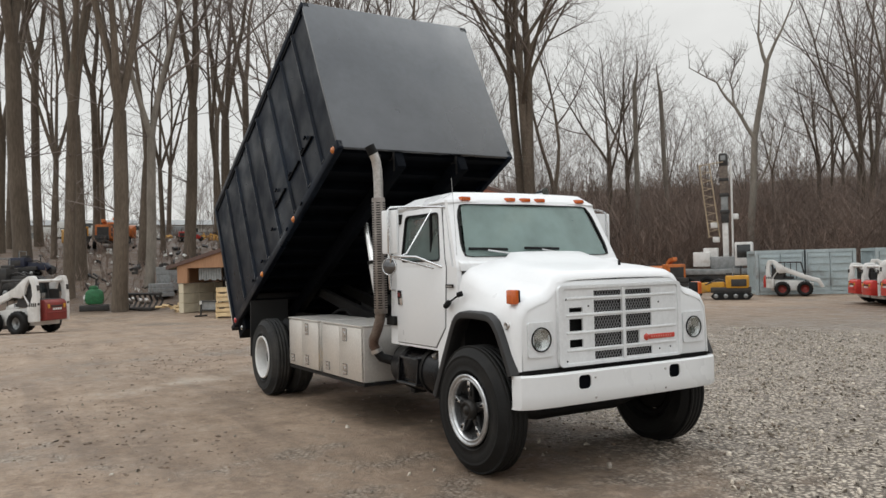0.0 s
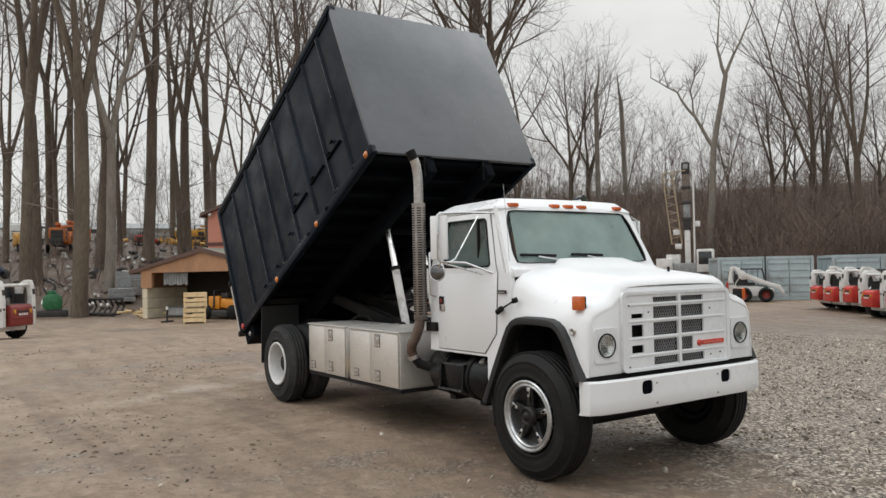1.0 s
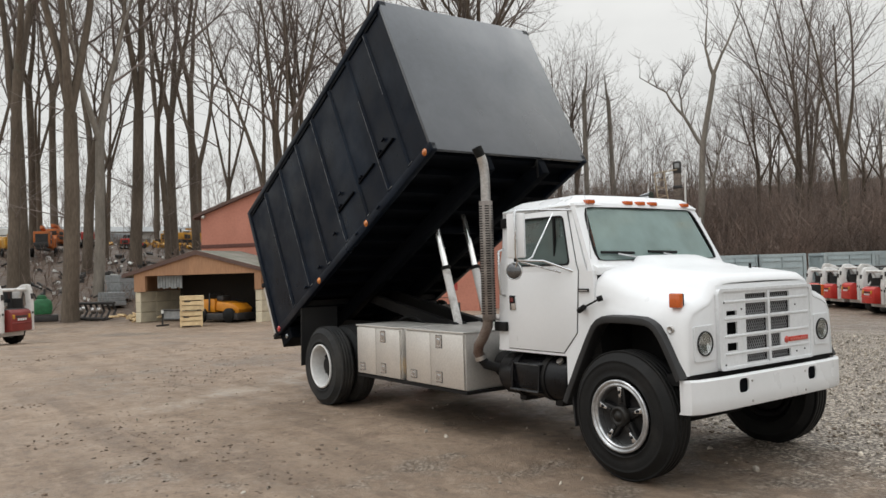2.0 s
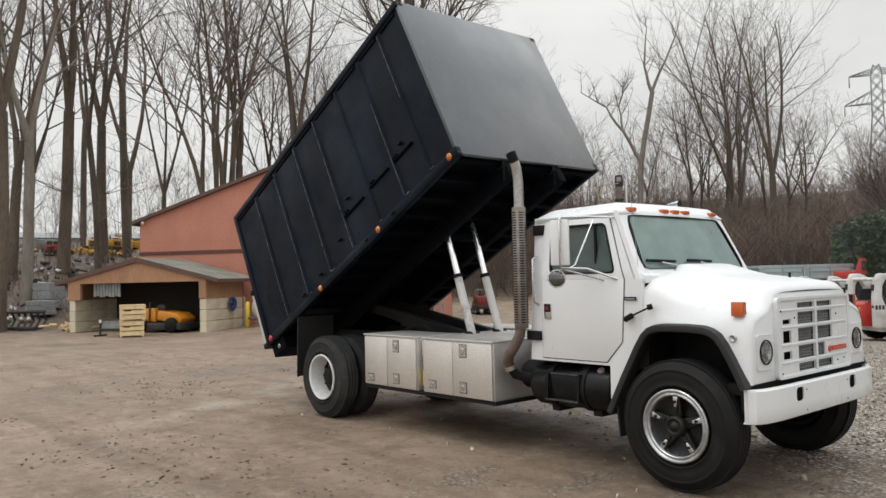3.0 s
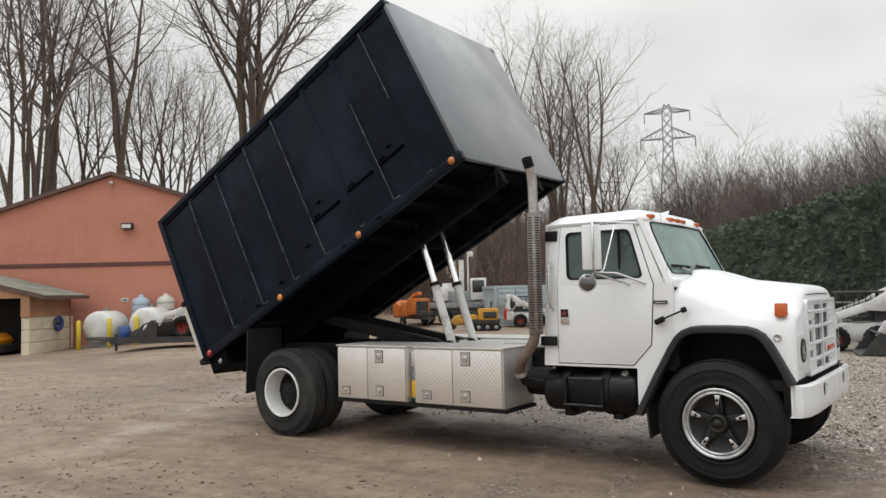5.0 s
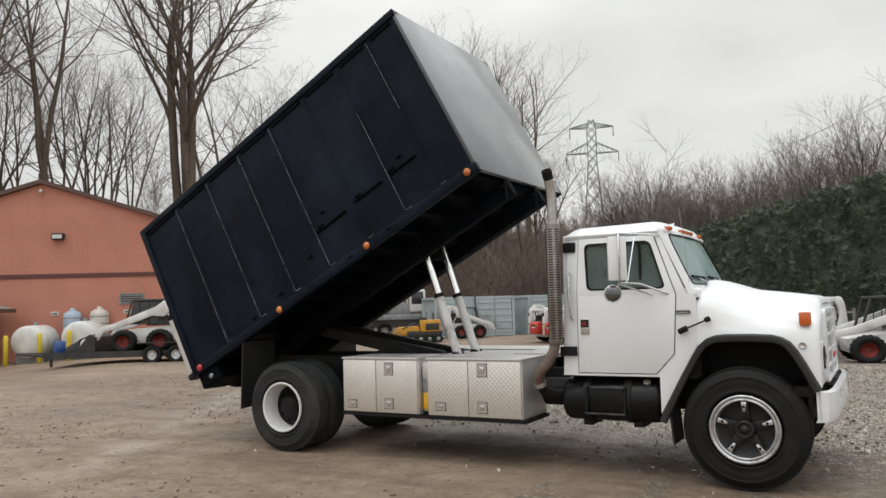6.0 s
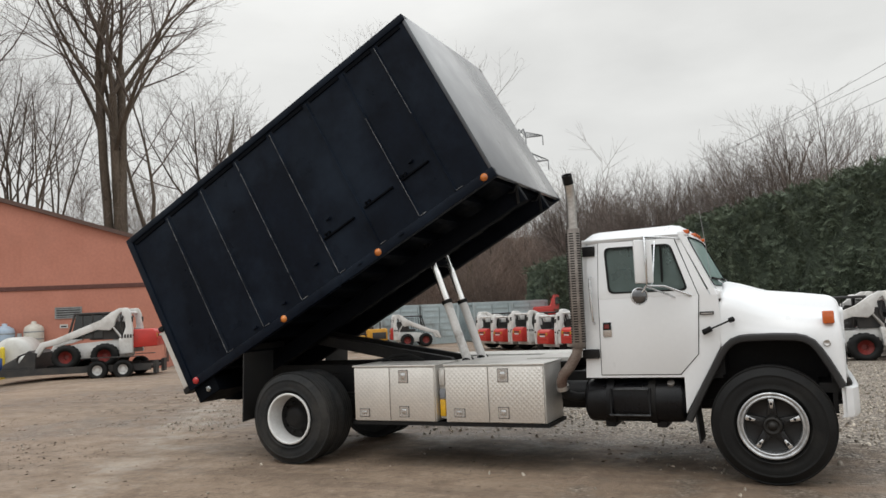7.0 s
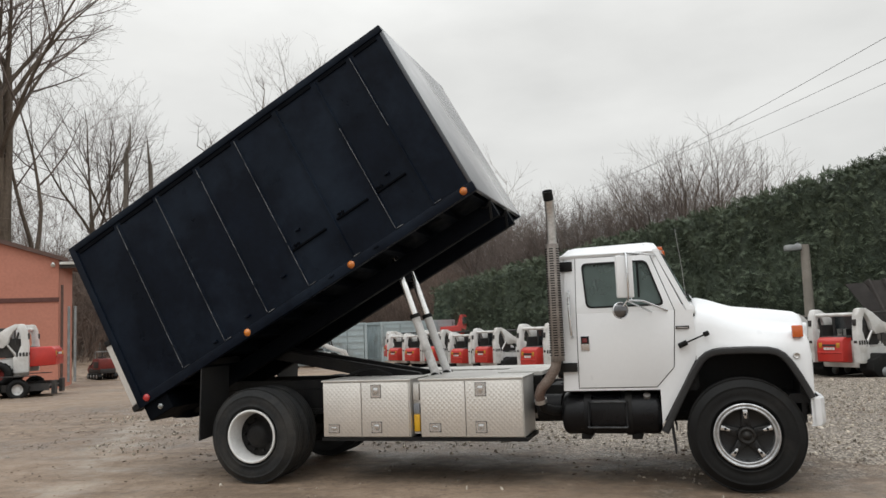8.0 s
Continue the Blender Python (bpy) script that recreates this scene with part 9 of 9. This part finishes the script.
while n_st < 31000:
    x, y = r_.uniform(-12, 9), r_.uniform(-6.5, 13)
    gravel = smooth01(-0.20, 0.45, 0.09 * x + 0.33 * min(y, 3.0) - 0.14 + 0.9 * noise.noise((x * 0.5, y * 0.5, 2.0)))
    if r_.random() > 0.012 + 0.95 * gravel:
        continue
    n_st += 1
    s = 0.007 + 0.020 * r_.random() ** 2.5
    q = Euler((r_.uniform(0, 6.3), r_.uniform(0, 6.3), r_.uniform(0, 6.3))).to_matrix()
    k = len(sv)
    c = Vector((x, y, ground_z(x, y) + s * 0.25))
    sx, sy, sz = s * r_.uniform(0.8, 1.5), s * r_.uniform(0.8, 1.3), s * r_.uniform(0.5, 0.8)
    sv += [tuple(c + q @ Vector((b.x * sx, b.y * sy, b.z * sz))) for b in base]
    sf += [tuple(k + i for i in f) for f in FACES]
me = bpy.data.meshes.new("loose_stones")
me.from_pydata(sv, [], sf)
me.materials.append(M_STONE)
tagged(new("loose_stones", me), "loose grey crushed stones on the dirt", "gravel", kind="stuff")

# dark clods and chips on the packed earth: stuff
r_ = random.Random(19)
sv, sf = [], []
n_st = 0
while n_st < 14000:
    x, y = r_.uniform(-16, 4), r_.uniform(-7.5, 8)
    if noise.noise((x * 0.45, y * 0.45, 11.0)) + 0.7 * noise.noise((x * 1.9, y * 1.9, 4.0)) + r_.gauss(0, 0.25) < 0.12:
        continue
    n_st += 1
    # most are chips; where a clump of mud fell apart they are lumps of a few centimetres
    clump = noise.noise((x * 0.9, y * 0.9, 21.0)) + 0.6 * noise.noise((x * 3.1, y * 3.1, 8.0)) > 0.52
    s = 0.008 + 0.024 * r_.random() ** 2.0 if clump and r_.random() < 0.45 else 0.0035 + 0.017 * r_.random() ** 4.0
    q = Euler((r_.uniform(-0.3, 0.3), r_.uniform(-0.3, 0.3), r_.uniform(0, 6.3))).to_matrix()
    k = len(sv)
    c = Vector((x, y, ground_z(x, y) + s * 0.1))
    sx, sy, sz = s * r_.uniform(0.9, 2.0), s * r_.uniform(0.6, 1.2), s * r_.uniform(0.4, 0.8)
    sv += [tuple(c + q @ Vector((b.x * sx, b.y * sy, b.z * sz)) * r_.uniform(0.65, 1.2)) for b in base]
    sf += [tuple(k + i for i in f) for f in FACES]
me = bpy.data.meshes.new("dirt_clods")
me.from_pydata(sv, [], sf)
me.materials.append(mat("dark_clod", (0.092, 0.066, 0.048), (0.225, 0.164, 0.120), rough=0.95, scale=8, var=0.15, island=0.4))
tagged(new("dirt_clods", me), "dark clods and bark chips on the packed earth", "dirt", kind="stuff")
